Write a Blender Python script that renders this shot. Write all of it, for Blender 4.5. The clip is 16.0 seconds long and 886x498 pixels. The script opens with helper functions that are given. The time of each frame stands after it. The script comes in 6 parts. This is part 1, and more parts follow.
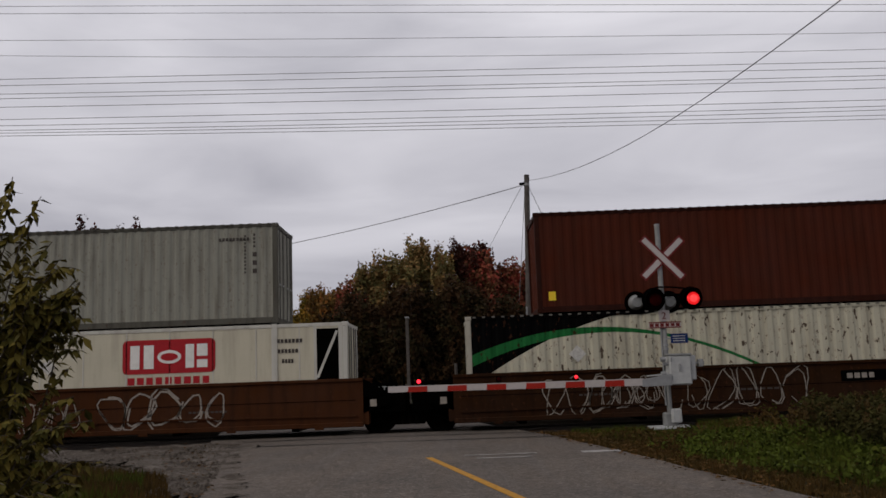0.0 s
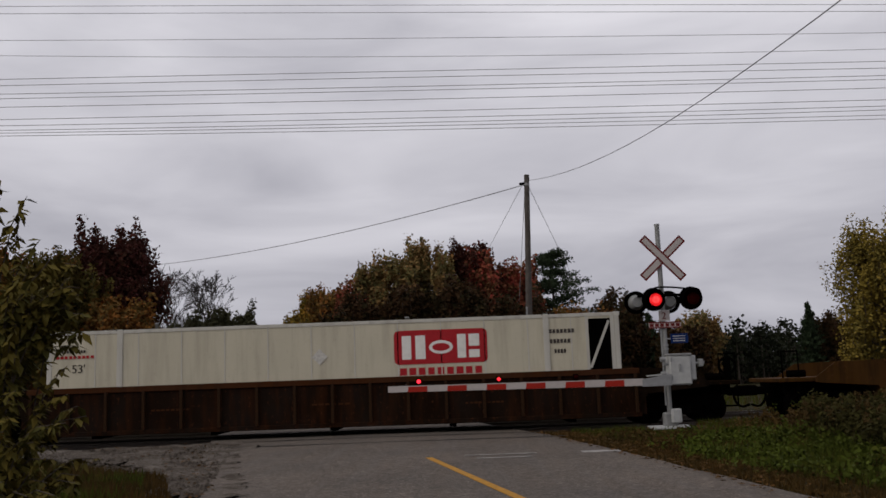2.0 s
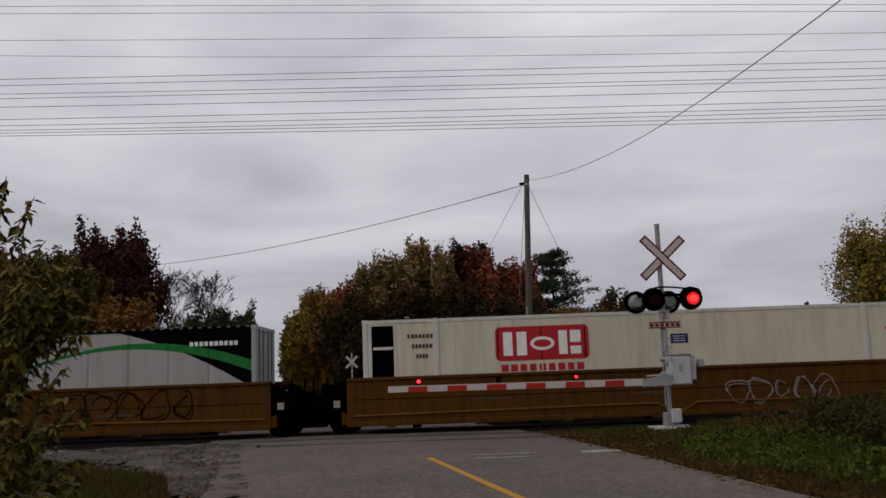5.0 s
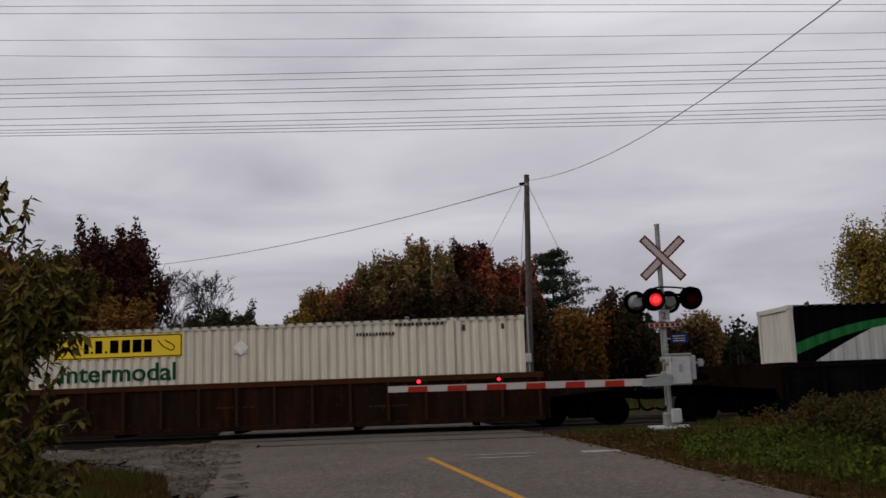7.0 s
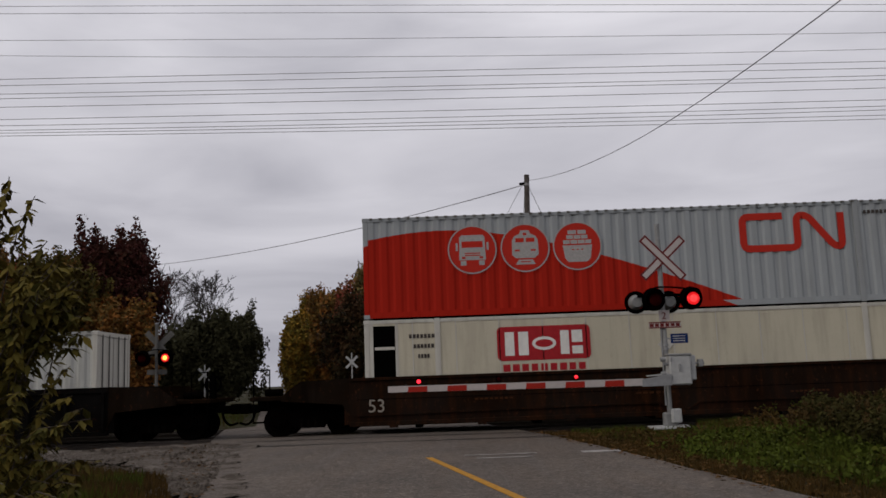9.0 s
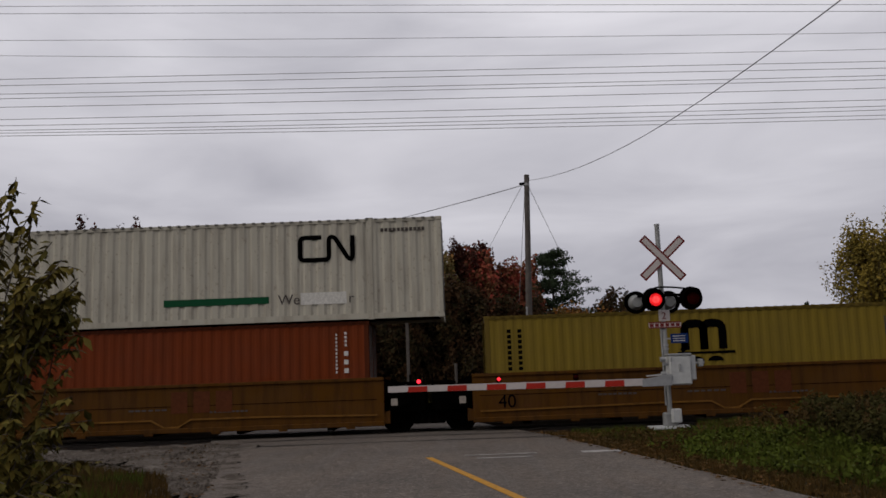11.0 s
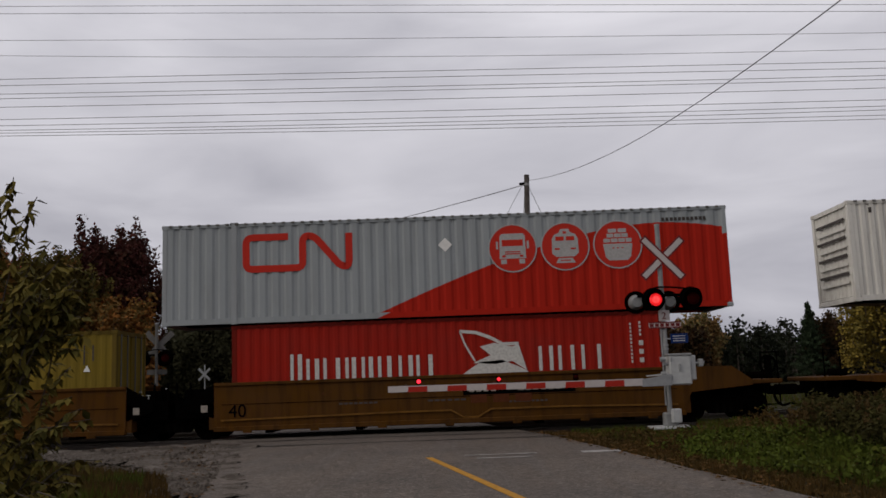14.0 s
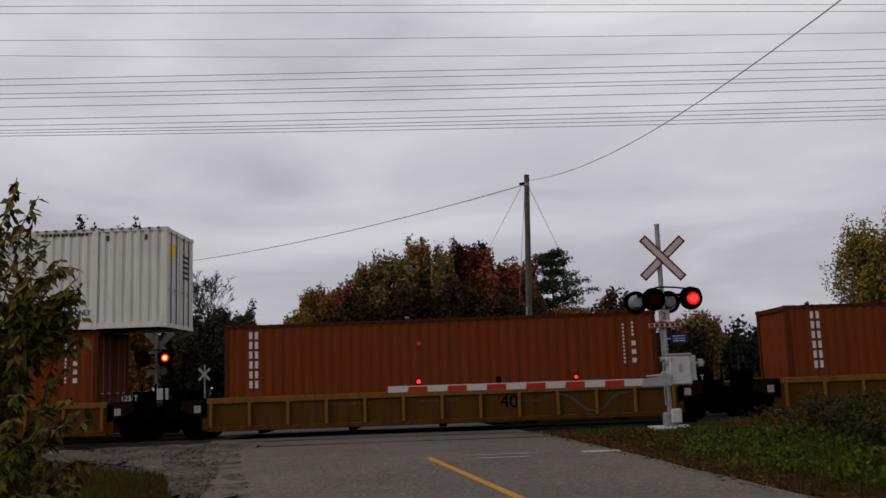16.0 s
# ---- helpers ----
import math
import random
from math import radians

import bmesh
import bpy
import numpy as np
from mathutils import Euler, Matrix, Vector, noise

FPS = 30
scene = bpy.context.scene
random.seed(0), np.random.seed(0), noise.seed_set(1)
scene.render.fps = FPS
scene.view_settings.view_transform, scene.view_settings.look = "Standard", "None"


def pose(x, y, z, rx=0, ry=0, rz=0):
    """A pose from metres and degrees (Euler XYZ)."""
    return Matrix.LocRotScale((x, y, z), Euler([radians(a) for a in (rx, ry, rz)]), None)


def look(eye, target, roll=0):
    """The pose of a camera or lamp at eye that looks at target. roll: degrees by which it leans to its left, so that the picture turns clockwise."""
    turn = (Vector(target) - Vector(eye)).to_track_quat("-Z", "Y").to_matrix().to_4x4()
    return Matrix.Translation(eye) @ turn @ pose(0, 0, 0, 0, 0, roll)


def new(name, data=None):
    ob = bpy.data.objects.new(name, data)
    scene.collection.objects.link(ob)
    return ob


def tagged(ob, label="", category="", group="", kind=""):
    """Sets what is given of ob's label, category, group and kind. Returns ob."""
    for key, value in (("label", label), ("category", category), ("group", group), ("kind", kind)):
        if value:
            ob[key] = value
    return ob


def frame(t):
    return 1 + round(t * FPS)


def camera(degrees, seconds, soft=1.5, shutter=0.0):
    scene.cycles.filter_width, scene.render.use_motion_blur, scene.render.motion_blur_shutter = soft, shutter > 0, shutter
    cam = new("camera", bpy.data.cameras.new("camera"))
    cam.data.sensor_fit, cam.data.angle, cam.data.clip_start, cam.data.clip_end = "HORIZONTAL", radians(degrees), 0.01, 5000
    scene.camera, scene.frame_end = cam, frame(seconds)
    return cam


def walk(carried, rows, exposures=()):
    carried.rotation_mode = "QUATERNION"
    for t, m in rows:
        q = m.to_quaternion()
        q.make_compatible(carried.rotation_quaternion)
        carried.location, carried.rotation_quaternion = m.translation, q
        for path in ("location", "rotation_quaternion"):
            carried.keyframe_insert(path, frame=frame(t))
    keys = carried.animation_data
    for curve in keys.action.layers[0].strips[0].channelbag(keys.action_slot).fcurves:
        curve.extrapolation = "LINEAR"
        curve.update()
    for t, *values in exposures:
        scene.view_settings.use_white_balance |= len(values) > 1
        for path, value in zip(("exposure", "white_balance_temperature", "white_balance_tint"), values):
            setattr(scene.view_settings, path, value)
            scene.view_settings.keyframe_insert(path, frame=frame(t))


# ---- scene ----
YC = 26.7          # centre line of the track on which the train runs
SPEED = 17.82      # metres a second, to the west (-x)
SHIFT = -0.38      # start of the whole train along the track
EYE = (0.0, 0.0, 1.433)
AHEAD = (-0.00674, 0.98957, 0.14401)

cam = camera(52.46, 16.0, soft=1.6)
STAND = look(EYE, [e + a for e, a in zip(EYE, AHEAD)], -2.095)
walk(cam, [(0.0, STAND), (16.0, STAND)])

# ---- overcast sky and a weak, very wide sun behind the cloud ----
world = bpy.data.worlds.new("overcast_sky")
scene.world = world
world.use_nodes = True
wn, wl = world.node_tree.nodes, world.node_tree.links
wn.clear()
w_out, w_bg = wn.new("ShaderNodeOutputWorld"), wn.new("ShaderNodeBackground")
w_co, w_map = wn.new("ShaderNodeTexCoord"), wn.new("ShaderNodeMapping")
w_map.inputs["Scale"].default_value = (1.3, 1.3, 6.0)
w_n1, w_n2 = wn.new("ShaderNodeTexNoise"), wn.new("ShaderNodeTexNoise")
w_n1.inputs["Scale"].default_value, w_n1.inputs["Detail"].default_value = 1.7, 5.0
w_n1.inputs["Distortion"].default_value = 0.5
w_n2.inputs["Scale"].default_value, w_n2.inputs["Detail"].default_value = 0.6, 2.0
w_mix = wn.new("ShaderNodeMath"); w_mix.operation = "MULTIPLY_ADD"
w_mix.inputs[1].default_value = 0.80
w_ramp = wn.new("ShaderNodeValToRGB")
w_ramp.color_ramp.elements[0].position, w_ramp.color_ramp.elements[0].color = 0.50, (0.27, 0.27, 0.32, 1)
w_ramp.color_ramp.elements[1].position, w_ramp.color_ramp.elements[1].color = 1.05, (0.735, 0.722, 0.775, 1)
wl.new(w_co.outputs["Generated"], w_map.inputs["Vector"])
wl.new(w_map.outputs["Vector"], w_n1.inputs["Vector"])
wl.new(w_co.outputs["Generated"], w_n2.inputs["Vector"])
wl.new(w_n1.outputs["Fac"], w_mix.inputs[0])
w_sep, w_grad = wn.new("ShaderNodeSeparateXYZ"), wn.new("ShaderNodeMath")
wl.new(w_co.outputs["Generated"], w_sep.inputs["Vector"])
w_grad.operation = "MULTIPLY_ADD"
w_grad.inputs[1].default_value, w_grad.inputs[2].default_value = 0.80, 0.21
wl.new(w_sep.outputs["Z"], w_grad.inputs[0])
wl.new(w_grad.outputs["Value"], w_mix.inputs[2])
wl.new(w_mix.outputs["Value"], w_ramp.inputs["Fac"])
wl.new(w_ramp.outputs["Color"], w_bg.inputs["Color"])
w_bg.inputs["Strength"].default_value = 1.0
wl.new(w_bg.outputs["Background"], w_out.inputs["Surface"])

sun = new("sun", bpy.data.lights.new("sun", "SUN"))
sun.data.energy, sun.data.angle, sun.data.color = 1.0, radians(28), (1.0, 0.93, 0.82)
sun.matrix_world = look((-60, -8, 42), (0, 20, 0))
scene.view_settings.exposure = 0.0


# ---- materials ----
def nodes_of(name):
    m = bpy.data.materials.new(name)
    m.use_nodes = True
    nt = m.node_tree
    return m, nt, nt.nodes["Principled BSDF"]


def calc(nt, op, a, b=0.0, c=0.0):
    n = nt.nodes.new("ShaderNodeMath")
    n.operation = op
    for i, v in enumerate((a, b, c)):
        if isinstance(v, (int, float)):
            n.inputs[i].default_value = v
        else:
            nt.links.new(v, n.inputs[i])
    return n.outputs[0]


def blend(nt, fac, a, b, mode="MIX"):
    n = nt.nodes.new("ShaderNodeMix")
    n.data_type, n.blend_type = "RGBA", mode
    for sock, v in ((n.inputs[0], fac), (n.inputs[6], a), (n.inputs[7], b)):
        if isinstance(v, (int, float)):
            sock.default_value = v
        elif isinstance(v, (tuple, list)):
            sock.default_value = (*v[:3], 1)
        else:
            nt.links.new(v, sock)
    return n.outputs[2]


def grain(nt, scale, detail=4.0, stretch=(1, 1, 1), lo=0.35, hi=0.65, rough=0.55, seed=0.0):
    """A noise in object space, between 0 and 1."""
    co, mp = nt.nodes.new("ShaderNodeTexCoord"), nt.nodes.new("ShaderNodeMapping")
    mp.inputs["Scale"].default_value = stretch
    mp.inputs["Location"].default_value = (seed, seed * 0.7, seed * 1.3)
    no, rg = nt.nodes.new("ShaderNodeTexNoise"), nt.nodes.new("ShaderNodeMapRange")
    no.inputs["Scale"].default_value, no.inputs["Detail"].default_value = scale, detail
    no.inputs["Roughness"].default_value = rough
    rg.inputs["From Min"].default_value, rg.inputs["From Max"].default_value = lo, hi
    nt.links.new(co.outputs["Object"], mp.inputs["Vector"])
    nt.links.new(mp.outputs["Vector"], no.inputs["Vector"])
    nt.links.new(no.outputs["Fac"], rg.inputs["Value"])
    return rg.outputs["Result"]


def relief(nt, bsdf, height, strength=0.3, distance=0.01):
    b = nt.nodes.new("ShaderNodeBump")
    b.inputs["Strength"].default_value, b.inputs["Distance"].default_value = strength, distance
    nt.links.new(height, b.inputs["Height"])
    nt.links.new(b.outputs["Normal"], bsdf.inputs["Normal"])


def set_col(nt, bsdf, c):
    if isinstance(c, (tuple, list)):
        bsdf.inputs["Base Color"].default_value = (*c[:3], 1)
    else:
        nt.links.new(c, bsdf.inputs["Base Color"])


def worn_paint(name, col, rough=0.55, dirt=0.35, rust=0.0, dirt_col=(0.10, 0.075, 0.055), pattern=None, seed=0.0, chips=0.0):
    """Painted steel: fading, vertical dirt streaks, rust spots. pattern(nt, x, z, colour) may paint areas."""
    m, nt, b = nodes_of(name)
    c = col
    if pattern:
        co, sp = nt.nodes.new("ShaderNodeTexCoord"), nt.nodes.new("ShaderNodeSeparateXYZ")
        nt.links.new(co.outputs["Object"], sp.inputs["Vector"])
        c = pattern(nt, sp.outputs["X"], sp.outputs["Z"], col)
    fade = grain(nt, 0.9, 3, lo=0.3, hi=0.7, seed=seed)
    c = blend(nt, calc(nt, "MULTIPLY", fade, 0.22 if not pattern else 0.08), c, tuple(min(1, v * 0.6 + 0.02) for v in col) if not pattern else (0.5, 0.5, 0.5), "MIX" if not pattern else "MULTIPLY")
    streak = grain(nt, 3.0, 5, (1.6, 1.6, 0.18), 0.46, 0.78, seed=seed + 3)
    c = blend(nt, calc(nt, "MULTIPLY", streak, dirt), c, dirt_col) if not pattern else blend(nt, calc(nt, "MULTIPLY", streak, dirt), c, (0.30, 0.25, 0.20), "MULTIPLY")
    speck = grain(nt, 11.0, 4, (1, 1, 0.7), 0.60, 0.72, seed=seed + 7)
    c = blend(nt, calc(nt, "MULTIPLY", speck, 0.30 * dirt + rust), c, (0.07, 0.025, 0.012) if not pattern else (0.22, 0.10, 0.06), "MIX" if not pattern else "MULTIPLY")
    if chips:
        flake = grain(nt, 6.5, 3, (1.2, 1.0, 0.6), 0.622, 0.637, seed=seed + 11)
        c = blend(nt, calc(nt, "MULTIPLY", flake, chips), c, (0.035, 0.015, 0.008))
    set_col(nt, b, c)
    b.inputs["Roughness"].default_value = max(rough, 0.6)
    b.inputs["Specular IOR Level"].default_value = (0.02 if sum(col) > 0.03 else 0.0) + (0.25 if not pattern else 0.0) * max(0.0, sum(col) / 3 - 0.1)
    relief(nt, b, grain(nt, 6.0, 3, seed=seed), 0.12, 0.01)
    return m


def plain(name, col, rough=0.6, metal=0.0, vary=0.3, scale=8.0):
    m, nt, b = nodes_of(name)
    g = grain(nt, scale, 5)
    set_col(nt, b, blend(nt, calc(nt, "MULTIPLY", g, vary), col, tuple(v * 0.45 for v in col)))
    b.inputs["Roughness"].default_value, b.inputs["Metallic"].default_value = rough, metal
    b.inputs["Specular IOR Level"].default_value = (0.06 if sum(col) > 0.06 else 0.0) + 0.3 * max(0.0, sum(col) / 3 - 0.1)
    relief(nt, b, g, 0.15, 0.005)
    return m


def glow(name, col, strength):
    m, nt, b = nodes_of(name)
    b.inputs["Base Color"].default_value = (*[c * 0.4 for c in col], 1)
    b.inputs["Emission Color"].default_value = (*col, 1)
    g = grain(nt, 38.0, 2, lo=0.35, hi=0.6)
    nt.links.new(calc(nt, "MULTIPLY_ADD", g, strength * 0.7, strength * 0.4), b.inputs["Emission Strength"])
    return m


def leafy(name, cols, rough=0.7):
    """Foliage in several colours, by the leaf, with larger drifts of tone."""
    m, nt, b = nodes_of(name)
    ge, ra = nt.nodes.new("ShaderNodeNewGeometry"), nt.nodes.new("ShaderNodeValToRGB")
    ra.color_ramp.interpolation = "LINEAR"
    els = ra.color_ramp.elements
    while len(els) < len(cols):
        els.new(0.5)
    for i, c in enumerate(cols):
        els[i].position, els[i].color = i / max(1, len(cols) - 1), (*c, 1)
    big, mid = grain(nt, 0.45, 2, lo=0.35, hi=0.65), grain(nt, 1.5, 2, lo=0.35, hi=0.65, seed=5)
    drift = calc(nt, "MULTIPLY_ADD", mid, 0.40, calc(nt, "MULTIPLY", big, 0.32))
    nt.links.new(calc(nt, "MULTIPLY_ADD", ge.outputs["Random Per Island"], 0.28, drift), ra.inputs["Fac"])
    set_col(nt, b, ra.outputs["Color"])
    b.inputs["Roughness"].default_value = rough
    b.inputs["Specular IOR Level"].default_value = 0.04
    return m


def asphalt():
    m, nt, b = nodes_of("worn_asphalt")
    g1, g2, g3 = grain(nt, 42, 4, lo=0.3, hi=0.7), grain(nt, 0.5, 4, lo=0.3, hi=0.7), grain(nt, 5.0, 6, lo=0.42, hi=0.7)
    wear = grain(nt, 1.1, 4, (3.0, 0.16, 1), 0.4, 0.7, seed=4)
    c = blend(nt, g1, (0.032, 0.025, 0.020), (0.215, 0.172, 0.140))
    g4 = grain(nt, 13, 5, lo=0.38, hi=0.66, seed=6)
    c = blend(nt, calc(nt, "MULTIPLY", g4, 0.55), c, (0.040, 0.035, 0.031))
    c = blend(nt, calc(nt, "MULTIPLY", g2, 0.5), c, (0.042, 0.039, 0.037))
    c = blend(nt, calc(nt, "MULTIPLY", wear, 0.35), c, (0.095, 0.087, 0.082))
    c = blend(nt, calc(nt, "MULTIPLY", g3, 0.30), c, (0.026, 0.023, 0.020))
    pale = grain(nt, 19, 4, lo=0.56, hi=0.70, seed=9)
    c = blend(nt, calc(nt, "MULTIPLY", pale, 0.55), c, (0.24, 0.205, 0.175))
    set_col(nt, b, c)
    b.inputs["Roughness"].default_value = 0.9
    b.inputs["Specular IOR Level"].default_value = 0.08
    relief(nt, b, g1, 0.5, 0.006)
    return m


def earth(name, cols, scale=1.0, rough=0.95, fine=40.0, depth=0.03):
    m, nt, b = nodes_of(name)
    g1, g2, g3 = grain(nt, 0.35 * scale, 4, lo=0.35, hi=0.65), grain(nt, 3.0 * scale, 5, lo=0.35, hi=0.65, seed=2), grain(nt, fine, 3, lo=0.3, hi=0.7)
    c = blend(nt, g1, cols[0], cols[1])
    c = blend(nt, calc(nt, "MULTIPLY", g2, 0.7), c, cols[2])
    c = blend(nt, calc(nt, "MULTIPLY", g3, 0.4), c, tuple(v * 0.35 for v in cols[2]))
    set_col(nt, b, c)
    b.inputs["Roughness"].default_value = rough
    b.inputs["Specular IOR Level"].default_value = 0.1
    relief(nt, b, g3, 0.8, depth)
    return m


def arcs_green(flip):
    """White side with a black corner under an arc and a thin green bow."""
    def paint(nt, x, z, col):
        if flip:
            x = calc(nt, "SUBTRACT", 16.15, x)
        d = calc(nt, "SUBTRACT", x, 6.2)
        edge = calc(nt, "MULTIPLY_ADD", calc(nt, "MULTIPLY", d, d), -0.054, 2.86)
        black = calc(nt, "MULTIPLY", calc(nt, "GREATER_THAN", z, edge), calc(nt, "LESS_THAN", x, 6.2))
        c = blend(nt, black, col, (0.0018, 0.0016, 0.0016))
        e = calc(nt, "SUBTRACT", x, 3.6)
        bow = calc(nt, "MULTIPLY_ADD", calc(nt, "MULTIPLY", e, e), -0.058, 2.22)
        thick = calc(nt, "MAXIMUM", calc(nt, "MULTIPLY_ADD", x, -0.022, 0.16), 0.045)
        on = calc(nt, "LESS_THAN", calc(nt, "ABSOLUTE", calc(nt, "SUBTRACT", z, bow)), thick)
        return blend(nt, on, c, (0.015, 0.11, 0.03) if not flip else (0.02, 0.14, 0.035))
    return paint


def hill_red(flip):
    """Grey side with a red hill rising over the lower part of one end."""
    def paint(nt, x, z, col):
        if flip:
            x = calc(nt, "SUBTRACT", 16.15, x)
        d = calc(nt, "ABSOLUTE", calc(nt, "SUBTRACT", x, 2.05))
        drop = calc(nt, "DIVIDE", calc(nt, "MULTIPLY", d, d), calc(nt, "MULTIPLY_ADD", d, 0.121, 1.0))
        edge = calc(nt, "MULTIPLY_ADD", drop, -0.070 if flip else -0.064, 2.29)
        return blend(nt, calc(nt, "LESS_THAN", z, edge), col, (0.33, 0.017, 0.009))
    return paint


M = {}
M["asphalt"] = asphalt()
M["seam"] = plain("tar_seam", (0.03, 0.028, 0.026), 0.8)
M["yellow_line"] = plain("yellow_road_paint", (0.37, 0.182, 0.023), 0.7, vary=0.5, scale=14)
M["white_line"] = plain("worn_white_road_paint", (0.31, 0.29, 0.275), 0.8, vary=0.9, scale=6)
M["grass_ground"] = earth("autumn_grass_ground", ((0.022, 0.023, 0.006), (0.042, 0.028, 0.010), (0.018, 0.018, 0.005)))
M["gravel"] = earth("pale_gravel", ((0.19, 0.165, 0.142), (0.085, 0.070, 0.056), (0.045, 0.033, 0.025)), 2.2, fine=26, depth=0.05)
M["ballast"] = earth("dark_ballast", ((0.030, 0.026, 0.023), (0.02, 0.017, 0.015), (0.01, 0.009, 0.008)), 1.5, fine=22, depth=0.06)
M["rail"] = plain("rail_steel", (0.09, 0.075, 0.065), 0.5, 0.6, 0.5, 20)
M["tie"] = plain("creosoted_timber", (0.022, 0.017, 0.014), 0.9, vary=0.6)
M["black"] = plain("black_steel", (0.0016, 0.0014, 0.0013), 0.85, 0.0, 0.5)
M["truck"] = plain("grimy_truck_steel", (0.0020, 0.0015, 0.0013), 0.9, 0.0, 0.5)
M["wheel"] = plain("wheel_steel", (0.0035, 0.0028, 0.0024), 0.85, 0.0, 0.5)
M["lightgrey"] = plain("light_grey_enamel", (0.36, 0.36, 0.35), 0.55, 0.0, 0.25)
M["silver"] = plain("aluminium_paint", (0.24, 0.24, 0.235), 0.5, 0.2, 0.35)
M["galv"] = plain("galvanised_steel", (0.26, 0.26, 0.26), 0.5, 0.4, 0.3)
M["concrete"] = plain("weathered_concrete", (0.35, 0.33, 0.30), 0.9, 0.0, 0.4)
M["white"] = plain("white_sign_face", (0.40, 0.36, 0.34), 0.5, 0.0, 0.15)
M["sign_red"] = plain("red_sign_band", (0.13, 0.02, 0.02), 0.5, 0.0, 0.2)
M["arm_red"] = plain("red_reflective_stripe", (0.30, 0.022, 0.014), 0.45, 0.0, 0.2)
M["blue"] = plain("blue_sign_face", (0.006, 0.020, 0.085), 0.5, 0.0, 0.1)
M["lens_dark"] = plain("unlit_red_lens", (0.022, 0.002, 0.002), 0.25, 0.0, 0.3, 40)
M["lens_on"] = glow("lit_red_lens", (1.0, 0.045, 0.045), 1.5)
M["lens_rim"] = glow("lit_red_lens_rim", (1.0, 0.014, 0.018), 0.85)
M["lens_amber"] = glow("lit_far_lens", (1.0, 0.30, 0.055), 4.0)
M["small_on"] = glow("lit_small_red_lamp", (1.0, 0.02, 0.04), 2.6)
M["back_grey"] = plain("weathered_sign_back", (0.11, 0.105, 0.098), 0.7, 0.0, 0.4)
M["wood_pole"] = plain("weathered_pole_wood", (0.085, 0.074, 0.066), 0.9, 0.0, 0.5, 5)
M["wire"] = plain("cable_black", (0.16, 0.16, 0.165), 0.6)
M["wire_far"] = plain("conductor_aluminium", (0.42, 0.41, 0.43), 0.6)
M["bark"] = plain("grey_brown_bark", (0.075, 0.06, 0.05), 0.95, 0.0, 0.5, 12)
M["bark_bare"] = plain("bare_twig_bark", (0.036, 0.031, 0.028), 0.95, 0.0, 0.4, 12)



# ---- building helpers ----
def mesh_ob(name, bm, material, parent=None, label="", smooth=False):
    me = bpy.data.meshes.new(name)
    bm.to_mesh(me)
    bm.free()
    me.materials.append(material)
    if smooth:
        for p in me.polygons:
            p.use_smooth = True
    ob = new(name, me)
    if parent:
        ob.parent = parent
    if label:
        ob["label"] = label
    return ob


def part(name, bm, material, parent, label="", smooth=False):
    ob = mesh_ob(name, bm, material, parent, label, smooth)
    if name == "marking":
        ob["kind"] = "stuff"
    return ob


def thing(name, label, category, group="", m=None):
    ob = tagged(new(name), label, category, group)
    ob.empty_display_size = 0.2
    if m is not None:
        ob.matrix_basis = m
    return ob


def box(bm, x0, x1, y0, y1, z0, z1, bevel=0.0):
    before = set(bm.verts)
    r = bmesh.ops.create_cube(bm, size=1.0, matrix=Matrix.Translation(((x0 + x1) / 2, (y0 + y1) / 2, (z0 + z1) / 2)) @ Matrix.Diagonal((x1 - x0, y1 - y0, z1 - z0, 1)))
    if bevel:
        es = {e for v in r["verts"] for e in v.link_edges}
        bmesh.ops.bevel(bm, geom=list(es), offset=bevel, segments=1, affect="EDGES")
    return bm


def boxes(*rows, bevel=0.0):
    bm = bmesh.new()
    for r in rows:
        box(bm, *r, bevel=bevel)
    return bm


def rod(bm, a, b, r0, r1=None, n=8):
    a, b = Vector(a), Vector(b)
    d = b - a
    m = Matrix.Translation((a + b) / 2) @ d.to_track_quat("Z", "Y").to_matrix().to_4x4()
    bmesh.ops.create_cone(bm, cap_ends=True, segments=n, radius1=r0, radius2=r0 if r1 is None else r1, depth=d.length, matrix=m)
    return bm


def rods(*rows, n=8):
    bm = bmesh.new()
    for a, b, r in rows:
        rod(bm, a, b, r, n=n)
    return bm


def plate(pts, y0, y1):
    """An upright plate: an outline in (x, z), thick from y0 to y1."""
    bm = bmesh.new()
    f = [bm.verts.new((x, y0, z)) for x, z in pts]
    b = [bm.verts.new((x, y1, z)) for x, z in pts]
    bm.faces.new(f)
    bm.faces.new(list(reversed(b)))
    for i in range(len(pts)):
        j = (i + 1) % len(pts)
        bm.faces.new((f[i], b[i], b[j], f[j]))
    bmesh.ops.recalc_face_normals(bm, faces=bm.faces[:])
    return bm


def ring_pts(cx, cz, r, n=28):
    return [(cx + r * math.cos(6.28319 * i / n), cz + r * math.sin(6.28319 * i / n)) for i in range(n)]


def annulus(cx, cz, r0, r1, y0, y1, n=32):
    bm = bmesh.new()
    vs = [[bm.verts.new((cx + r * math.cos(6.28319 * i / n), y, cz + r * math.sin(6.28319 * i / n))) for i in range(n)] for r, y in ((r0, y0), (r1, y0), (r1, y1), (r0, y1))]
    for i in range(n):
        j = (i + 1) % n
        for k in range(4):
            bm.faces.new((vs[k][i], vs[k][j], vs[(k + 1) % 4][j], vs[(k + 1) % 4][i]))
    bmesh.ops.recalc_face_normals(bm, faces=bm.faces[:])
    return bm


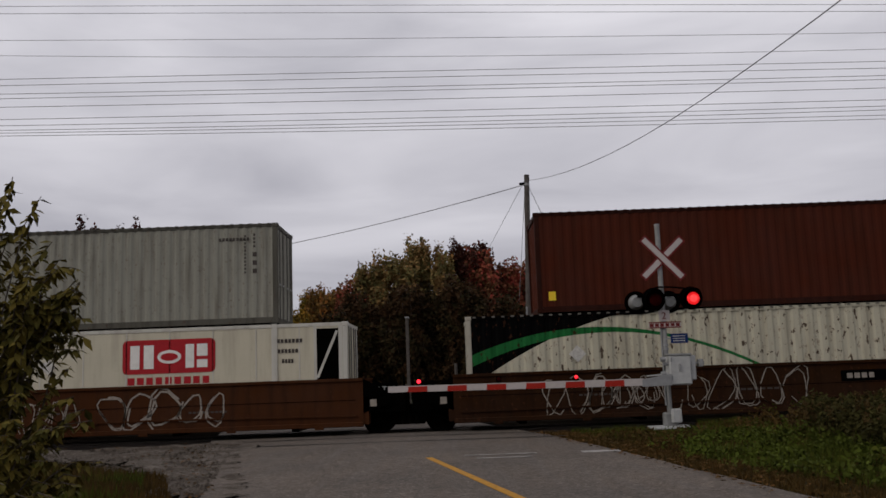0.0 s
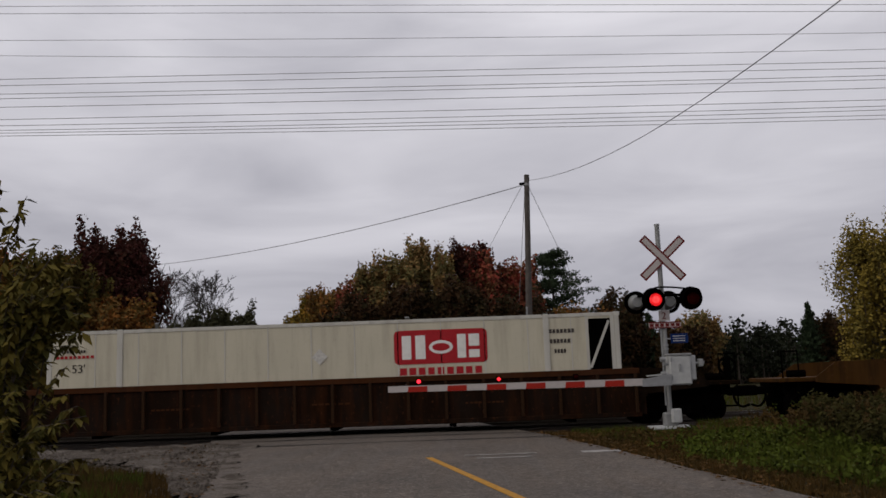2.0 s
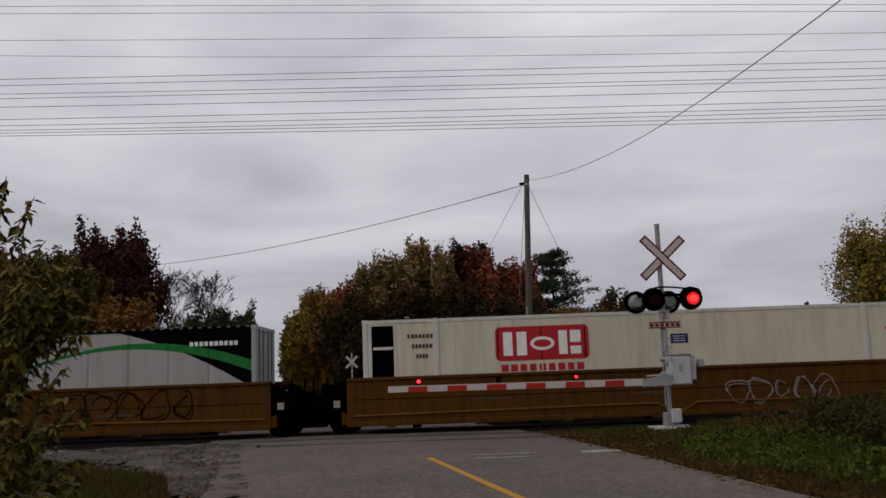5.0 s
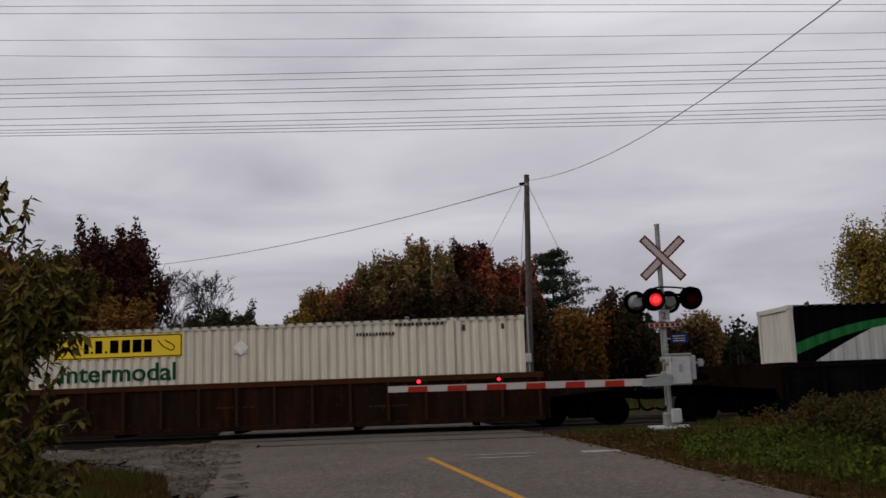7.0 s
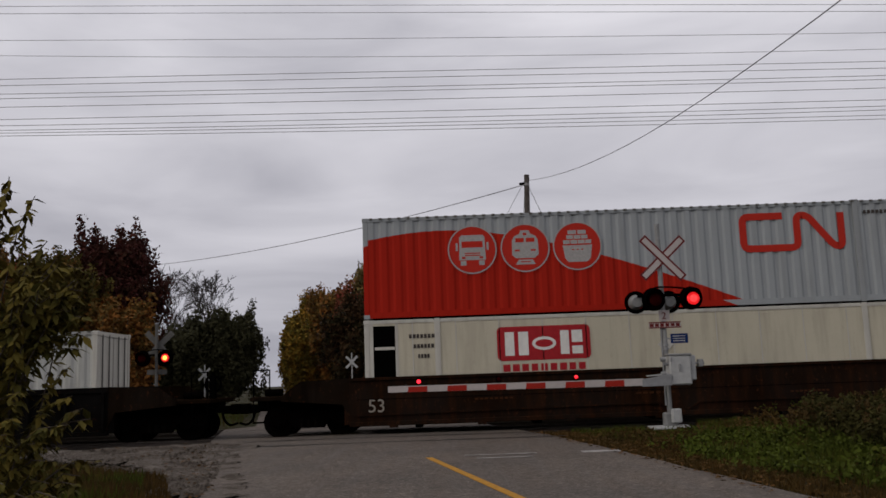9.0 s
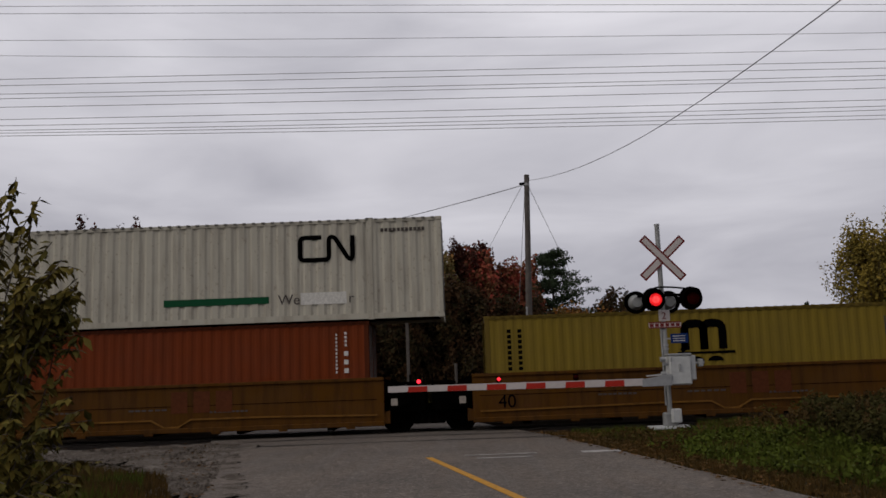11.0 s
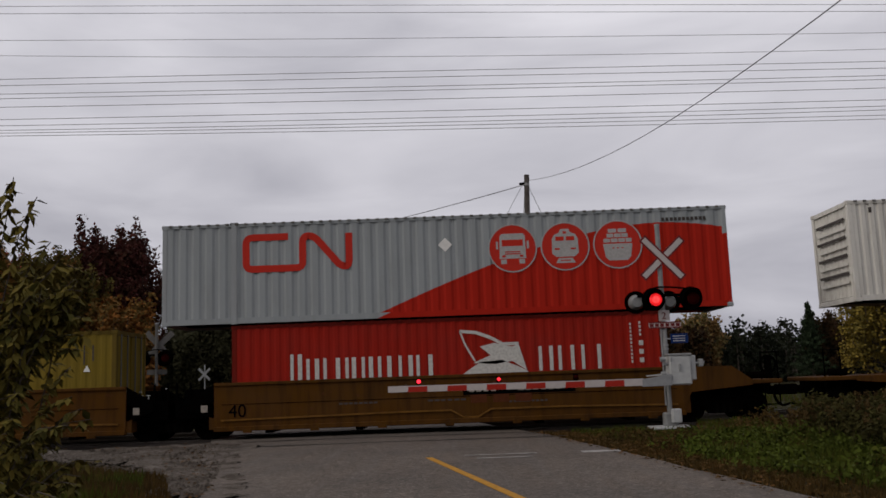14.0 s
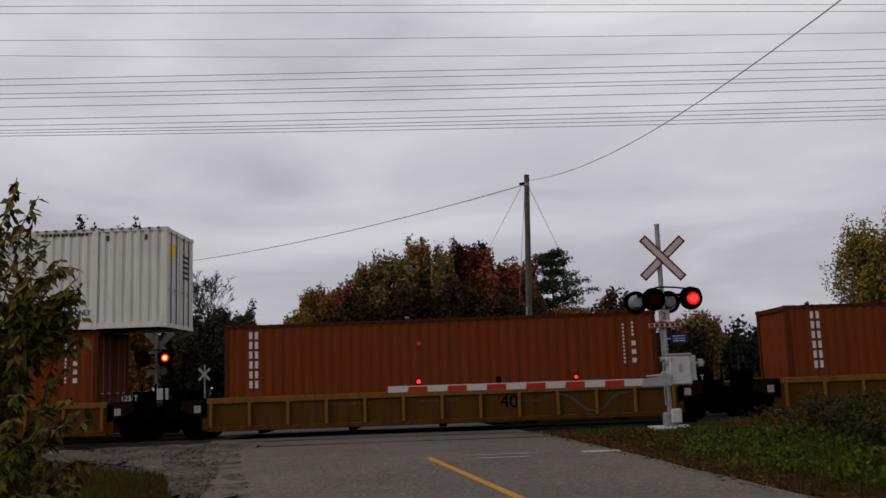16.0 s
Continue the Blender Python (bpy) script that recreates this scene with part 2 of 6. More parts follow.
def band(path, width, y0, y1):
    """A flat stroke of even width along a path of (x, z), with round joints."""
    bm = bmesh.new()
    n = len(path)
    sides = []
    for i, (x, z) in enumerate(path):
        a, b = path[max(0, i - 1)], path[min(n - 1, i + 1)]
        dx, dz = b[0] - a[0], b[1] - a[1]
        d = math.hypot(dx, dz) or 1
        px, pz = -dz / d * width / 2, dx / d * width / 2
        sides.append([bm.verts.new((x + s * px, y, z + s * pz)) for s, y in ((1, y0), (-1, y0), (-1, y1), (1, y1))])
    for i in range(n - 1):
        for k in range(4):
            bm.faces.new((sides[i][k], sides[i][(k + 1) % 4], sides[i + 1][(k + 1) % 4], sides[i + 1][k]))
    bm.faces.new(sides[0])
    bm.faces.new(list(reversed(sides[-1])))
    bmesh.ops.recalc_face_normals(bm, faces=bm.faces[:])
    return bm


def rounded(path, r=0.12, n=4):
    """The path with its inner corners rounded."""
    out = [path[0]]
    for a, b, c in zip(path, path[1:], path[2:]):
        va, vc = Vector(a) - Vector(b), Vector(c) - Vector(b)
        p, q = Vector(b) + va.normalized() * min(r, va.length / 2), Vector(b) + vc.normalized() * min(r, vc.length / 2)
        for i in range(n + 1):
            t = i / n
            v = (1 - t) ** 2 * p + 2 * t * (1 - t) * Vector(b) + t * t * q
            out.append((v.x, v.y))
    out.append(path[-1])
    return out


def round_rect(x0, x1, z0, z1, r):
    pts = []
    for cx, cz, a0 in ((x1 - r, z1 - r, 0), (x0 + r, z1 - r, 90), (x0 + r, z0 + r, 180), (x1 - r, z0 + r, 270)):
        for k in range(5):
            a = radians(a0 + 22.5 * k)
            pts.append((cx + r * math.cos(a), cz + r * math.sin(a)))
    return pts


def words(text, x, y, z, height, material, parent, width=None, name="lettering", turn=(90, 0, 0), bold=0.0):
    c = bpy.data.curves.new(name, "FONT")
    c.body, c.size, c.extrude, c.offset = text, height / 0.72, 0.002, bold
    c.align_x, c.align_y = "LEFT", "BOTTOM_BASELINE"
    c.materials.append(material)
    ob = new(name, c)
    ob.parent = parent
    ob.matrix_basis = pose(x, y, z, *turn)
    if width:
        bpy.context.view_layer.update()
        if ob.dimensions.x > 0:
            c.space_character = 1.0
            ob.scale.x = width / ob.dimensions.x
    return ob


def bars(parent, material, x0, x1, z, h, y, n, name="marking", seed=0, slant=0.0):
    """Unreadable or private writing: a row of plain bars."""
    rnd = random.Random(seed)
    step = (x1 - x0) / n
    bm = bmesh.new()
    for i in range(n):
        a = x0 + i * step
        box(bm, a + step * 0.1, a + step * (0.75 + 0.12 * rnd.random()), y, y + 0.004, z, z + h)
    return part(name, bm, material, parent)


def grid_mesh(xs, ys, height):
    verts = [(x, y, height(x, y)) for y in ys for x in xs]
    n = len(xs)
    faces = [(j * n + i, j * n + i + 1, (j + 1) * n + i + 1, (j + 1) * n + i) for j in range(len(ys) - 1) for i in range(n - 1)]
    me = bpy.data.meshes.new("sheet")
    me.from_pydata(verts, [], faces)
    for p in me.polygons:
        p.use_smooth = True
    return me


def raw(name, verts, faces, material, parent=None):
    me = bpy.data.meshes.new(name)
    me.from_pydata(verts, [], faces)
    me.materials.append(material)
    ob = new(name, me)
    if parent:
        ob.parent = parent
    return ob


# ---- ground, road and tracks ----
def road_mid(y):
    return 2.95 - 0.205 * y


def road_half(y):
    return (3.05 + 0.95 * max(0.0, min(1.0, (y - 10) / 12)), 3.75 + 0.75 * max(0.0, min(1.0, (y - 10) / 12)))


def ground_height(x, y):
    base = -0.05
    for c, half in ((YC, 2.1), (YC + 4.3, 2.1)):
        d = abs(y - c)
        if d < half + 0.9:
            base = min(base, -0.30 if d < half else -0.30 + 0.25 * (d - half) / 0.9)
    if x > 3.4 and y < 23.5:
        base += 0.16 * min(1.0, (x - 3.4) / 3.5)
    return base + 0.03 * noise.noise((x * 0.5, y * 0.5, 0))


def build_ground():
    xs = [-2500, -900, -300, -120, -60] + [-40 + 1.0 * i for i in range(81)] + [60, 120, 300, 900, 2500]
    ys = [-2500, -600, -120, -40, -15] + [-5 + 0.5 * i for i in range(101)] + [50, 60, 80, 120, 200, 400, 900, 2500]
    me = grid_mesh(xs, ys, ground_height)
    me.materials.append(M["grass_ground"])
    tagged(new("ground", me), "flat verge of autumn grass and weeds along the railway", "ground", kind="structure")

    def strip(name, y0, y1, off, mat, label, cat, z=0.0, thick=0.12):
        ys_ = [y0 + (y1 - y0) * i / max(2, int((y1 - y0) / 1.5)) for i in range(max(2, int((y1 - y0) / 1.5)) + 1)]
        bm = bmesh.new()
        rows = []
        for y in ys_:
            a, b = road_half(min(y, 2 * YC - y) if y > YC else y)
            a, b = (a, b) if y < 32 else (3.4, 3.4)
            l, r = road_mid(y) - b + off[0], road_mid(y) + a + off[1]
            wob = 0.10 * noise.noise((y * 0.8, 3.3, off[0]))
            rows.append([bm.verts.new(p) for p in ((l + wob, y, z - thick), (l + wob, y, z), ((l + r) / 2, y, z + 0.015), (r + wob, y, z), (r + wob, y, z - thick))])
        for p, q in zip(rows, rows[1:]):
            for k in range(4):
                bm.faces.new((p[k], p[k + 1], q[k + 1], q[k]))
        bmesh.ops.recalc_face_normals(bm, faces=bm.faces[:])
        return tagged(mesh_ob(name, bm, mat), label, cat, kind="structure")

    strip("road", -60, YC - 0.82, (0, 0), M["asphalt"], "worn grey two-lane asphalt road up to the level crossing", "road")
    strip("road", YC - 0.64, YC + 0.64, (0, 0), M["asphalt"], "asphalt infill between the rails of the crossing", "road")
    strip("road", YC + 0.82, YC + 4.3 - 0.82, (0, 0), M["asphalt"], "asphalt between the two tracks of the crossing", "road")
    strip("road", YC + 4.3 - 0.64, YC + 4.3 + 0.64, (0, 0), M["asphalt"], "asphalt infill between the rails of the far track", "road")
    strip("road", YC + 4.3 + 0.82, 420, (0, 0), M["asphalt"], "straight asphalt road beyond the railway", "road")
    # gravel shoulder beside the road on the west side
    bm = bmesh.new()
    outline = [(-3.0, 11.8), (-3.9, 12.6), (-4.6, 14.2), (-5.4, 16.2), (-6.6, 18.2), (-8.6, 19.8), (-10.5, 21.6), (-11.5, 23.6), (-4.4, 23.9), (-4.9, 20.5), (-3.9, 16.5), (-2.8, 12.2)]
    def inside(x, y):
        hit = False
        for (x0, y0), (x1, y1) in zip(outline, outline[1:] + outline[:1]):
            if (y0 > y) != (y1 > y) and x < x0 + (y - y0) * (x1 - x0) / (y1 - y0):
                hit = not hit
        return hit
    made = {}
    def spot(i, j):
        if (i, j) not in made:
            x, y = -12 + i * 0.14, 11.5 + j * 0.14
            z = 0.0 + 0.07 * noise.noise((x * 0.9, y * 0.9, 2)) + 0.05 * noise.noise((x * 2.6, y * 2.6, 7)) + 0.03 * noise.noise((x * 6, y * 6, 3))
            made[i, j] = bm.verts.new((x + 0.04 * noise.noise((x * 5, y * 5, 1)), y, z))
        return made[i, j]
    for i in range(68):
        for j in range(90):
            if inside(-12 + (i + 0.5) * 0.14, 11.5 + (j + 0.5) * 0.14):
                bm.faces.new((spot(i, j), spot(i + 1, j), spot(i + 1, j + 1), spot(i, j + 1)))
    tagged(mesh_ob("pavement", bm, M["gravel"]), "pale rutted gravel shoulder beside the road", "gravel shoulder", kind="structure")
    # markings
    bm = bmesh.new()
    dx = 24.0 * 0.2055
    quad = [(-0.52 - 0.062, 17.05), (-0.52 + 0.062, 17.05), (-0.52 + dx + 0.062, -6.95), (-0.52 + dx - 0.062, -6.95)]
    top = [bm.verts.new((x, y, 0.0215)) for x, y in quad]
    low = [bm.verts.new((x, y, 0.010)) for x, y in quad]
    bm.faces.new(list(reversed(top)))
    for i in range(4):
        bm.faces.new((top[i], top[(i + 1) % 4], low[(i + 1) % 4], low[i]))
    bmesh.ops.recalc_face_normals(bm, faces=bm.faces[:])
    tagged(mesh_ob("trim", bm, M["yellow_line"]), "solid yellow centre line painted on the asphalt", "road marking", kind="structure")
    for k, (y0, x0, x1) in enumerate(((17.25, 0.15, 1.5), (16.55, 0.35, 1.35))):
        tagged(mesh_ob("trim", boxes((x0, x1, y0 - 0.05, y0 + 0.05, 0.017, 0.021)), M["white_line"]), "faded remnant of a white stop line", "road marking", kind="structure")
    tagged(mesh_ob("trim", boxes((2.35, 3.05, 17.1, 17.45, 0.004, 0.014)), M["white_line"]), "pale worn patch at the edge of the asphalt", "road marking", kind="structure")
    for y0 in (21.93, 23.92):
        bm = bmesh.new()
        last = None
        for i in range(19):
            x = -5.6 + i * 0.46
            yy = y0 + 0.05 * noise.noise((x, y0, 1))
            w = 0.085 + 0.04 * noise.noise((x * 2, y0, 5))
            now = [bm.verts.new((x, yy - w, 0.018)), bm.verts.new((x, yy + w, 0.018))]
            if last:
                bm.faces.new((last[0], now[0], now[1], last[1]))
            last = now
        tagged(mesh_ob("trim", bm, M["seam"]), "dark tar seam across the asphalt", "road seam", kind="structure")

    rnd = random.Random(5)
    for c, nm in ((YC, "near"), (YC + 4.3, "far")):
        bm = bmesh.new()
        prev = None
        for i in range(61):
            x = -150 + i * 5.0
            on = abs(x - road_mid(c)) < 4.2
            now = [bm.verts.new((x, c + dy, z)) for dy, z in ((-2.6, -0.34), (-1.75, -0.20), (1.75, -0.20), (2.6, -0.34))]
            if prev:
                for k in range(3):
                    bm.faces.new((prev[k], now[k], now[k + 1], prev[k + 1]))
            prev = now
        bmesh.ops.recalc_face_normals(bm, faces=bm.faces[:])
        tagged(mesh_ob("ballast", bm, M["ballast"]), "dark oily ballast bed under the track", "ballast", kind="structure")
        tr = thing("railway_track", "worn steel rails on creosoted timber ties", "railway track", "two parallel tracks")
        for s in (-1, 1):
            y = c + s * 0.7525
            half = [(0.036, 0.0), (0.036, -0.040), (0.010, -0.052), (0.010, -0.145), (0.07, -0.158), (0.07, -0.17)]
            bm = plate([(a, z) for a, z in half] + [(-a, z) for a, z in reversed(half)], -150, 150)
            bm.transform(Matrix.Translation((0, y, 0)) @ Matrix.Rotation(radians(90), 4, "Z"))
            part("rail", bm, M["rail"], tr)
        tie = None
        for i in range(-70, 71):
            x = i * 0.53
            if abs(x - road_mid(c)) < 5.2:
                continue
            if tie is None:
                tie = part("tie", boxes((-0.11, 0.11, -1.3, 1.3, -0.29, -0.172)), M["tie"], tr)
                tie.location = (x, c, 0)
            else:
                o = new("tie", tie.data)
                o.parent, o.location = tr, (x, c, 0)
        # stones lying on the ballast shoulder
    verts, faces = [], []
    for _ in range(5000):
        x, y = rnd.uniform(-16, 16), YC + rnd.choice((-1, 1)) * rnd.uniform(0.9, 2.3)
        if abs(x - road_mid(y)) < 4.6:
            continue
        s = rnd.uniform(0.02, 0.05)
        z = -0.2 if abs(y - YC) < 1.75 else -0.2 - 0.16 * (abs(y - YC) - 1.75)
        k = len(verts)
        for dx, dy, dz in ((1, 0, 0), (-1, 0.2, 0), (0, 1, 0), (0, -1, 0.1), (0.1, 0, 1), (0, 0, -0.6)):
            verts.append((x + dx * s * rnd.uniform(0.7, 1.2), y + dy * s * rnd.uniform(0.7, 1.2), z + dz * s))
        faces += [(k + a, k + b, k + c_) for a, b, c_ in ((0, 2, 4), (2, 1, 4), (1, 3, 4), (3, 0, 4), (2, 0, 5), (1, 2, 5), (3, 1, 5), (0, 3, 5))]
    tagged(raw("ballast_stones", verts, faces, M["gravel"]), "loose grey ballast stones beside the rails", "stones", kind="stuff")
    # pale stones on the gravel shoulder
    verts, faces = [], []
    for _ in range(1500):
        t = rnd.random()
        y = rnd.uniform(12.5, 23)
        x = -3.4 - (y - 12.2) * 0.2 - rnd.random() ** 1.3 * (0.8 + (y - 12.5) * 0.42)
        s = rnd.uniform(0.015, 0.06) * (1 if rnd.random() < 0.9 else 1.8)
        k = len(verts)
        for dx, dy, dz in ((1, 0, 0), (-1, 0.2, 0), (0, 1, 0), (0, -1, 0.1), (0.1, 0, 0.8), (0, 0, -0.6)):
            verts.append((x + dx * s * rnd.uniform(0.7, 1.2), y + dy * s * rnd.uniform(0.7, 1.2), -0.005 + dz * s))
        faces += [(k + a, k + b, k + c_) for a, b, c_ in ((0, 2, 4), (2, 1, 4), (1, 3, 4), (3, 0, 4), (2, 0, 5), (1, 2, 5), (3, 1, 5), (0, 3, 5))]
    tagged(raw("gravel_stones", verts, faces, M["gravel"]), "loose pale stones on the gravel shoulder", "stones", kind="stuff")


build_ground()


# ---- the train: containers ----
MOVERS = []      # (thing, u, z): what rides with the train; u is its x at the start
WHEELS = []
C_WHITE, C_CREAM = (0.66, 0.64, 0.58), (0.60, 0.55, 0.43)
SHARED = {}


def shared(key, maker):
    if key not in SHARED:
        bm = maker()
        me = bpy.data.meshes.new(key[0])
        bm.to_mesh(me)
        bm.free()
        SHARED[key] = me
    return SHARED[key]


def sub(name, key, maker, material, parent, at=(0, 0, 0), label="", rz=0):
    """A part that shares its mesh with its like; the material sits on the object."""
    me = shared((name, *key), maker)
    if not me.materials:
        me.materials.append(material)
    ob = new(name, me)
    ob.parent, ob.location = parent, at
    if rz:
        ob.rotation_euler = (0, 0, radians(rz))
    ob.material_slots[0].link = "OBJECT"
    ob.material_slots[0].material = material
    if label:
        ob["label"] = label
    return ob


def corrugated(length, height, pitch, depth, flat):
    """A side panel in the x-z plane with trapezoid ribs; its outer face lies at y = 0, its valleys at depth."""
    prof = []
    n = max(1, round(length / pitch))
    p = length / n
    for i in range(n):
        x = i * p
        s = (1 - flat) * 0.30
        prof += [(x, 0), (x + p * flat, 0), (x + p * (flat + s), depth), (x + p * (1 - s), depth)]
    prof.append((length, 0))
    bm = bmesh.new()
    lo = [bm.verts.new((x, y, 0)) for x, y in prof]
    hi = [bm.verts.new((x, y, height)) for x, y in prof]
    for i in range(len(prof) - 1):
        bm.faces.new((lo[i], lo[i + 1], hi[i + 1], hi[i]))
    return bm


def panelled(length, height, step):
    """A smooth side of flat sheets with thin upright seam strips."""
    return boxes((0, length, 0.004, 0.03, 0, height))


def container(name, label, u, z, length, paint, style, frame_paint=None, height=2.896, width=2.44, posts=False, door_end="right", post_paints=None, rail_paint=None, end_paints=None, reefer_end=None):
    c = thing(name, label, "shipping container", "containers on the train")
    fp = frame_paint or FRAMES.get(paint, paint)
    w2 = width / 2
    L, H = length, height
    key = (L, H, width)
    for x in (0, L - 0.14):
        for s in (-1, 1):
            sub("corner_post", key, lambda: boxes((0, 0.14, -0.07, 0.07, 0.11, H - 0.11), bevel=0.012), (end_paints or (fp, fp))[0 if x < 1 else 1], c, (x, s * (w2 - 0.07), 0))
            for zz in (0, H - 0.118):
                sub("corner_casting", (1,), lambda: boxes((-0.01, 0.168, -0.085, 0.085, 0, 0.118), bevel=0.012), fp, c, (x - 0.007, s * (w2 - 0.08), zz))
    for s in (-1, 1):
        sub("top_rail", key, lambda: boxes((0.15, L - 0.15, -0.035, 0.035, H - 0.105, H - 0.012)), rail_paint or fp, c, (0, s * (w2 - 0.036), 0))
        sub("bottom_rail", key, lambda: boxes((0.15, L - 0.15, -0.04, 0.04, 0.02, 0.18)), rail_paint or fp, c, (0, s * (w2 - 0.041), 0))
    for x in (0.01, L - 0.11):
        sub("header", key, lambda: boxes((0, 0.1, -w2 + 0.15, w2 - 0.15, H - 0.14, H - 0.01)), fp, c, (x, 0, 0))
        sub("end_sill", key, lambda: boxes((0, 0.1, -w2 + 0.15, w2 - 0.15, 0.01, 0.16)), fp, c, (x, 0, 0))
    pl, ph = L - 0.28, H - 0.285
    if style == "iso":
        mk = lambda: corrugated(pl, ph, 0.275, 0.018, 0.30)
    elif style == "ribbed":
        mk = lambda: corrugated(pl, ph, 0.375, 0.032, 0.40)
    elif style == "fine":
        mk = lambda: corrugated(pl, ph, 0.25, 0.039, 0.42)
    elif style == "wide":
        mk = lambda: corrugated(pl, ph, 1.1, 0.022, 0.90)
    else:
        mk = lambda: panelled(pl, ph, 1.22)
    near = sub("side_panel", (style, L, H), mk, paint, c, (0.14, -w2 + 0.012, 0.18))
    sub("side_panel", (style, L, H), mk, paint, c, (L - 0.14, w2 - 0.012, 0.18), rz=180)
    if style == "smooth":
        for i in range(1, 13):
            sub("seam_strip", (H,), lambda: boxes((-0.014, 0.014, -0.006, 0.0035, 0, ph)), fp, near, (pl * i / 13, 0, 0))
    if style != "smooth":
        # dark dashes for the ends of the roof corrugation, let into the near and the far top rail
        n_bow = round(L / 0.28)
        bows = sub("roof_corrugation", key, lambda: boxes(*[(0.24 + (L - 0.48) * i / n_bow - 0.045, 0.24 + (L - 0.48) * i / n_bow + 0.045, s * w2 - 0.03, s * w2 + 0.03 - 0.024 * (s + 1), H - 0.052, H - 0.006) for i in range(n_bow + 1) for s in (-1, 1)]), fp if fp in FRAMES.values() else I_DASH, c)
        bows["kind"] = "stuff"
    sub("roof", key, lambda: boxes((0.1, L - 0.1, -w2 + 0.07, w2 - 0.07, H - 0.05, H - 0.025)), fp, c)
    sub("underside", key, lambda: boxes((0.1, L - 0.1, -w2 + 0.08, w2 - 0.08, 0.10, 0.14)), M["black"], c)
    # doors with locking rods at one end, a ribbed wall at the other
    dx, fx, sgn = (L - 0.05, 0.05, 1) if door_end == "right" else (0.05, L - 0.05, -1)
    for s in (-1, 1):
        d = sub("door", (*key, 1), lambda: boxes((-0.025, 0.025, -w2 / 2 + 0.08, w2 / 2 - 0.08, 0.17, H - 0.15), bevel=0.01), fp if rail_paint else paint, c, (dx, s * (w2 / 2 - 0.035), 0))
        for k in (-0.28, 0.22):
            sub("lock_rod", key, lambda: rods(((0, 0, 0.12), (0, 0, H - 0.1), 0.018), n=6), M["back_grey"], d, (sgn * 0.055, k, 0))
            sub("rod_handle", (1,), lambda: boxes((-0.012, 0.012, -0.2, 0.02, 1.1, 1.14)), M["galv"], d, (sgn * 0.075, k, 0))
    bm = bmesh.new()
    if style in ("iso", "ribbed", "wide", "fine"):
        pan = corrugated(width - 0.3, ph, 0.26, 0.04, 0.3)
        f = part("front_wall", pan, fp if rail_paint else paint, c)
        f.matrix_basis = pose(fx, w2 - 0.15, 0.18, 0, 0, -90) if fx < 1 else pose(fx, -w2 + 0.15, 0.18, 0, 0, 90)
        bm.free()
    elif reefer_end:
        bm.free()
    else:
        box(bm, fx - 0.03, fx + 0.03, -w2 + 0.14, w2 - 0.14, 0.16, H - 0.14)
        part("front_wall", bm, paint, c)
    if posts:
        for x in (1.98, L - 1.98 - 0.16):
            if post_paints and post_paints[0 if x < 5 else 1] in (I_BLACK, *PATTERNED):
                continue
            sub("lift_post", key, lambda: boxes((0, 0.16, -0.006, 0.03, 0.0, H), bevel=0.004), (post_paints or (fp, fp))[0 if x < 5 else 1], c, (x, -w2 - 0.004, 0))
            sub("lift_block", (1,), lambda: boxes((-0.03, 0.19, 0, 0.16, 0, 0.07), bevel=0.01), M["black"], c, (x, -w2 - 0.002, H - 0.05))
    MOVERS.append((c, u, z))
    return c, -w2 + 0.014


ZL = 0.274           # underside of a container in the well
ZU = ZL + 2.896 + 0.03   # and of one stacked on it
L40, L53 = 12.19, 16.15

P_TAN = worn_paint("cream_container_paint", (0.47, 0.43, 0.33), 0.5, 0.25, seed=1)
P_JB = worn_paint("white_ribbed_paint", (0.56, 0.535, 0.485), 0.5, 0.4, dirt_col=(0.20, 0.165, 0.13), seed=2)
P_JBOLD = worn_paint("yellowed_white_ribbed_paint", (0.56, 0.515, 0.42), 0.5, 0.4, dirt_col=(0.22, 0.17, 0.12), seed=16)
P_BROWN = worn_paint("brown_red_paint", (0.055, 0.0122, 0.0058), 0.55, 0.45, dirt_col=(0.022, 0.010, 0.006), seed=3)
P_RUST = worn_paint("oxide_red_paint", (0.120, 0.024, 0.0065), 0.55, 0.35, dirt_col=(0.040, 0.014, 0.007), seed=4)
P_RED = worn_paint("bright_red_paint", (0.25, 0.013, 0.007), 0.5, 0.3, dirt_col=(0.08, 0.012, 0.008), seed=5)
P_SAGE = worn_paint("grey_green_paint", (0.232, 0.226, 0.188), 0.55, 0.6, rust=0.25, chips=0.12, dirt_col=(0.085, 0.068, 0.05), seed=6)
P_SAGEF = worn_paint("dark_grey_green_frame_paint", (0.085, 0.080, 0.066), 0.6, 0.7, rust=0.4, dirt_col=(0.02, 0.014, 0.010), seed=17)
P_MAROON = worn_paint("maroon_paint", (0.066, 0.0155, 0.0085), 0.55, 0.45, dirt_col=(0.022, 0.010, 0.007), seed=18)
P_MAROONF = worn_paint("dark_maroon_frame_paint", (0.026, 0.0075, 0.0045), 0.6, 0.6, rust=0.1, dirt_col=(0.008, 0.004, 0.003), seed=19)
P_RUSTF = worn_paint("dark_oxide_frame_paint", (0.062, 0.0145, 0.0050), 0.6, 0.6, rust=0.15, dirt_col=(0.018, 0.008, 0.005), seed=20)
P_REDF = worn_paint("dark_red_frame_paint", (0.125, 0.010, 0.006), 0.6, 0.6, rust=0.1, dirt_col=(0.03, 0.008, 0.006), seed=28)
P_YELLOWF = worn_paint("dark_mustard_frame_paint", (0.098, 0.066, 0.012), 0.6, 0.6, rust=0.15, dirt_col=(0.03, 0.02, 0.008), seed=29)
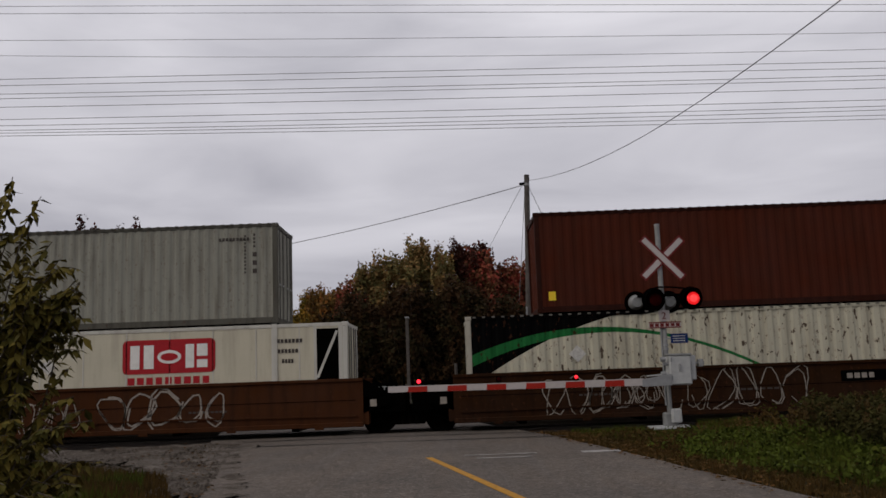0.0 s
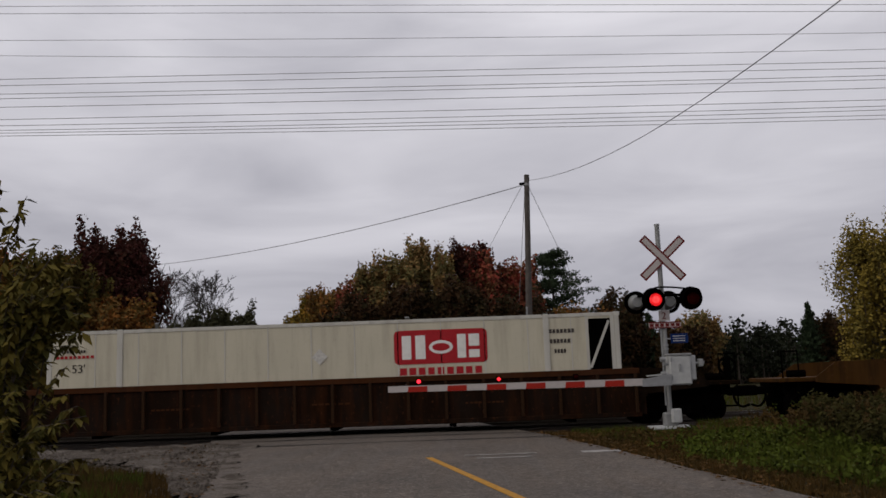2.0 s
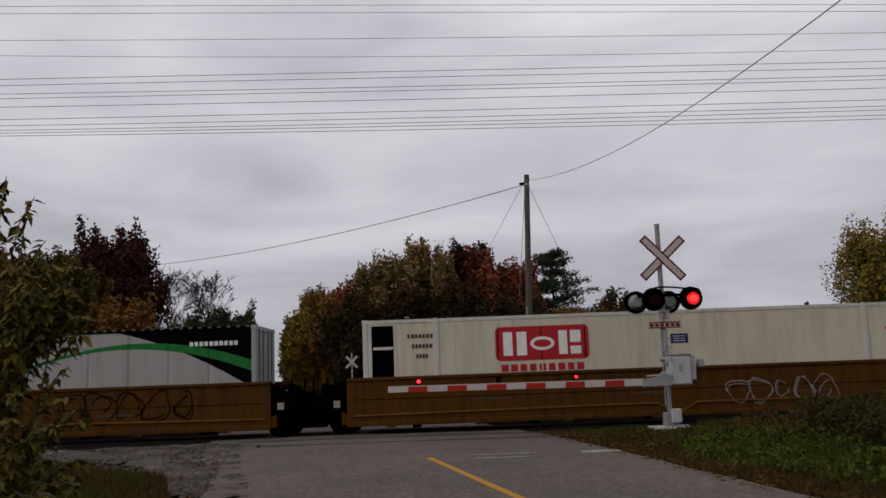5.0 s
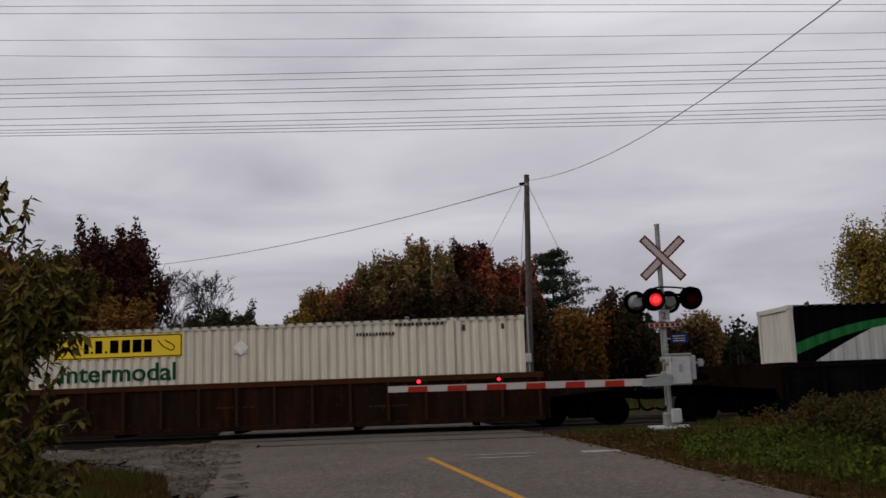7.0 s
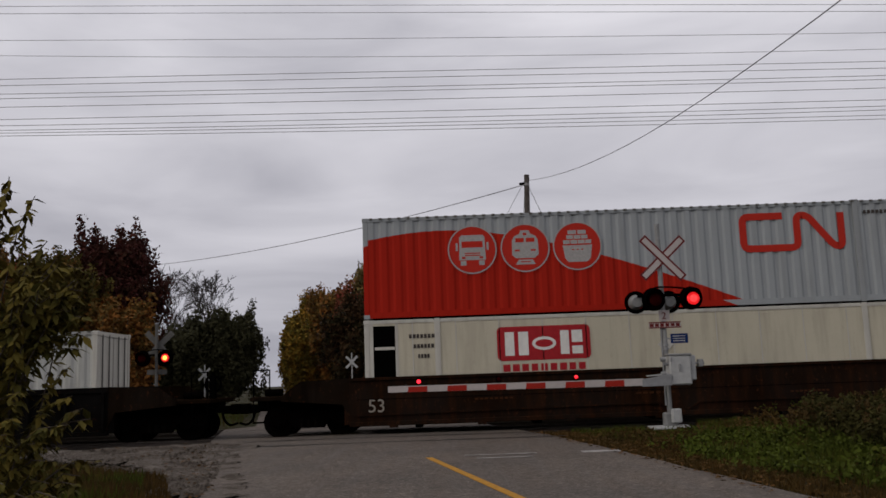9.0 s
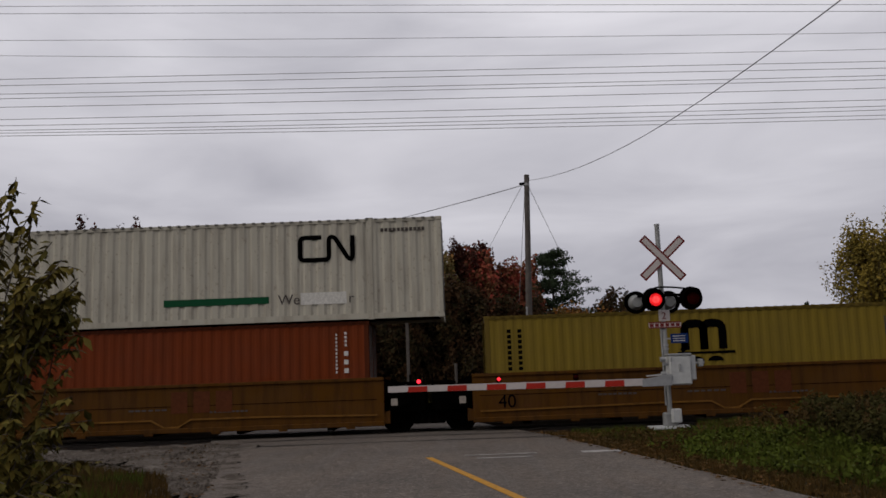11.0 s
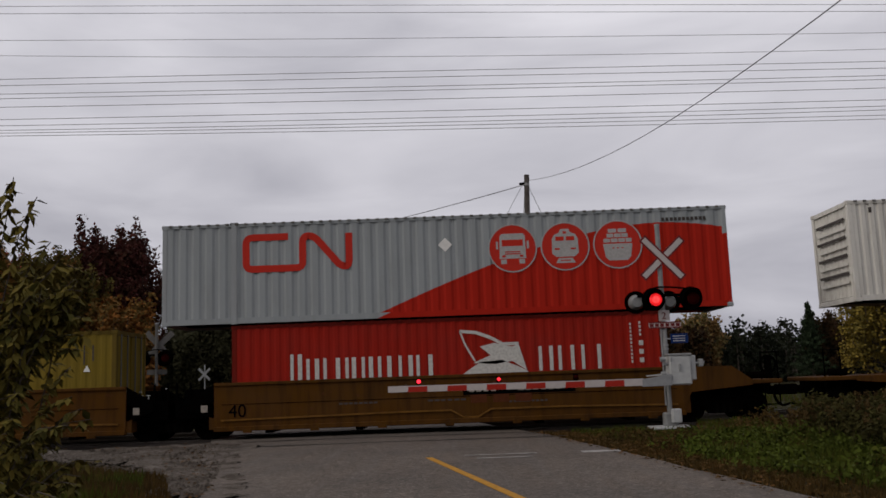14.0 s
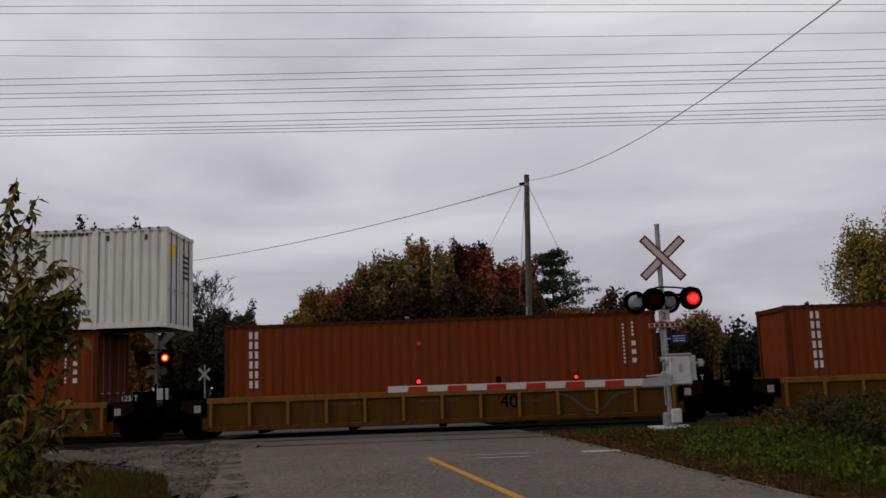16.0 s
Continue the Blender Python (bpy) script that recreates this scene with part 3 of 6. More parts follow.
P_YELLOW = worn_paint("mustard_paint", (0.150, 0.104, 0.015), 0.55, 0.35, dirt_col=(0.07, 0.045, 0.012), seed=7)
P_CNW = worn_paint("white_paint_black_green_bow", (0.38, 0.38, 0.355), 0.5, 0.4, pattern=arcs_green(False), seed=8)
P_CNOLD = worn_paint("rusty_cream_paint_green_bow", (0.42, 0.39, 0.30), 0.55, 0.45, rust=0.5, chips=0.9, pattern=arcs_green(False), seed=9)
P_CNGREY = worn_paint("grey_paint_green_bow", (0.285, 0.28, 0.265), 0.5, 0.3, pattern=arcs_green(True), seed=10)
P_REDHILL = worn_paint("grey_paint_red_hill", (0.285, 0.30, 0.305), 0.5, 0.2, pattern=hill_red(False), seed=11)
P_REDHILL2 = worn_paint("grey_paint_red_hill_turned", (0.255, 0.27, 0.272), 0.5, 0.2, pattern=hill_red(True), seed=12)
P_GREYF = worn_paint("grey_frame_paint", (0.26, 0.272, 0.275), 0.5, 0.2, seed=13)
P_WHITEF = worn_paint("white_frame_paint", (0.46, 0.44, 0.39), 0.5, 0.35, seed=14)
P_OLDW = worn_paint("dirty_white_paint", (0.35, 0.325, 0.265), 0.5, 0.45, rust=0.2, seed=15)
# Darker frame paints; the shade of the gaps between stacks is put into them
FRAMES = {P_SAGE: P_SAGEF, P_MAROON: P_MAROONF, P_BROWN: P_MAROONF, P_RUST: P_RUSTF, P_RED: P_REDF, P_YELLOW: P_YELLOWF}
PATTERNED = (P_CNW, P_CNOLD, P_CNGREY, P_REDHILL, P_REDHILL2)
I_BLACK = plain("black_vinyl", (0.0018, 0.0017, 0.0018), 0.7, 0, 0.1)
I_DARK = plain("dark_stencil", (0.06, 0.05, 0.045), 0.6, 0, 0.4)
I_RED = plain("red_vinyl", (0.40, 0.024, 0.014), 0.5, 0, 0.1)
I_DRED = plain("dark_red_vinyl", (0.33, 0.02, 0.025), 0.5, 0, 0.2)
I_WHITE = plain("white_vinyl", (0.66, 0.64, 0.60), 0.5, 0, 0.2)
I_YELLOW = plain("yellow_vinyl", (0.72, 0.50, 0.03), 0.5, 0, 0.1)
I_GREEN = plain("green_vinyl", (0.005, 0.050, 0.020), 0.5, 0, 0.1)
I_DASH = plain("dark_roof_dash_paint", (0.13, 0.12, 0.105), 0.8, 0, 0.5, 10)
I_ICON = plain("dull_pictogram_white", (0.34, 0.325, 0.31), 0.7, 0, 0.3, 14)
I_PINK = plain("faded_red_vinyl", (0.50, 0.06, 0.045), 0.5, 0, 0.2)
I_CHALK = plain("dull_chalky_paint", (0.27, 0.235, 0.20), 0.7, 0, 0.5, 14)
I_FADED = plain("faded_red_brown_stencil", (0.075, 0.022, 0.008), 0.7, 0, 0.4, 10)
I_GREYW = plain("chalky_white_paint", (0.50, 0.48, 0.44), 0.7, 0, 0.5, 14)


def noodle(c, y, x0, x1, z0, z1, mat, t, cut=0.0):
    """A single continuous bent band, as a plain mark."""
    w, h = x1 - x0, z1 - z0
    p = [(0.41, 1), (0, 1), (0, 0), (0.55, 0), (0.55, 1), (0.66, 1), (0.92, 0.0), (1.0, 0.0), (1.0, 1.05)]
    if cut:
        p = [(0.0, -0.05), (0.14, -0.05), (0.14, 1), (0.34, 1), (0.78, 0), (1, 0), (1, 1.05)]
    path = rounded([(x0 + a * w, z0 + b * h) for a, b in p], min(w, h) * 0.2)
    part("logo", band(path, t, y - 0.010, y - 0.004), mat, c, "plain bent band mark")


def diamond(c, y, x, z, r, mat):
    part("placard", plate([(x - r, z), (x, z - r), (x + r, z), (x, z + r)], y - 0.012, y - 0.003), mat, c)


def carrier_panel(c, y, x, z):
    """A yellow panel with black border and bars, and a green word beneath."""
    p = part("sign_panel", plate([(x, z), (x + 3.66, z), (x + 3.66, z + 0.66), (x, z + 0.66)], y - 0.006, y + 0.002), I_YELLOW, c, "yellow panel with black border")
    for a, b, d, e in ((0.03, 3.63, 0.02, 0.05), (0.03, 3.63, 0.61, 0.64), (0.03, 0.06, 0.05, 0.61), (3.60, 3.63, 0.05, 0.61)):
        part("border", boxes((x + a, x + b, y - 0.009, y - 0.007, z + d, z + e)), I_BLACK, p)
    for k, wd in ((0.86, 0.14), (1.06, 0.06), (1.18, 0.2), (1.46, 0.06), (1.6, 0.24), (1.93, 0.24), (2.24, 0.25), (2.56, 0.22)):
        hh = 0.06 if wd < 0.1 else 0.36
        part("mark", boxes((x + k, x + k + wd, y - 0.009, y - 0.007, z + 0.16, z + 0.16 + hh)), I_BLACK, p)
    for s in (0, 1):
        ax = x + 0.2 if s == 0 else x + 2.95
        part("scroll", band(rounded([(ax, z + 0.48), (ax + 0.15, z + 0.3), (ax + 0.42, z + 0.16), (ax + 0.5, z + 0.3), (ax + 0.2, z + 0.48)], 0.1), 0.03, y - 0.009, y - 0.007), I_BLACK, p)
    words("Intermodal", x + 0.17, y - 0.006, z - 0.63, 0.50, I_GREEN, c, 3.25, bold=0.011)


def maple_panel(c, y, x, z):
    """A rounded red panel with plain white blocks, and dark red bars beneath."""
    p = part("sign_panel", plate(round_rect(x, x + 2.62, z, z + 0.95, 0.14), y - 0.008, y + 0.002), I_DRED, c, "rounded dark red panel")
    for a, b, d, e in ((0.22, 0.48, 0.14, 0.8), (0.60, 0.88, 0.14, 0.8), (1.78, 2.02, 0.14, 0.8), (2.10, 2.40, 0.46, 0.8), (2.10, 2.40, 0.14, 0.36)):
        part("mark", boxes((x + a, x + b, y - 0.012, y - 0.009, z + d, z + e)), I_WHITE, p)
    part("mark", plate([(x + 1.32 + 0.34 * math.cos(k * 0.3927), z + 0.46 + 0.19 * math.sin(k * 0.3927)) for k in range(16)], y - 0.012, y - 0.009), I_WHITE, p)
    part("mark", plate([(x + 1.32 + 0.25 * math.cos(k * 0.3927), z + 0.46 + 0.11 * math.sin(k * 0.3927)) for k in range(16)], y - 0.015, y - 0.0125), I_DRED, p)
    bars(c, I_DRED, x + 0.12, x + 2.5, z - 0.30, 0.2, y - 0.006, 9, "marking")


def iso_codes(c, y, L, mat, dense=0, x=None):
    """The upright code rows near the end of a container, as bars."""
    x = L - 0.95 if x is None else x
    rnd = random.Random(int(L * 10) + dense)
    bm = bmesh.new()
    for i in range(11):
        box(bm, x, x + 0.05, y - 0.008, y - 0.004, 1.45 + i * 0.105, 1.51 + i * 0.105)
    part("marking", bm, mat, c)
    bm = bmesh.new()
    for i in range(4):
        box(bm, x + 0.26, x + 0.32, y - 0.008, y - 0.004, 2.2 + i * 0.11, 2.27 + i * 0.11)
    for i in range(3):
        box(bm, x + 0.24, x + 0.36, y - 0.008, y - 0.004, 1.45 + i * 0.24, 1.58 + i * 0.24)
    part("marking", bm, mat, c)


def codes_flat(c, y, x, z, mat, n=11, w=1.1, h=0.09):
    bars(c, mat, x, x + w, z, h, y - 0.008, n, "marking", seed=n)


def reefer(u, z, label, flip=False):
    """Smooth cream refrigerated container with an open frame for the cooling unit at one end."""
    c, y = container("shipping_container", label, u, z, L53, P_TAN, "smooth", P_WHITEF, width=2.6, posts=True, reefer_end=True)
    q = (lambda x0, x1: (L53 - x1, L53 - x0)) if flip else (lambda x0, x1: (x0, x1))
    a, b = q(15.25, 15.98)
    # No recess is cut; a flat black plate gives the open bay its shade
    part("bay_shade_plate", boxes((a, b, y - 0.004, y + 0.02, 0.25, 2.72)), M["black"], c, "black plate for the shaded open bay of the cooling unit")
    for x0, x1 in ((15.2, 15.28), (15.9, 16.0)):
        a, b = q(x0, x1)
        part("bay_post", boxes((a, b, y - 0.014, y + 0.01, 0.1, 2.8)), P_WHITEF, c)
    a, b = q(15.30, 15.86)
    if flip:
        part("bay_bar", boxes((a, b, y - 0.014, y + 0.0, 2.05, 2.13)), P_WHITEF, c)
    else:
        part("bay_brace", band([(a, 1.35), (b, 2.65)], 0.07, y - 0.014, y + 0.0), P_WHITEF, c)
    a, b = q(9.8, 12.42)
    maple_panel(c, y, a, 1.62)
    a, b = q(13.95, 15.0)
    for k in range(3):
        codes_flat(c, y - 0.004, a + 0.1 + 0.12 * k, 2.35 - 0.28 * k, I_DARK, 8 - 2 * k, 0.85 - 0.25 * k, 0.11)
    a, b = q(0.25, 1.5)
    for k in range(2):
        codes_flat(c, y - 0.004, a + 0.15 * (1 - k), 2.28 - 0.16 * k, I_DARK if k == 0 else I_DRED, 9, 0.7 + 0.4 * k, 0.08)
    words("53'", a + 0.45, y - 0.012, 1.72, 0.24, I_DARK, c)
    a, b = q(7.5, 7.9)
    diamond(c, y - 0.004, (a + b) / 2, 1.92, 0.22, I_GREYW)
    return c


def white_box(u, z, label, tag=True, skin=P_JB):
    c, y = container("shipping_container", label, u, z, L53, skin, "fine", skin, width=2.6, posts=True)
    carrier_panel(c, y, 2.85, 2.08)
    for k in range(8):
        part("end_slat", boxes((-0.012, 0.012, -0.98, 0.98, 0.55 + 0.26 * k, 0.63 + 0.26 * k)), I_DARK if k % 2 else skin, c)
    part("door_sign", boxes((L53 - 0.026, L53 - 0.018, -1.02, -0.30, 2.10, 2.46)), I_YELLOW, c, "yellow panel on the door")
    part("door_marking", boxes(*[(L53 - 0.026, L53 - 0.018, 0.30, 0.86, 1.55 + 0.16 * k, 1.63 + 0.16 * k) for k in range(5)]), I_DARK, c)
    words("TOP LIFT ONLY", 2.28, y - 0.006, 0.42, 0.15, I_BLACK, c, 1.25, bold=0.004)
    words("TOP LIFT ONLY", 12.75, y - 0.006, 0.42, 0.15, I_BLACK, c, 1.25, bold=0.004)
    for x, zz in ((8.15, 2.27), (8.15, 0.92)):
        diamond(c, y, x, zz, 0.22, I_WHITE)
        part("placard_frame", boxes((x - 0.2, x + 0.2, y - 0.010, y - 0.003, zz - 0.2, zz - 0.17)), M["galv"], c)
    for x, w in ((2.4, 1.2), (12.5, 1.4), (11.4, 1.1)):
        codes_flat(c, y, x, 2.70 if x != 11.4 else 2.46, I_DARK, 12, w, 0.09)
    for x in (0.6, 15.5, 1.72, 14.4):
        part("marking", boxes((x, x + 0.09, y - 0.008, y - 0.003, 2.52, 2.68)), I_DARK, c)
    if tag:
        rnd = random.Random(3)
        pts = [(9.35, 1.55), (9.6, 1.75), (9.5, 1.95), (9.7, 1.8), (9.62, 1.6), (9.85, 1.9), (9.8, 1.65), (9.95, 1.75)]
        part("graffiti", band(rounded(pts, 0.09), 0.045, y - 0.010, y - 0.004), I_BLACK, c, "small black spray tag")
    return c


def icons(c, y, xs, z):
    for k, x in enumerate(xs):
        d = part("roundel", plate(ring_pts(x, z, 0.66), y - 0.008, y - 0.001), I_RED, c, "red disc with white ring")
        part("ring", annulus(x, z, 0.665, 0.70, y - 0.012, y - 0.002), I_ICON, d)
        if k == 0:      # front of a lorry
            shapes = [[(-0.30, 0.42), (0.30, 0.42), (0.36, 0.36), (0.38, -0.30), (-0.38, -0.30), (-0.36, 0.36)], *[[(a - 0.08, -0.45), (a + 0.08, -0.45), (a + 0.08, -0.32), (a - 0.08, -0.32)] for a in (-0.26, 0.26)],
                      [(-0.47, 0.20), (-0.41, 0.20), (-0.41, -0.02), (-0.47, -0.02)], [(0.41, 0.20), (0.47, 0.20), (0.47, -0.02), (0.41, -0.02)]]
            gaps = ((-0.30, 0.30, 0.06, 0.24), (-0.22, 0.22, -0.12, -0.09), (-0.22, 0.22, -0.18, -0.15), (-0.30, -0.20, -0.26, -0.20), (0.20, 0.30, -0.26, -0.20))
        elif k == 1:    # front of a locomotive
            shapes = [[(-0.12, 0.50), (0.12, 0.50), (0.16, 0.40), (0.30, 0.34), (0.37, 0.22), (0.38, -0.20), (0.26, -0.30), (-0.26, -0.30), (-0.38, -0.20), (-0.37, 0.22), (-0.30, 0.34), (-0.16, 0.40)],
                      [(-0.20, -0.34), (0.20, -0.34), (0.28, -0.48), (-0.28, -0.48)]]
            gaps = ((-0.27, -0.03, 0.16, 0.28), (0.03, 0.27, 0.16, 0.28), (-0.05, 0.05, 0.36, 0.43), (-0.30, -0.16, -0.10, -0.05), (0.16, 0.30, -0.10, -0.05), (-0.14, 0.14, -0.42, -0.39))
        else:           # loaded ship
            rows = [(0.34, (-0.26, -0.02), (0.02, 0.26)), (0.20, (-0.30, -0.11), (-0.09, 0.10), (0.12, 0.30)), (0.06, (-0.40, -0.21), (-0.19, 0.0), (0.02, 0.21), (0.23, 0.40))]
            shapes = [[(a, zz), (b, zz), (b, zz + 0.11), (a, zz + 0.11)] for zz, *spans in rows for a, b in spans]
            shapes.append([(-0.42, 0.02), (0.42, 0.02), (0.36, -0.36), (0.26, -0.46), (-0.26, -0.46), (-0.36, -0.36)])
            gaps = ((-0.16, -0.10, -0.12, -0.09), (-0.03, 0.03, -0.12, -0.09), (0.10, 0.16, -0.12, -0.09))
        for shape in shapes:
            part("mark", plate([(x + a, z + b) for a, b in shape], y - 0.0125, y - 0.0085), I_ICON, d)
        for a, b, e, f in gaps:
            part("mark", boxes((x + a, x + b, y - 0.0155, y - 0.0125, z + e, z + f)), I_RED, d)


def build_containers():
    # in running order; the number is the place along the train
    c, y = container("shipping_container", "faded grey-green corrugated container stacked on a cream one", -16.74, ZU, L40, P_SAGE, "iso")
    iso_codes(c, y, L40, I_DARK)
    codes_flat(c, y, 10.5, 2.4, I_DARK, 9, 0.9)
    reefer(-18.73, ZL, "cream refrigerated container with rounded red panel in the well")
    c, y = container("shipping_container", "dull brown-red corrugated container stacked on a rusty cream one", 2.84, ZU, L40, P_BROWN, "iso")
    iso_codes(c, y, L40, I_GREYW)
    part("placard", boxes((0.32, 0.52, y - 0.01, y - 0.003, 0.35, 0.6)), I_YELLOW, c)
    part("placard", plate([(11.5, 1.5), (11.7, 1.5), (11.6, 1.68)], y - 0.01, y - 0.003), I_YELLOW, c)
    c, y = container("shipping_container", "rust-streaked cream container with black corner and green bow", 0.77, ZL, L53, P_CNOLD, "ribbed", P_OLDW, width=2.6, posts=True, post_paints=(I_BLACK, P_OLDW), rail_paint=P_CNOLD)
    noodle(c, y, 12.1, 13.65, 1.85, 2.42, I_BLACK, 0.12)
    codes_flat(c, y, 14.2, 2.45, I_DARK, 11, 1.3, 0.11)
    diamond(c, y, 3.1, 1.75, 0.24, I_GREYW)
    reefer(24.57, ZL, "cream refrigerated container with rounded red panel, riding single")
    c, y = container("shipping_container", "pale grey-green corrugated container with red marks stacked on top", 50.3, ZU, L40, P_SAGE, "iso", door_end="left")
    for k in range(2):
        part("mark", annulus(1.45 + 0.42 * k, 2.36, 0.115, 0.195, y - 0.010, y - 0.003, 20), I_PINK, c)
    part("mark", annulus(2.29, 2.36, 0.115, 0.195, y - 0.010, y - 0.003, 20), I_PINK, c)
    part("mark", boxes((2.55, 2.63, y - 0.010, y - 0.003, 2.17, 2.55), (2.63, 2.82, y - 0.010, y - 0.003, 2.17, 2.25)), I_PINK, c)
    codes_flat(c, y, 11.0, 2.4, I_DARK, 9, 0.8)
    c, y = container("shipping_container", "maroon corrugated container with small white sign, lower in the stack", 50.3, ZL, L40, P_MAROON, "iso")
    p = part("sign_panel", boxes((0.62, 1.86, y - 0.008, y + 0.002, 2.0, 2.58)), I_BLACK, c, "dark sign with white border")
    part("border", boxes((1.15, 1.80, y - 0.011, y - 0.0085, 2.40, 2.51)), I_YELLOW, p)
    part("border", boxes((0.62, 1.86, y - 0.012, y - 0.009, 2.55, 2.58), (0.62, 1.86, y - 0.012, y - 0.009, 2.0, 2.03), (0.62, 0.65, y - 0.012, y - 0.009, 2.03, 2.55), (1.83, 1.86, y - 0.012, y - 0.009, 2.03, 2.55)), I_GREYW, p)
    part("mark", plate([(0.70, 2.08), (0.86, 2.08), (0.83, 2.40), (0.78, 2.50), (0.73, 2.40)], y - 0.012, y - 0.0085), I_GREYW, p)
    bars(p, I_GREYW, 0.92, 1.8, 2.10, 0.22, y - 0.012, 6, "mark")
    iso_codes(c, y, L40, I_GREYW)
    c, y = container("shipping_container", "plain grey container with black corner and green bow, riding single", 67.8, ZL, L53, P_CNGREY, "wide", P_GREYF, width=2.6, posts=True, post_paints=(P_GREYF, I_BLACK), rail_paint=P_CNGREY)
    noodle(c, y, 3.2, 4.05, 1.9, 2.42, I_BLACK, 0.12, cut=1)
    diamond(c, y, 1.05, 1.85, 0.2, I_WHITE)
    codes_flat(c, y, 14.25, 2.35, I_WHITE, 10, 1.4, 0.12)
    c = reefer(86.95, ZL, "cream refrigerated container beside a yellow well car", flip=True)
    white_box(111.0, ZL, "white ribbed container with yellow panel and green lettering, riding single", tag=False, skin=P_JBOLD)
    c, y = container("shipping_container", "clean white container with black corner and green bow", 134.58, ZL, L53, P_CNW, "ribbed", P_WHITEF, width=2.6, posts=True, post_paints=(I_BLACK, P_WHITEF), rail_paint=P_CNW)
    noodle(c, y, 12.15, 13.7, 1.85, 2.42, I_BLACK, 0.13)
    codes_flat(c, y, 14.3, 2.5, I_DARK, 11, 1.4, 0.1)
    diamond(c, y, 3.35, 1.72, 0.2, I_RED)
    c, y = container("shipping_container", "grey container with a red hill and three red roundels, stacked", 158.3, ZU, L53, P_REDHILL, "ribbed", P_GREYF, width=2.6, posts=True, post_paints=(P_REDHILL, P_GREYF), rail_paint=P_REDHILL, end_paints=(P_REDHILL, P_GREYF))
    icons(c, y, (3.12, 4.63, 6.12), 1.88)
    noodle(c, y, 10.85, 13.65, 1.60, 2.52, I_RED, 0.2)
    codes_flat(c, y, 14.3, 2.5, I_DARK, 11, 1.3, 0.1)
    reefer(158.28, ZL, "cream refrigerated container with open bay, under the grey and red one", flip=True)
    c, y = container("shipping_container", "dirty white ribbed container with black band mark, stacked overhanging", 180.04, ZU, L53, P_OLDW, "ribbed", P_OLDW, width=2.6, posts=True)
    noodle(c, y, 12.1, 13.6, 1.75, 2.4, I_BLACK, 0.13)
    words("We", 11.45, y - 0.006, 0.5, 0.3, I_DARK, c)
    part("marking", boxes((12.1, 13.4, y - 0.008, y - 0.003, 0.48, 0.82)), I_GREYW, c)
    words("r", 13.45, y - 0.006, 0.5, 0.3, I_DARK, c)
    part("stripe", boxes((8.2, 11.2, y - 0.008, y - 0.003, 0.55, 0.75)), I_GREEN, c)
    codes_flat(c, y, 14.4, 2.5, I_DARK, 11, 1.3, 0.1)
    c, y = container("shipping_container", "oxide-red corrugated container under an overhanging white one", 181.85, ZL, L40, P_RUST, "iso")
    iso_codes(c, y, L40, I_GREYW)
    for u in (197.32, 228.16):
        c, y = container("shipping_container", "mustard-yellow corrugated container with black arched mark, riding single", u, ZL, L40, P_YELLOW, "iso")
        s = part("logo", band(rounded([(5.5, 1.72), (5.62, 1.82), (5.62, 2.42), (5.62, 2.42)], 0.05), 0.13, y - 0.010, y - 0.004), I_BLACK, c, "plain black arches over two waves")
        for x0, x1 in ((5.62, 6.15), (6.15, 6.68)):
            part("mark", band(rounded([(x0, 1.75), (x0, 2.48), (x1, 2.48), (x1, 1.75)], 0.2), 0.23, y - 0.010, y - 0.004), I_BLACK, s)
        part("mark", boxes((5.38, 5.75, y - 0.010, y - 0.004, 1.62, 1.70), (6.55, 7.0, y - 0.010, y - 0.004, 1.62, 1.70), (5.75, 6.55, y - 0.009, y - 0.004, 1.63, 1.69)), I_BLACK, s)
        for x in (5.9, 6.45):
            part("mark", plate([(x + 0.22 * math.cos(k * 0.3142), 1.42 + 0.14 * math.sin(k * 0.3142)) for k in range(11)], y - 0.010, y - 0.004), I_BLACK, s)
        for x in (0.62, 0.92):
            bm = bmesh.new()
            for k in range(8):
                box(bm, x, x + 0.11, y - 0.008, y - 0.004, 1.35 + 0.15 * k, 1.45 + 0.15 * k)
            part("marking", bm, I_BLACK, c)
        part("placard", plate([(11.25, 1.75), (11.45, 1.75), (11.35, 1.93)], y - 0.01, y - 0.003), I_WHITE, c)
        bm = boxes((11.25, 11.29, y - 0.008, y - 0.004, 1.95, 2.5), (11.5, 11.54, y - 0.008, y - 0.004, 2.05, 2.5))
        part("marking", bm, I_DARK, c)
    white_box(210.86, ZU, "white ribbed container with yellow panel and spray tag, stacked overhanging")
    c, y = container("shipping_container", "deep red corrugated container with small white badge, lower in the stack", 212.75, ZL, L40, P_BROWN, "iso")
    p = part("sign_panel", boxes((0.75, 1.12, y - 0.008, y - 0.001, 2.15, 2.55)), I_WHITE, c)
    part("mark", band(rounded([(0.82, 2.22), (0.9, 2.44), (1.05, 2.46)], 0.06), 0.06, y - 0.012, y - 0.009), I_BLACK, p)
    diamond(c, y, 11.0, 2.2, 0.18, I_PINK)
    iso_codes(c, y, L40, I_GREYW)
    c, y = container("shipping_container", "grey container with red hill and roundels over a red one", 241.65, ZU, L53, P_REDHILL2, "ribbed", P_GREYF, width=2.6, posts=True, post_paints=(P_GREYF, P_REDHILL), rail_paint=P_REDHILL2, end_paints=(P_GREYF, P_REDHILL), door_end="left")
    icons(c, y, (10.02, 11.52, 13.02), 1.88)
    noodle(c, y, 2.4, 5.35, 1.55, 2.46, I_RED, 0.2)
    codes_flat(c, y, 14.3, 2.5, I_DARK, 11, 1.3, 0.1)
    diamond(c, y, 8.1, 2.05, 0.2, I_WHITE)
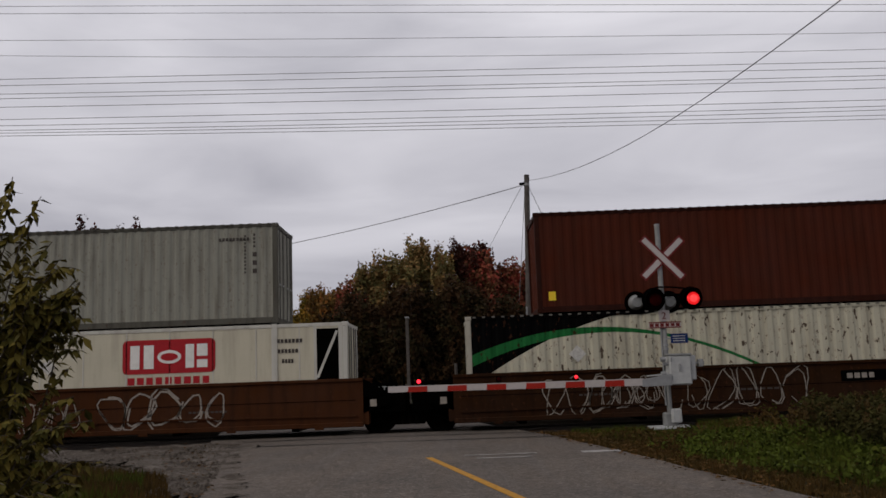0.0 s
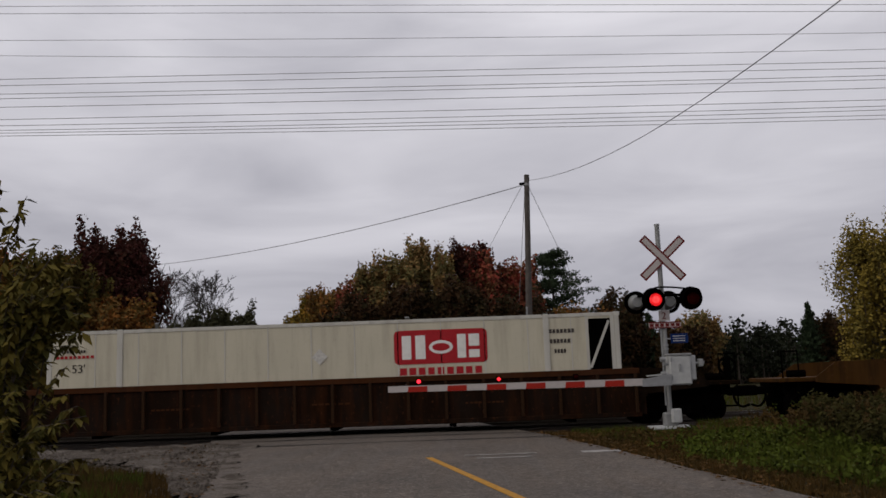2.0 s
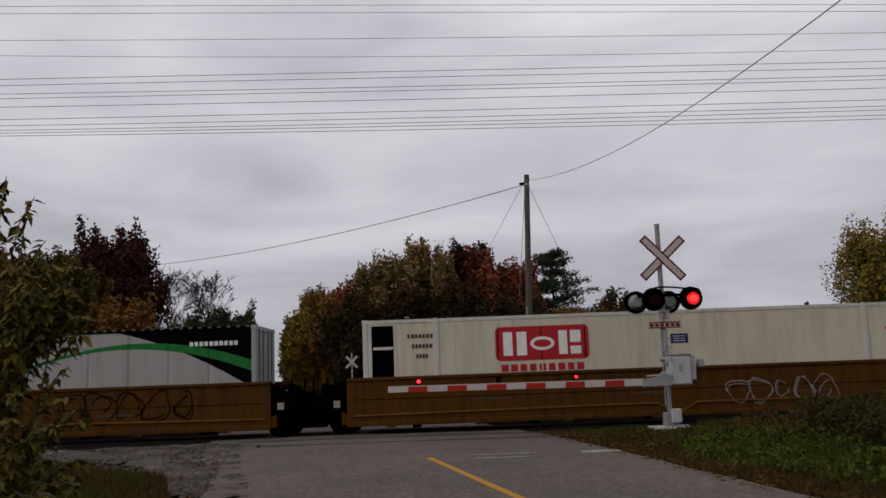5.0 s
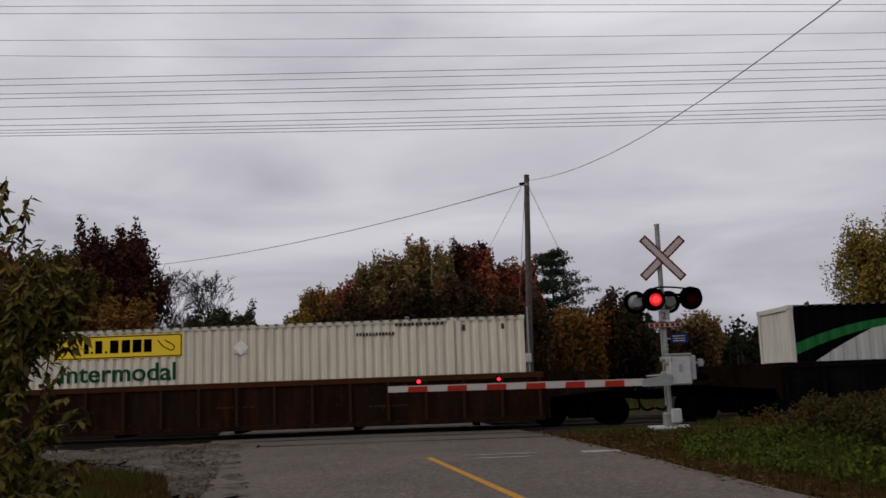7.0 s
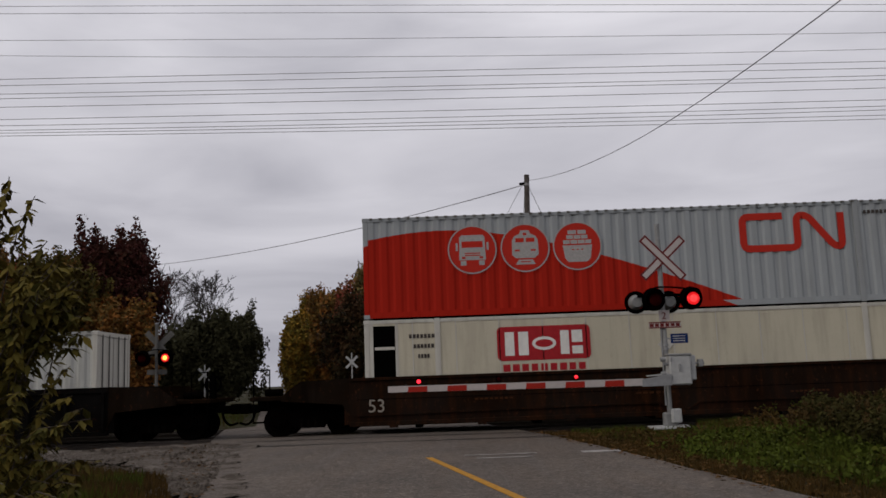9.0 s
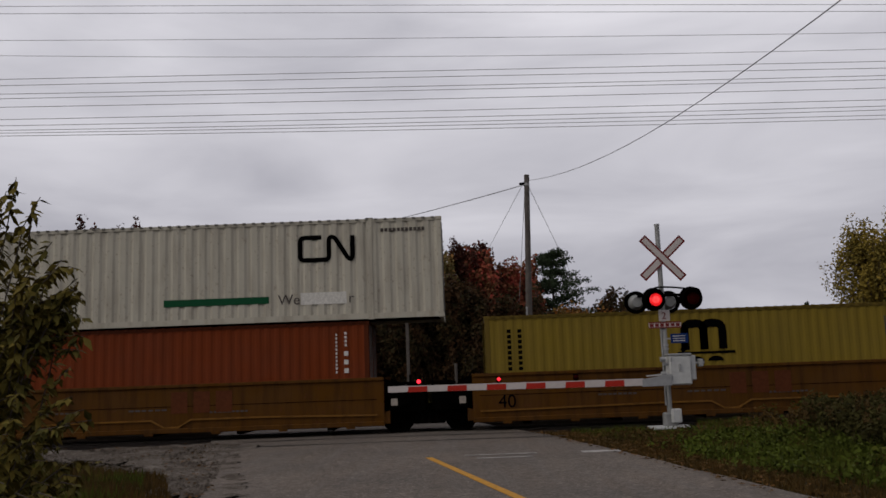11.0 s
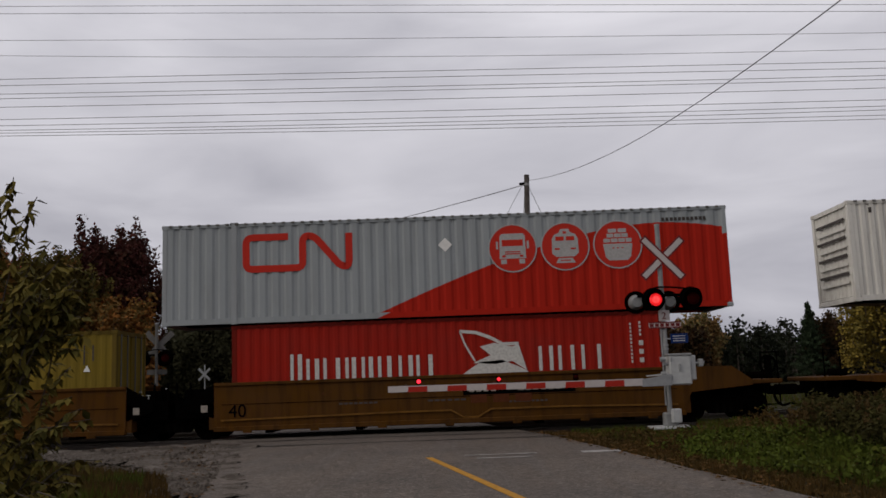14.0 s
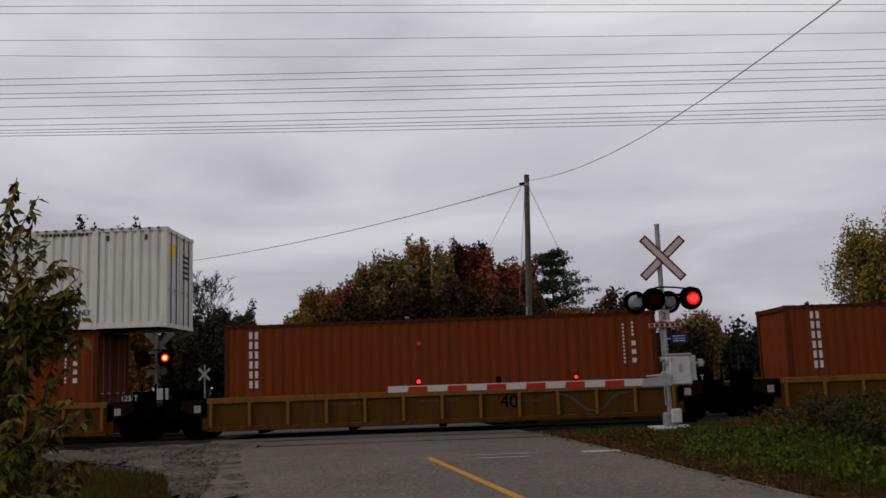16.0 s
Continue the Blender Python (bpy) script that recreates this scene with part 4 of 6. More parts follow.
    c, y = container("shipping_container", "bright red corrugated container with white bars and a sail", 243.62, ZL, L40, P_RED, "iso")
    for i, (a, b) in enumerate(((1.65, 1.98), (2.1, 2.46), (2.58, 3.05), (3.2, 3.5), (3.66, 3.98), (4.12, 4.5), (4.7, 5.1), (5.2, 5.66))):
        bm = boxes((a, a + 0.09, y - 0.009, y - 0.003, 1.3, 2.02 if i == 0 else 1.88), (b - 0.12, b, y - 0.009, y - 0.003, 1.3, 2.02 if i == 0 else 1.88))
        part("marking", bm, I_GREYW, c)
    for i, (a, b) in enumerate(((8.65, 9.05), (9.2, 9.65), (9.85, 10.4))):
        bm = boxes((a, a + 0.09, y - 0.009, y - 0.003, 1.32, 2.0), (b - 0.1, b, y - 0.009, y - 0.003, 1.32, 2.0))
        part("marking", bm, I_GREYW, c)
    part("sail_mark", band([(6.45, 2.5), (6.9, 2.45), (7.3, 2.3), (7.65, 2.1), (8.1, 2.1)], 0.09, y - 0.010, y - 0.003), I_GREYW, c, "white sail-shaped mark")
    part("sail_mark", plate([(7.0, 2.05), (7.4, 2.14), (7.9, 2.02), (8.1, 2.08), (8.3, 1.35), (7.9, 1.62), (7.4, 1.55), (6.8, 1.6), (7.3, 1.8)], y - 0.010, y - 0.003), I_GREYW, c)
    part("sail_mark", band([(6.45, 2.5), (6.6, 2.1), (6.85, 1.65)], 0.05, y - 0.010, y - 0.003), I_GREYW, c)
    part("sail_mark", plate([(6.5, 1.3), (7.0, 1.62), (7.6, 1.66), (8.1, 1.45), (8.35, 1.3)], y - 0.010, y - 0.003), I_GREYW, c)
    iso_codes(c, y, L40, I_GREYW)
    white_box(261.27, ZU, "white ribbed container with yellow panel stacked over an oxide-red one", tag=False)
    for u in (263.28, 279.05, 294.9):
        c, y = container("shipping_container", "oxide-red corrugated container with upright white block marks", u, ZL, L40, P_RUST, "iso")
        bm = bmesh.new()
        for k in range(6):
            zz = 1.12 + 0.275 * k
            box(bm, 0.70, 0.79, y - 0.009, y - 0.003, zz, zz + 0.20)
            box(bm, 0.86, 0.95, y - 0.009, y - 0.003, zz, zz + 0.20)
        part("marking", bm, I_GREYW, c, "upright row of plain white blocks")
        iso_codes(c, y, L40, I_GREYW)
        diamond(c, y, 5.5, 2.2, 0.07, I_PINK)


build_containers()


# ---- the train: well cars ----
P_CARYEL = worn_paint("weathered_ochre_car_paint", (0.063, 0.0255, 0.0038), 0.65, 0.95, rust=0.35, dirt_col=(0.024, 0.012, 0.005), seed=21)
# Ochre made lighter so chords, stiffeners and flanges carry edge highlights in the colour
P_CAREDGE = worn_paint("highlight_ochre_edge_paint", (0.135, 0.062, 0.012), 0.6, 0.6, rust=0.2, dirt_col=(0.03, 0.015, 0.006), seed=25)
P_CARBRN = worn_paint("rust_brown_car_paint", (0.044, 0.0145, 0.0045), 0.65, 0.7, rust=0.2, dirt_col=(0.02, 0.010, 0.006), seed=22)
P_CARUMB = worn_paint("dark_umber_car_paint", (0.023, 0.0086, 0.0028), 0.7, 0.9, rust=0.35, dirt_col=(0.012, 0.006, 0.004), seed=30)
P_CARTAN = worn_paint("dull_brown_ochre_car_paint", (0.048, 0.0205, 0.0038), 0.65, 0.95, rust=0.4, dirt_col=(0.016, 0.009, 0.004), seed=31)
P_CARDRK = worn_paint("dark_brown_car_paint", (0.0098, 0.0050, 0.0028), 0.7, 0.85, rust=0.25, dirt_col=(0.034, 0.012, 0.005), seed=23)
# Near-black paint for the decks and gussets at the car ends
P_CAREND = worn_paint("near_black_car_end_paint", (0.0075, 0.0040, 0.0018), 0.8, 0.8, rust=0.12, dirt_col=(0.002, 0.0015, 0.001), seed=26)
# Stiffeners of the dark cars, a little lighter than their walls
P_CARRIB = worn_paint("lighter_brown_rib_paint", (0.026, 0.0125, 0.0058), 0.7, 0.7, rust=0.2, dirt_col=(0.010, 0.005, 0.003), seed=27)
P_CARBLK = worn_paint("sooty_black_car_paint", (0.0022, 0.0017, 0.0014), 0.8, 0.5, rust=0.04, dirt_col=(0.003, 0.003, 0.003), seed=24)


def wheelset(parent, x):
    def mk():
        bm = bmesh.new()
        for s in (-1, 1):
            for y0, y1, r in ((0.68, 0.715, 0.455), (0.715, 0.82, 0.42)):
                rod(bm, (0, s * y0, 0), (0, s * y1, 0), r, n=28)
            rod(bm, (0, s * 0.82, 0), (0, s * 0.845, 0), 0.30, 0.2, n=20)
            for k in range(3):
                a = 2.0944 * k
                rod(bm, (0.1 * math.cos(a), s * 0.84, 0.1 * math.sin(a)), (0.1 * math.cos(a), s * 0.86, 0.1 * math.sin(a)), 0.03, n=6)
        rod(bm, (0, -0.95, 0), (0, 0.95, 0), 0.085, n=12)
        return bm
    w = sub("wheelset", (1,), mk, M["wheel"], parent)
    w.location = (x, 0, 0.42)
    WHEELS.append((w, x))
    return w


def truck(car, x):
    """A two-axle freight truck: cast side frames, springs, bolster and wheelsets."""
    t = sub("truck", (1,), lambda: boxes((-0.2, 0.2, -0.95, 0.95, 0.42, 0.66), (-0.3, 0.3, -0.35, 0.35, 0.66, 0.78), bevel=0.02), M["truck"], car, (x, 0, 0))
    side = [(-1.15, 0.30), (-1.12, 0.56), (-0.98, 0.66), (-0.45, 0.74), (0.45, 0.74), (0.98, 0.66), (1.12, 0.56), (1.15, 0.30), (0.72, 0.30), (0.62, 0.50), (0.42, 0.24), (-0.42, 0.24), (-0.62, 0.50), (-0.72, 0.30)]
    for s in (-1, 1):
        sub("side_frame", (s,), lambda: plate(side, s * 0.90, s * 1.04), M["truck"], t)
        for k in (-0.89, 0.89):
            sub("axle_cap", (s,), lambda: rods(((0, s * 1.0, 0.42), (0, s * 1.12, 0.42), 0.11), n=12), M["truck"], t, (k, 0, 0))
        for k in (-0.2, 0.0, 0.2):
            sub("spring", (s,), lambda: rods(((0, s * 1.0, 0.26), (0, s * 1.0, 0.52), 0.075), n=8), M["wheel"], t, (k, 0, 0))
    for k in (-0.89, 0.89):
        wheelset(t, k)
    return t


def scrawl(parent, x, z, w, h, y, mat, seed, n=6, t=0.05):
    """Loops of spray paint, no letters."""
    rnd = random.Random(seed)
    step = w / n
    for i in range(n):
        cx = x + (i + 0.5) * step
        for j in range(2):
            a0, r0, asp = rnd.uniform(0, 6.28), rnd.uniform(0.55, 1.0), rnd.uniform(0.55, 1.15)
            lift, tilt = rnd.uniform(-0.12, 0.12), rnd.uniform(-0.3, 0.5)
            turns = rnd.choice((8, 11, 14))
            pts = []
            for q in range(turns + 1):
                a = a0 + q * 0.45
                wob = 1 + 0.16 * math.sin(3 * a + i)
                px, pz = step * 0.62 * r0 * asp * wob * math.cos(a), h * 0.5 * r0 * wob * math.sin(a)
                pts.append((cx + px + tilt * pz, z + h * (0.5 + lift * (1 - r0)) + pz))
            part("graffiti", band(pts, t * rnd.uniform(0.6, 1.0), y - 0.004, y), mat, parent)


def side_wall(car, x0, x1, z0, z1, style, paint):
    """One long side of the well between x0 and x1, as its web, chords and posts; both sides."""
    for s in (-1, 1):
        y = s * 1.52
        web = part("side_wall", boxes((x0, x1, y - 0.012, y + 0.012, z0 + 0.06, z1 - 0.05)), paint, car)
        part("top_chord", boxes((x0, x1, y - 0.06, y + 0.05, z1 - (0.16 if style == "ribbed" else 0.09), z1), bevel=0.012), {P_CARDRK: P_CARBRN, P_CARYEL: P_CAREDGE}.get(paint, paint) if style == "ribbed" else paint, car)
        part("bottom_chord", boxes((x0, x1, y - 0.07, y + 0.09, z0, z0 + 0.13), bevel=0.015), paint, car)
        if style == "ribbed":
            n = round((x1 - x0) / 1.05)
            for i in range(n + 1):
                x = x0 + 0.12 + (x1 - x0 - 0.24) * i / n
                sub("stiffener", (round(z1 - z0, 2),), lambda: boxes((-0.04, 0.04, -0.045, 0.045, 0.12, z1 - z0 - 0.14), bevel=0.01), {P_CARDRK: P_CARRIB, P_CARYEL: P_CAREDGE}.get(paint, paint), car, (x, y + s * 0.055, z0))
        elif s < 0:
            mid_x = (x0 + x1) / 2 + 0.6
            low = [(x0 + 0.2, z0 + 0.30), (mid_x - 2.0, z0 + 0.36), (mid_x - 0.55, z0 + 0.36), (mid_x - 0.2, z0 + 0.16), (mid_x + 0.2, z0 + 0.16), (mid_x + 0.55, z0 + 0.36), (mid_x + 2.6, z0 + 0.36), (x1 - 0.2, z0 + 0.30)]
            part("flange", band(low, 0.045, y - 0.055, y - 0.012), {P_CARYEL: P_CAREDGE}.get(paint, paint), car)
            part("side_seam", boxes((x0 + 0.2, x1 - 0.2, y - 0.02, y - 0.012, z0 + 0.72, z0 + 0.735)), M["black"], car)
            for k in range(7):
                x = x0 + (x1 - x0) * (k + 0.5) / 7
                part("jacking_pad", boxes((x - 0.12, x + 0.12, y - 0.10, y - 0.02, z0 - 0.05, z0 + 0.05)), paint, car)
    return


def well_car(label, uc, well, paint, style, left, right, top=1.57, number=None, plate_x=None, graffiti=()):
    """left and right: ('shared', offset of the joint, own truck or not) or ('coupler', offset of the coupler)."""
    car = thing("well_car", label, "railway car", "well cars of the train")
    h = well / 2
    z0 = 0.24
    side_wall(car, -h - 0.25, h + 0.25, z0, top, style, paint)
    for s in (-1, 1):
        part("cross_beam", boxes((s * h - 0.1 + s * 0.3, s * h + 0.1 + s * 0.3, -1.5, 1.5, 0.3, 1.05)), paint, car)
    for k in range(5):
        x = -h + well * (k + 0.5) / 5
        part("floor_beam", boxes((x - 0.1, x + 0.1, -1.46, 1.46, 0.16, 0.25)), M["black"], car)
    for sg, end in ((-1, left), (1, right)):
        kind, e = end[0], end[1]
        xa = h + 0.25
        if kind == "shared":
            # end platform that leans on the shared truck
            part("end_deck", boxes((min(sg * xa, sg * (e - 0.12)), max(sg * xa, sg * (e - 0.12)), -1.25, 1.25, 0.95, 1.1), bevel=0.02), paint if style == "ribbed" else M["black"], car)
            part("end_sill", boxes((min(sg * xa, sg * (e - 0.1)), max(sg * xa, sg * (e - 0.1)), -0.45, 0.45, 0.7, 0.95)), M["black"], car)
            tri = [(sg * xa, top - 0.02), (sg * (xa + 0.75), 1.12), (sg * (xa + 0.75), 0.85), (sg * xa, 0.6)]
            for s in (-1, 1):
                part("end_gusset", plate(tri, s * 1.50, s * 1.46), P_CAREND if style != "smooth" else M["black"], car)
                # Black plate added only to make the gap over the shared truck dark
                part("added_dark_plate", boxes((min(sg * xa, sg * (e - 0.1)), max(sg * xa, sg * (e - 0.1)), s * 1.36 - 0.02, s * 1.36 + 0.02, 0.62, 1.14)), M["black"], car)
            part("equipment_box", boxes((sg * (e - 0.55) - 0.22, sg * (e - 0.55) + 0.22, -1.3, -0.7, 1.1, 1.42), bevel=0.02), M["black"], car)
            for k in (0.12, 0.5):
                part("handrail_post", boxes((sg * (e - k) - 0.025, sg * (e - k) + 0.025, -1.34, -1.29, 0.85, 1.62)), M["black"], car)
            part("placard", boxes((sg * (xa + 0.28) - 0.09, sg * (xa + 0.28) + 0.09, -1.515, -1.505, 0.78, 0.97)), I_CHALK, car)
            words("125 T", sg * (e - 0.2) - 0.9 * (sg > 0), -1.33, 1.17, 0.15, M["lightgrey"], car) if end[2] else None
            if end[2]:
                truck(car, sg * e)
        else:
            tx = e - 2.15
            deck_end = e - 0.55
            part("end_deck", boxes((min(sg * xa, sg * deck_end), max(sg * xa, sg * deck_end), -1.35, 1.35, 1.02, 1.14), bevel=0.02), paint if paint in (P_CARYEL, P_CARTAN) else P_CAREND, car)
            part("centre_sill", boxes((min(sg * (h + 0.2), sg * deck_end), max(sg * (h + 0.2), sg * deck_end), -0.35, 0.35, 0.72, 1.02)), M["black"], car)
            tri = [(sg * xa, top), (sg * (xa + 1.35), top - 0.04), (sg * (xa + 1.9), 1.14), (sg * (xa + 1.9), 1.0), (sg * (xa + 0.2), 0.86), (sg * xa, 0.5)]
            for s in (-1, 1):
                part("end_gusset", plate(tri, s * 1.53, s * 1.49), paint if paint in (P_CARYEL, P_CARTAN) else P_CAREND, car)
            # end ladder, hand brake stand, air reservoir, cut lever and coupler
            part("coupler", boxes((min(sg * deck_end, sg * (e - 0.02)), max(sg * deck_end, sg * (e - 0.02)), -0.12, 0.12, 0.68, 0.92), (sg * (e - 0.14) - 0.14, sg * (e - 0.14) + 0.14, -0.2, 0.2, 0.66, 0.96), bevel=0.03), M["truck"], car)
            hose = [(sg * (e - 0.5), 0.85), (sg * (e - 0.42), 0.5), (sg * (e - 0.25), 0.34), (sg * (e - 0.02), 0.42)]
            part("air_hose", band(rounded(hose, 0.1), 0.06, -0.36, -0.30), M["black"], car)
            part("reservoir", rods(((sg * (deck_end - 0.85), -0.95, 1.25), (sg * (deck_end - 0.35), -0.95, 1.25), 0.10), n=14), M["truck"], car, "near-black air reservoir")
            for k in (0.1, 0.55):
                part("handrail_post", rods(((sg * (deck_end - k), -1.3, 1.1), (sg * (deck_end - k), -1.3, 1.9), 0.02), n=6), M["black"], car)
            part("handrail", rods(((sg * (deck_end - 0.1), -1.3, 1.88), (sg * (deck_end - 0.55), -1.3, 1.88), 0.02), n=6), M["black"], car)
            if sg > 0:
                part("brake_wheel", annulus(sg * (deck_end - 0.12), 1.55, 0.2, 0.26, -0.62, -0.58, 18), M["black"], car)
                part("brake_stand", boxes((sg * (deck_end - 0.2), sg * (deck_end - 0.05), -0.72, -0.52, 1.1, 1.8)), M["black"], car)
            part("end_step", boxes((sg * (deck_end - 0.3) - 0.22, sg * (deck_end - 0.3) + 0.22, -1.4, -1.2, 0.42, 0.46), (sg * (deck_end - 0.3) - 0.22, sg * (deck_end - 0.3) - 0.19, -1.34, -1.3, 0.46, 1.02), (sg * (deck_end - 0.3) + 0.19, sg * (deck_end - 0.3) + 0.22, -1.34, -1.3, 0.46, 1.02)), M["black"], car)
            truck(car, sg * tx)
    if number:
        x, z = number
        p = part("number_plate", boxes((x, x + 3.1, -1.544, -1.534, z, z + 0.30)), I_BLACK, car, "dark number panel")
        bars(p, I_CHALK, x + 0.14, x + 0.95, z + 0.08, 0.14, -1.548, 4, "marking")
        bars(p, I_CHALK, x + 1.5, x + 2.75, z + 0.08, 0.14, -1.548, 6, "marking")
    if plate_x is not None:
        words(plate_x[1], plate_x[0], -1.545, 0.62, 0.36, plate_x[2], car)
    for g in graffiti:
        scrawl(car, *g[:4], -1.536, g[4], g[5], g[6], g[7] if len(g) > 7 else 0.05)
    if style == "smooth" and well < 14:
        for k in range(3):
            part("stencil", boxes((0.6 + 0.62 * k, 1.05 + 0.62 * k, -1.541, -1.533, 0.78, 1.36)), I_FADED, car, "large faded stencil block")
    for k, (a, n) in enumerate(((-h + 3.2, 8), (h - 4.6, 9), (-0.6, 6))):
        bars(car, I_DARK if paint not in (P_CARDRK, P_CARBLK) else P_CARBRN, a, a + 1.1, 0.86 - 0.1 * (k % 2), 0.05, -1.536, n, "marking", seed=k)
    MOVERS.append((car, uc, 0.0))
    return car


def build_cars():
    W53, W40 = 16.5, 12.5
    # centres of the wells along the train
    mid = {1: -10.65, 2: 8.85, 3: 32.65, 4: 56.4, 5: 75.88, 6: 95.0, 7: 119.1, 8: 142.65, 9: 166.35,
           10: 187.95, 11: 203.4, 12: 218.85, 13: 234.25, 14: 249.7, 15: 269.37, 16: 285.15, 17: 301.0}
    j = lambda a, b: (mid[a] + mid[b]) / 2
    def sh(a, b, own):
        return ("shared", abs(j(*sorted((a, b))) - mid[a]), own)
    def cp(a, b, shift=0.0):
        lo, hi = sorted((a, b))
        m = j(lo, hi) + shift
        return ("coupler", abs(m - mid[a]))
    s = I_CHALK
    well_car("rust-brown smooth-sided well car covered in white graffiti", mid[1], W53, P_CARBRN, "smooth", ("coupler", 11.9), sh(1, 2, True),
             graffiti=((-6.0, 0.45, 2.6, 0.65, s, 11, 6, 0.03), (1.2, 0.35, 3.6, 1.1, s, 12, 5, 0.06), (-1.0, 0.35, 1.6, 0.9, s, 17, 4, 0.03)))
    well_car("dark umber smooth-sided well car with large white graffiti loops", mid[2], W53, P_CARUMB, "smooth", sh(2, 1, False), cp(2, 3), number=(2.2, 1.0),
             graffiti=((-6.0, 0.35, 3.1, 1.1, s, 13, 5, 0.036), (-2.8, 0.32, 4.1, 1.18, s, 14, 6, 0.036), (-4.4, 0.5, 1.6, 0.8, s, 33, 4, 0.025)))
    well_car("dark brown ribbed well car carrying one cream container", mid[3], W53, P_CARDRK, "ribbed", cp(3, 2), cp(3, 4))
    well_car("ochre smooth-sided well car with dark number panel", mid[4], W53, P_CARTAN, "smooth", cp(4, 3), sh(4, 5, True), number=(-4.9, 1.0), plate_x=(-8.1, "53", I_BLACK),
             graffiti=((-4.3, 1.3, 2.1, 0.2, s, 15, 6, 0.03), (1.6, 0.95, 1.9, 0.55, s, 16, 6, 0.035)))
    well_car("ochre smooth-sided well car with tall white graffiti", mid[5], W53, P_CARYEL, "smooth", sh(5, 4, False), sh(5, 6, True), plate_x=(-7.95, "53", I_BLACK),
             graffiti=((-5.2, 0.35, 4.2, 1.15, s, 18, 6, 0.05), (2.6, 0.5, 3.9, 1.0, P_CARDRK, 19, 5, 0.06)))
    well_car("ochre-brown smooth-sided well car with small yellow placard", mid[6], W53, P_CARYEL, "smooth", sh(6, 5, False), cp(6, 7),
             graffiti=((2.0, 0.5, 3.0, 0.7, s, 20, 5, 0.03),))
    well_car("dark brown ribbed well car under a white container", mid[7], W53, P_CARDRK, "ribbed", cp(7, 6), cp(7, 8))
    well_car("sooty black ribbed well car under a white container", mid[8], W53, P_CARBLK, "ribbed", cp(8, 7), cp(8, 9))
    well_car("dark brown smooth-sided well car with white number", mid[9], W53, P_CARDRK, "smooth", cp(9, 8), cp(9, 10), plate_x=(-8.0, "53", I_CHALK))
    well_car("ochre smooth-sided short well car, first of five", mid[10], W40, P_CARYEL, "smooth", cp(10, 9), sh(10, 11, True))
    well_car("ochre smooth-sided short well car under a mustard container", mid[11], W40, P_CARYEL, "smooth", sh(11, 10, False), sh(11, 12, True), plate_x=(-5.8, "40", I_BLACK))
    well_car("ochre smooth-sided short well car with faded red marks", mid[12], W40, P_CARYEL, "smooth", sh(12, 11, False), sh(12, 13, True), plate_x=(-6.1, "40", I_BLACK))
    well_car("ochre smooth-sided short well car under a mustard container", mid[13], W40, P_CARYEL, "smooth", sh(13, 12, False), sh(13, 14, True), plate_x=(-5.9, "40", I_BLACK))
    well_car("ochre smooth-sided short well car with dark number panel", mid[14], W40, P_CARYEL, "smooth", sh(14, 13, False), cp(14, 15), number=(0.4, 1.0), plate_x=(-6.1, "40", I_BLACK))
    for k, l, r, nm in ((15, cp(15, 14), sh(15, 16, True), (-5.2, 0.55)), (16, sh(16, 15, False), sh(16, 17, True), None), (17, sh(17, 16, False), ("coupler", 9.9), None)):
        car = well_car("ochre ribbed short well car with a low side", mid[k], W40, P_CARYEL, "ribbed", l, r, top=1.16, number=nm, plate_x=(-1.0 if k == 15 else 1.6, "40", I_BLACK))
        part("sign_panel", plate([(-1.7 + 0.38 * math.cos(i * 0.35), 0.72 + 0.18 * math.sin(i * 0.35)) for i in range(18)], -1.545, -1.534), I_DARK, car) if k == 15 else None
        if k != 15:
            part("graffiti", band(rounded([(3.1, 0.95), (3.5, 0.9), (4.0, 0.45), (4.4, 0.45), (4.8, 0.9), (5.2, 0.92)], 0.2), 0.06, -1.542, -1.534), I_DARK, car)
build_cars()


# ---- crossing signals and gate ----
FLASH = []     # (flasher, place in its lamp, "first" or "second")
BACK_AND_FRONT = {}


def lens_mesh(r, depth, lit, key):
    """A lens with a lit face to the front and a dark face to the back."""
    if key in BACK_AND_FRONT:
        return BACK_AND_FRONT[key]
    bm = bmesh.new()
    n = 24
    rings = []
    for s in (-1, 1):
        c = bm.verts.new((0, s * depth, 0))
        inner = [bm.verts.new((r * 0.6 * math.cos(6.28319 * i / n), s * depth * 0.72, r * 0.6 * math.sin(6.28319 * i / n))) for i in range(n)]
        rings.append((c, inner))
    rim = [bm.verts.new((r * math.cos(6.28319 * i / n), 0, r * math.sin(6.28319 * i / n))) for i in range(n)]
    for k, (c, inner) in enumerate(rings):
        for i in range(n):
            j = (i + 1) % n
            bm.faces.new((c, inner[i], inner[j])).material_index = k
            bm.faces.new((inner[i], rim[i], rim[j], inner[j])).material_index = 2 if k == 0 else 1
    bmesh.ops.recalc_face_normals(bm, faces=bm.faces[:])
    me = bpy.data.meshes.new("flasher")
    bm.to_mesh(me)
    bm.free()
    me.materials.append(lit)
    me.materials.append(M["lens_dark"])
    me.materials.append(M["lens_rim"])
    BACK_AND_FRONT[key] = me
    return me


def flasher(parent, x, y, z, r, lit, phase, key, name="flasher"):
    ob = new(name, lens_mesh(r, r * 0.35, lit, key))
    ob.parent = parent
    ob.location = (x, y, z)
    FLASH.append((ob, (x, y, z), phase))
    return ob


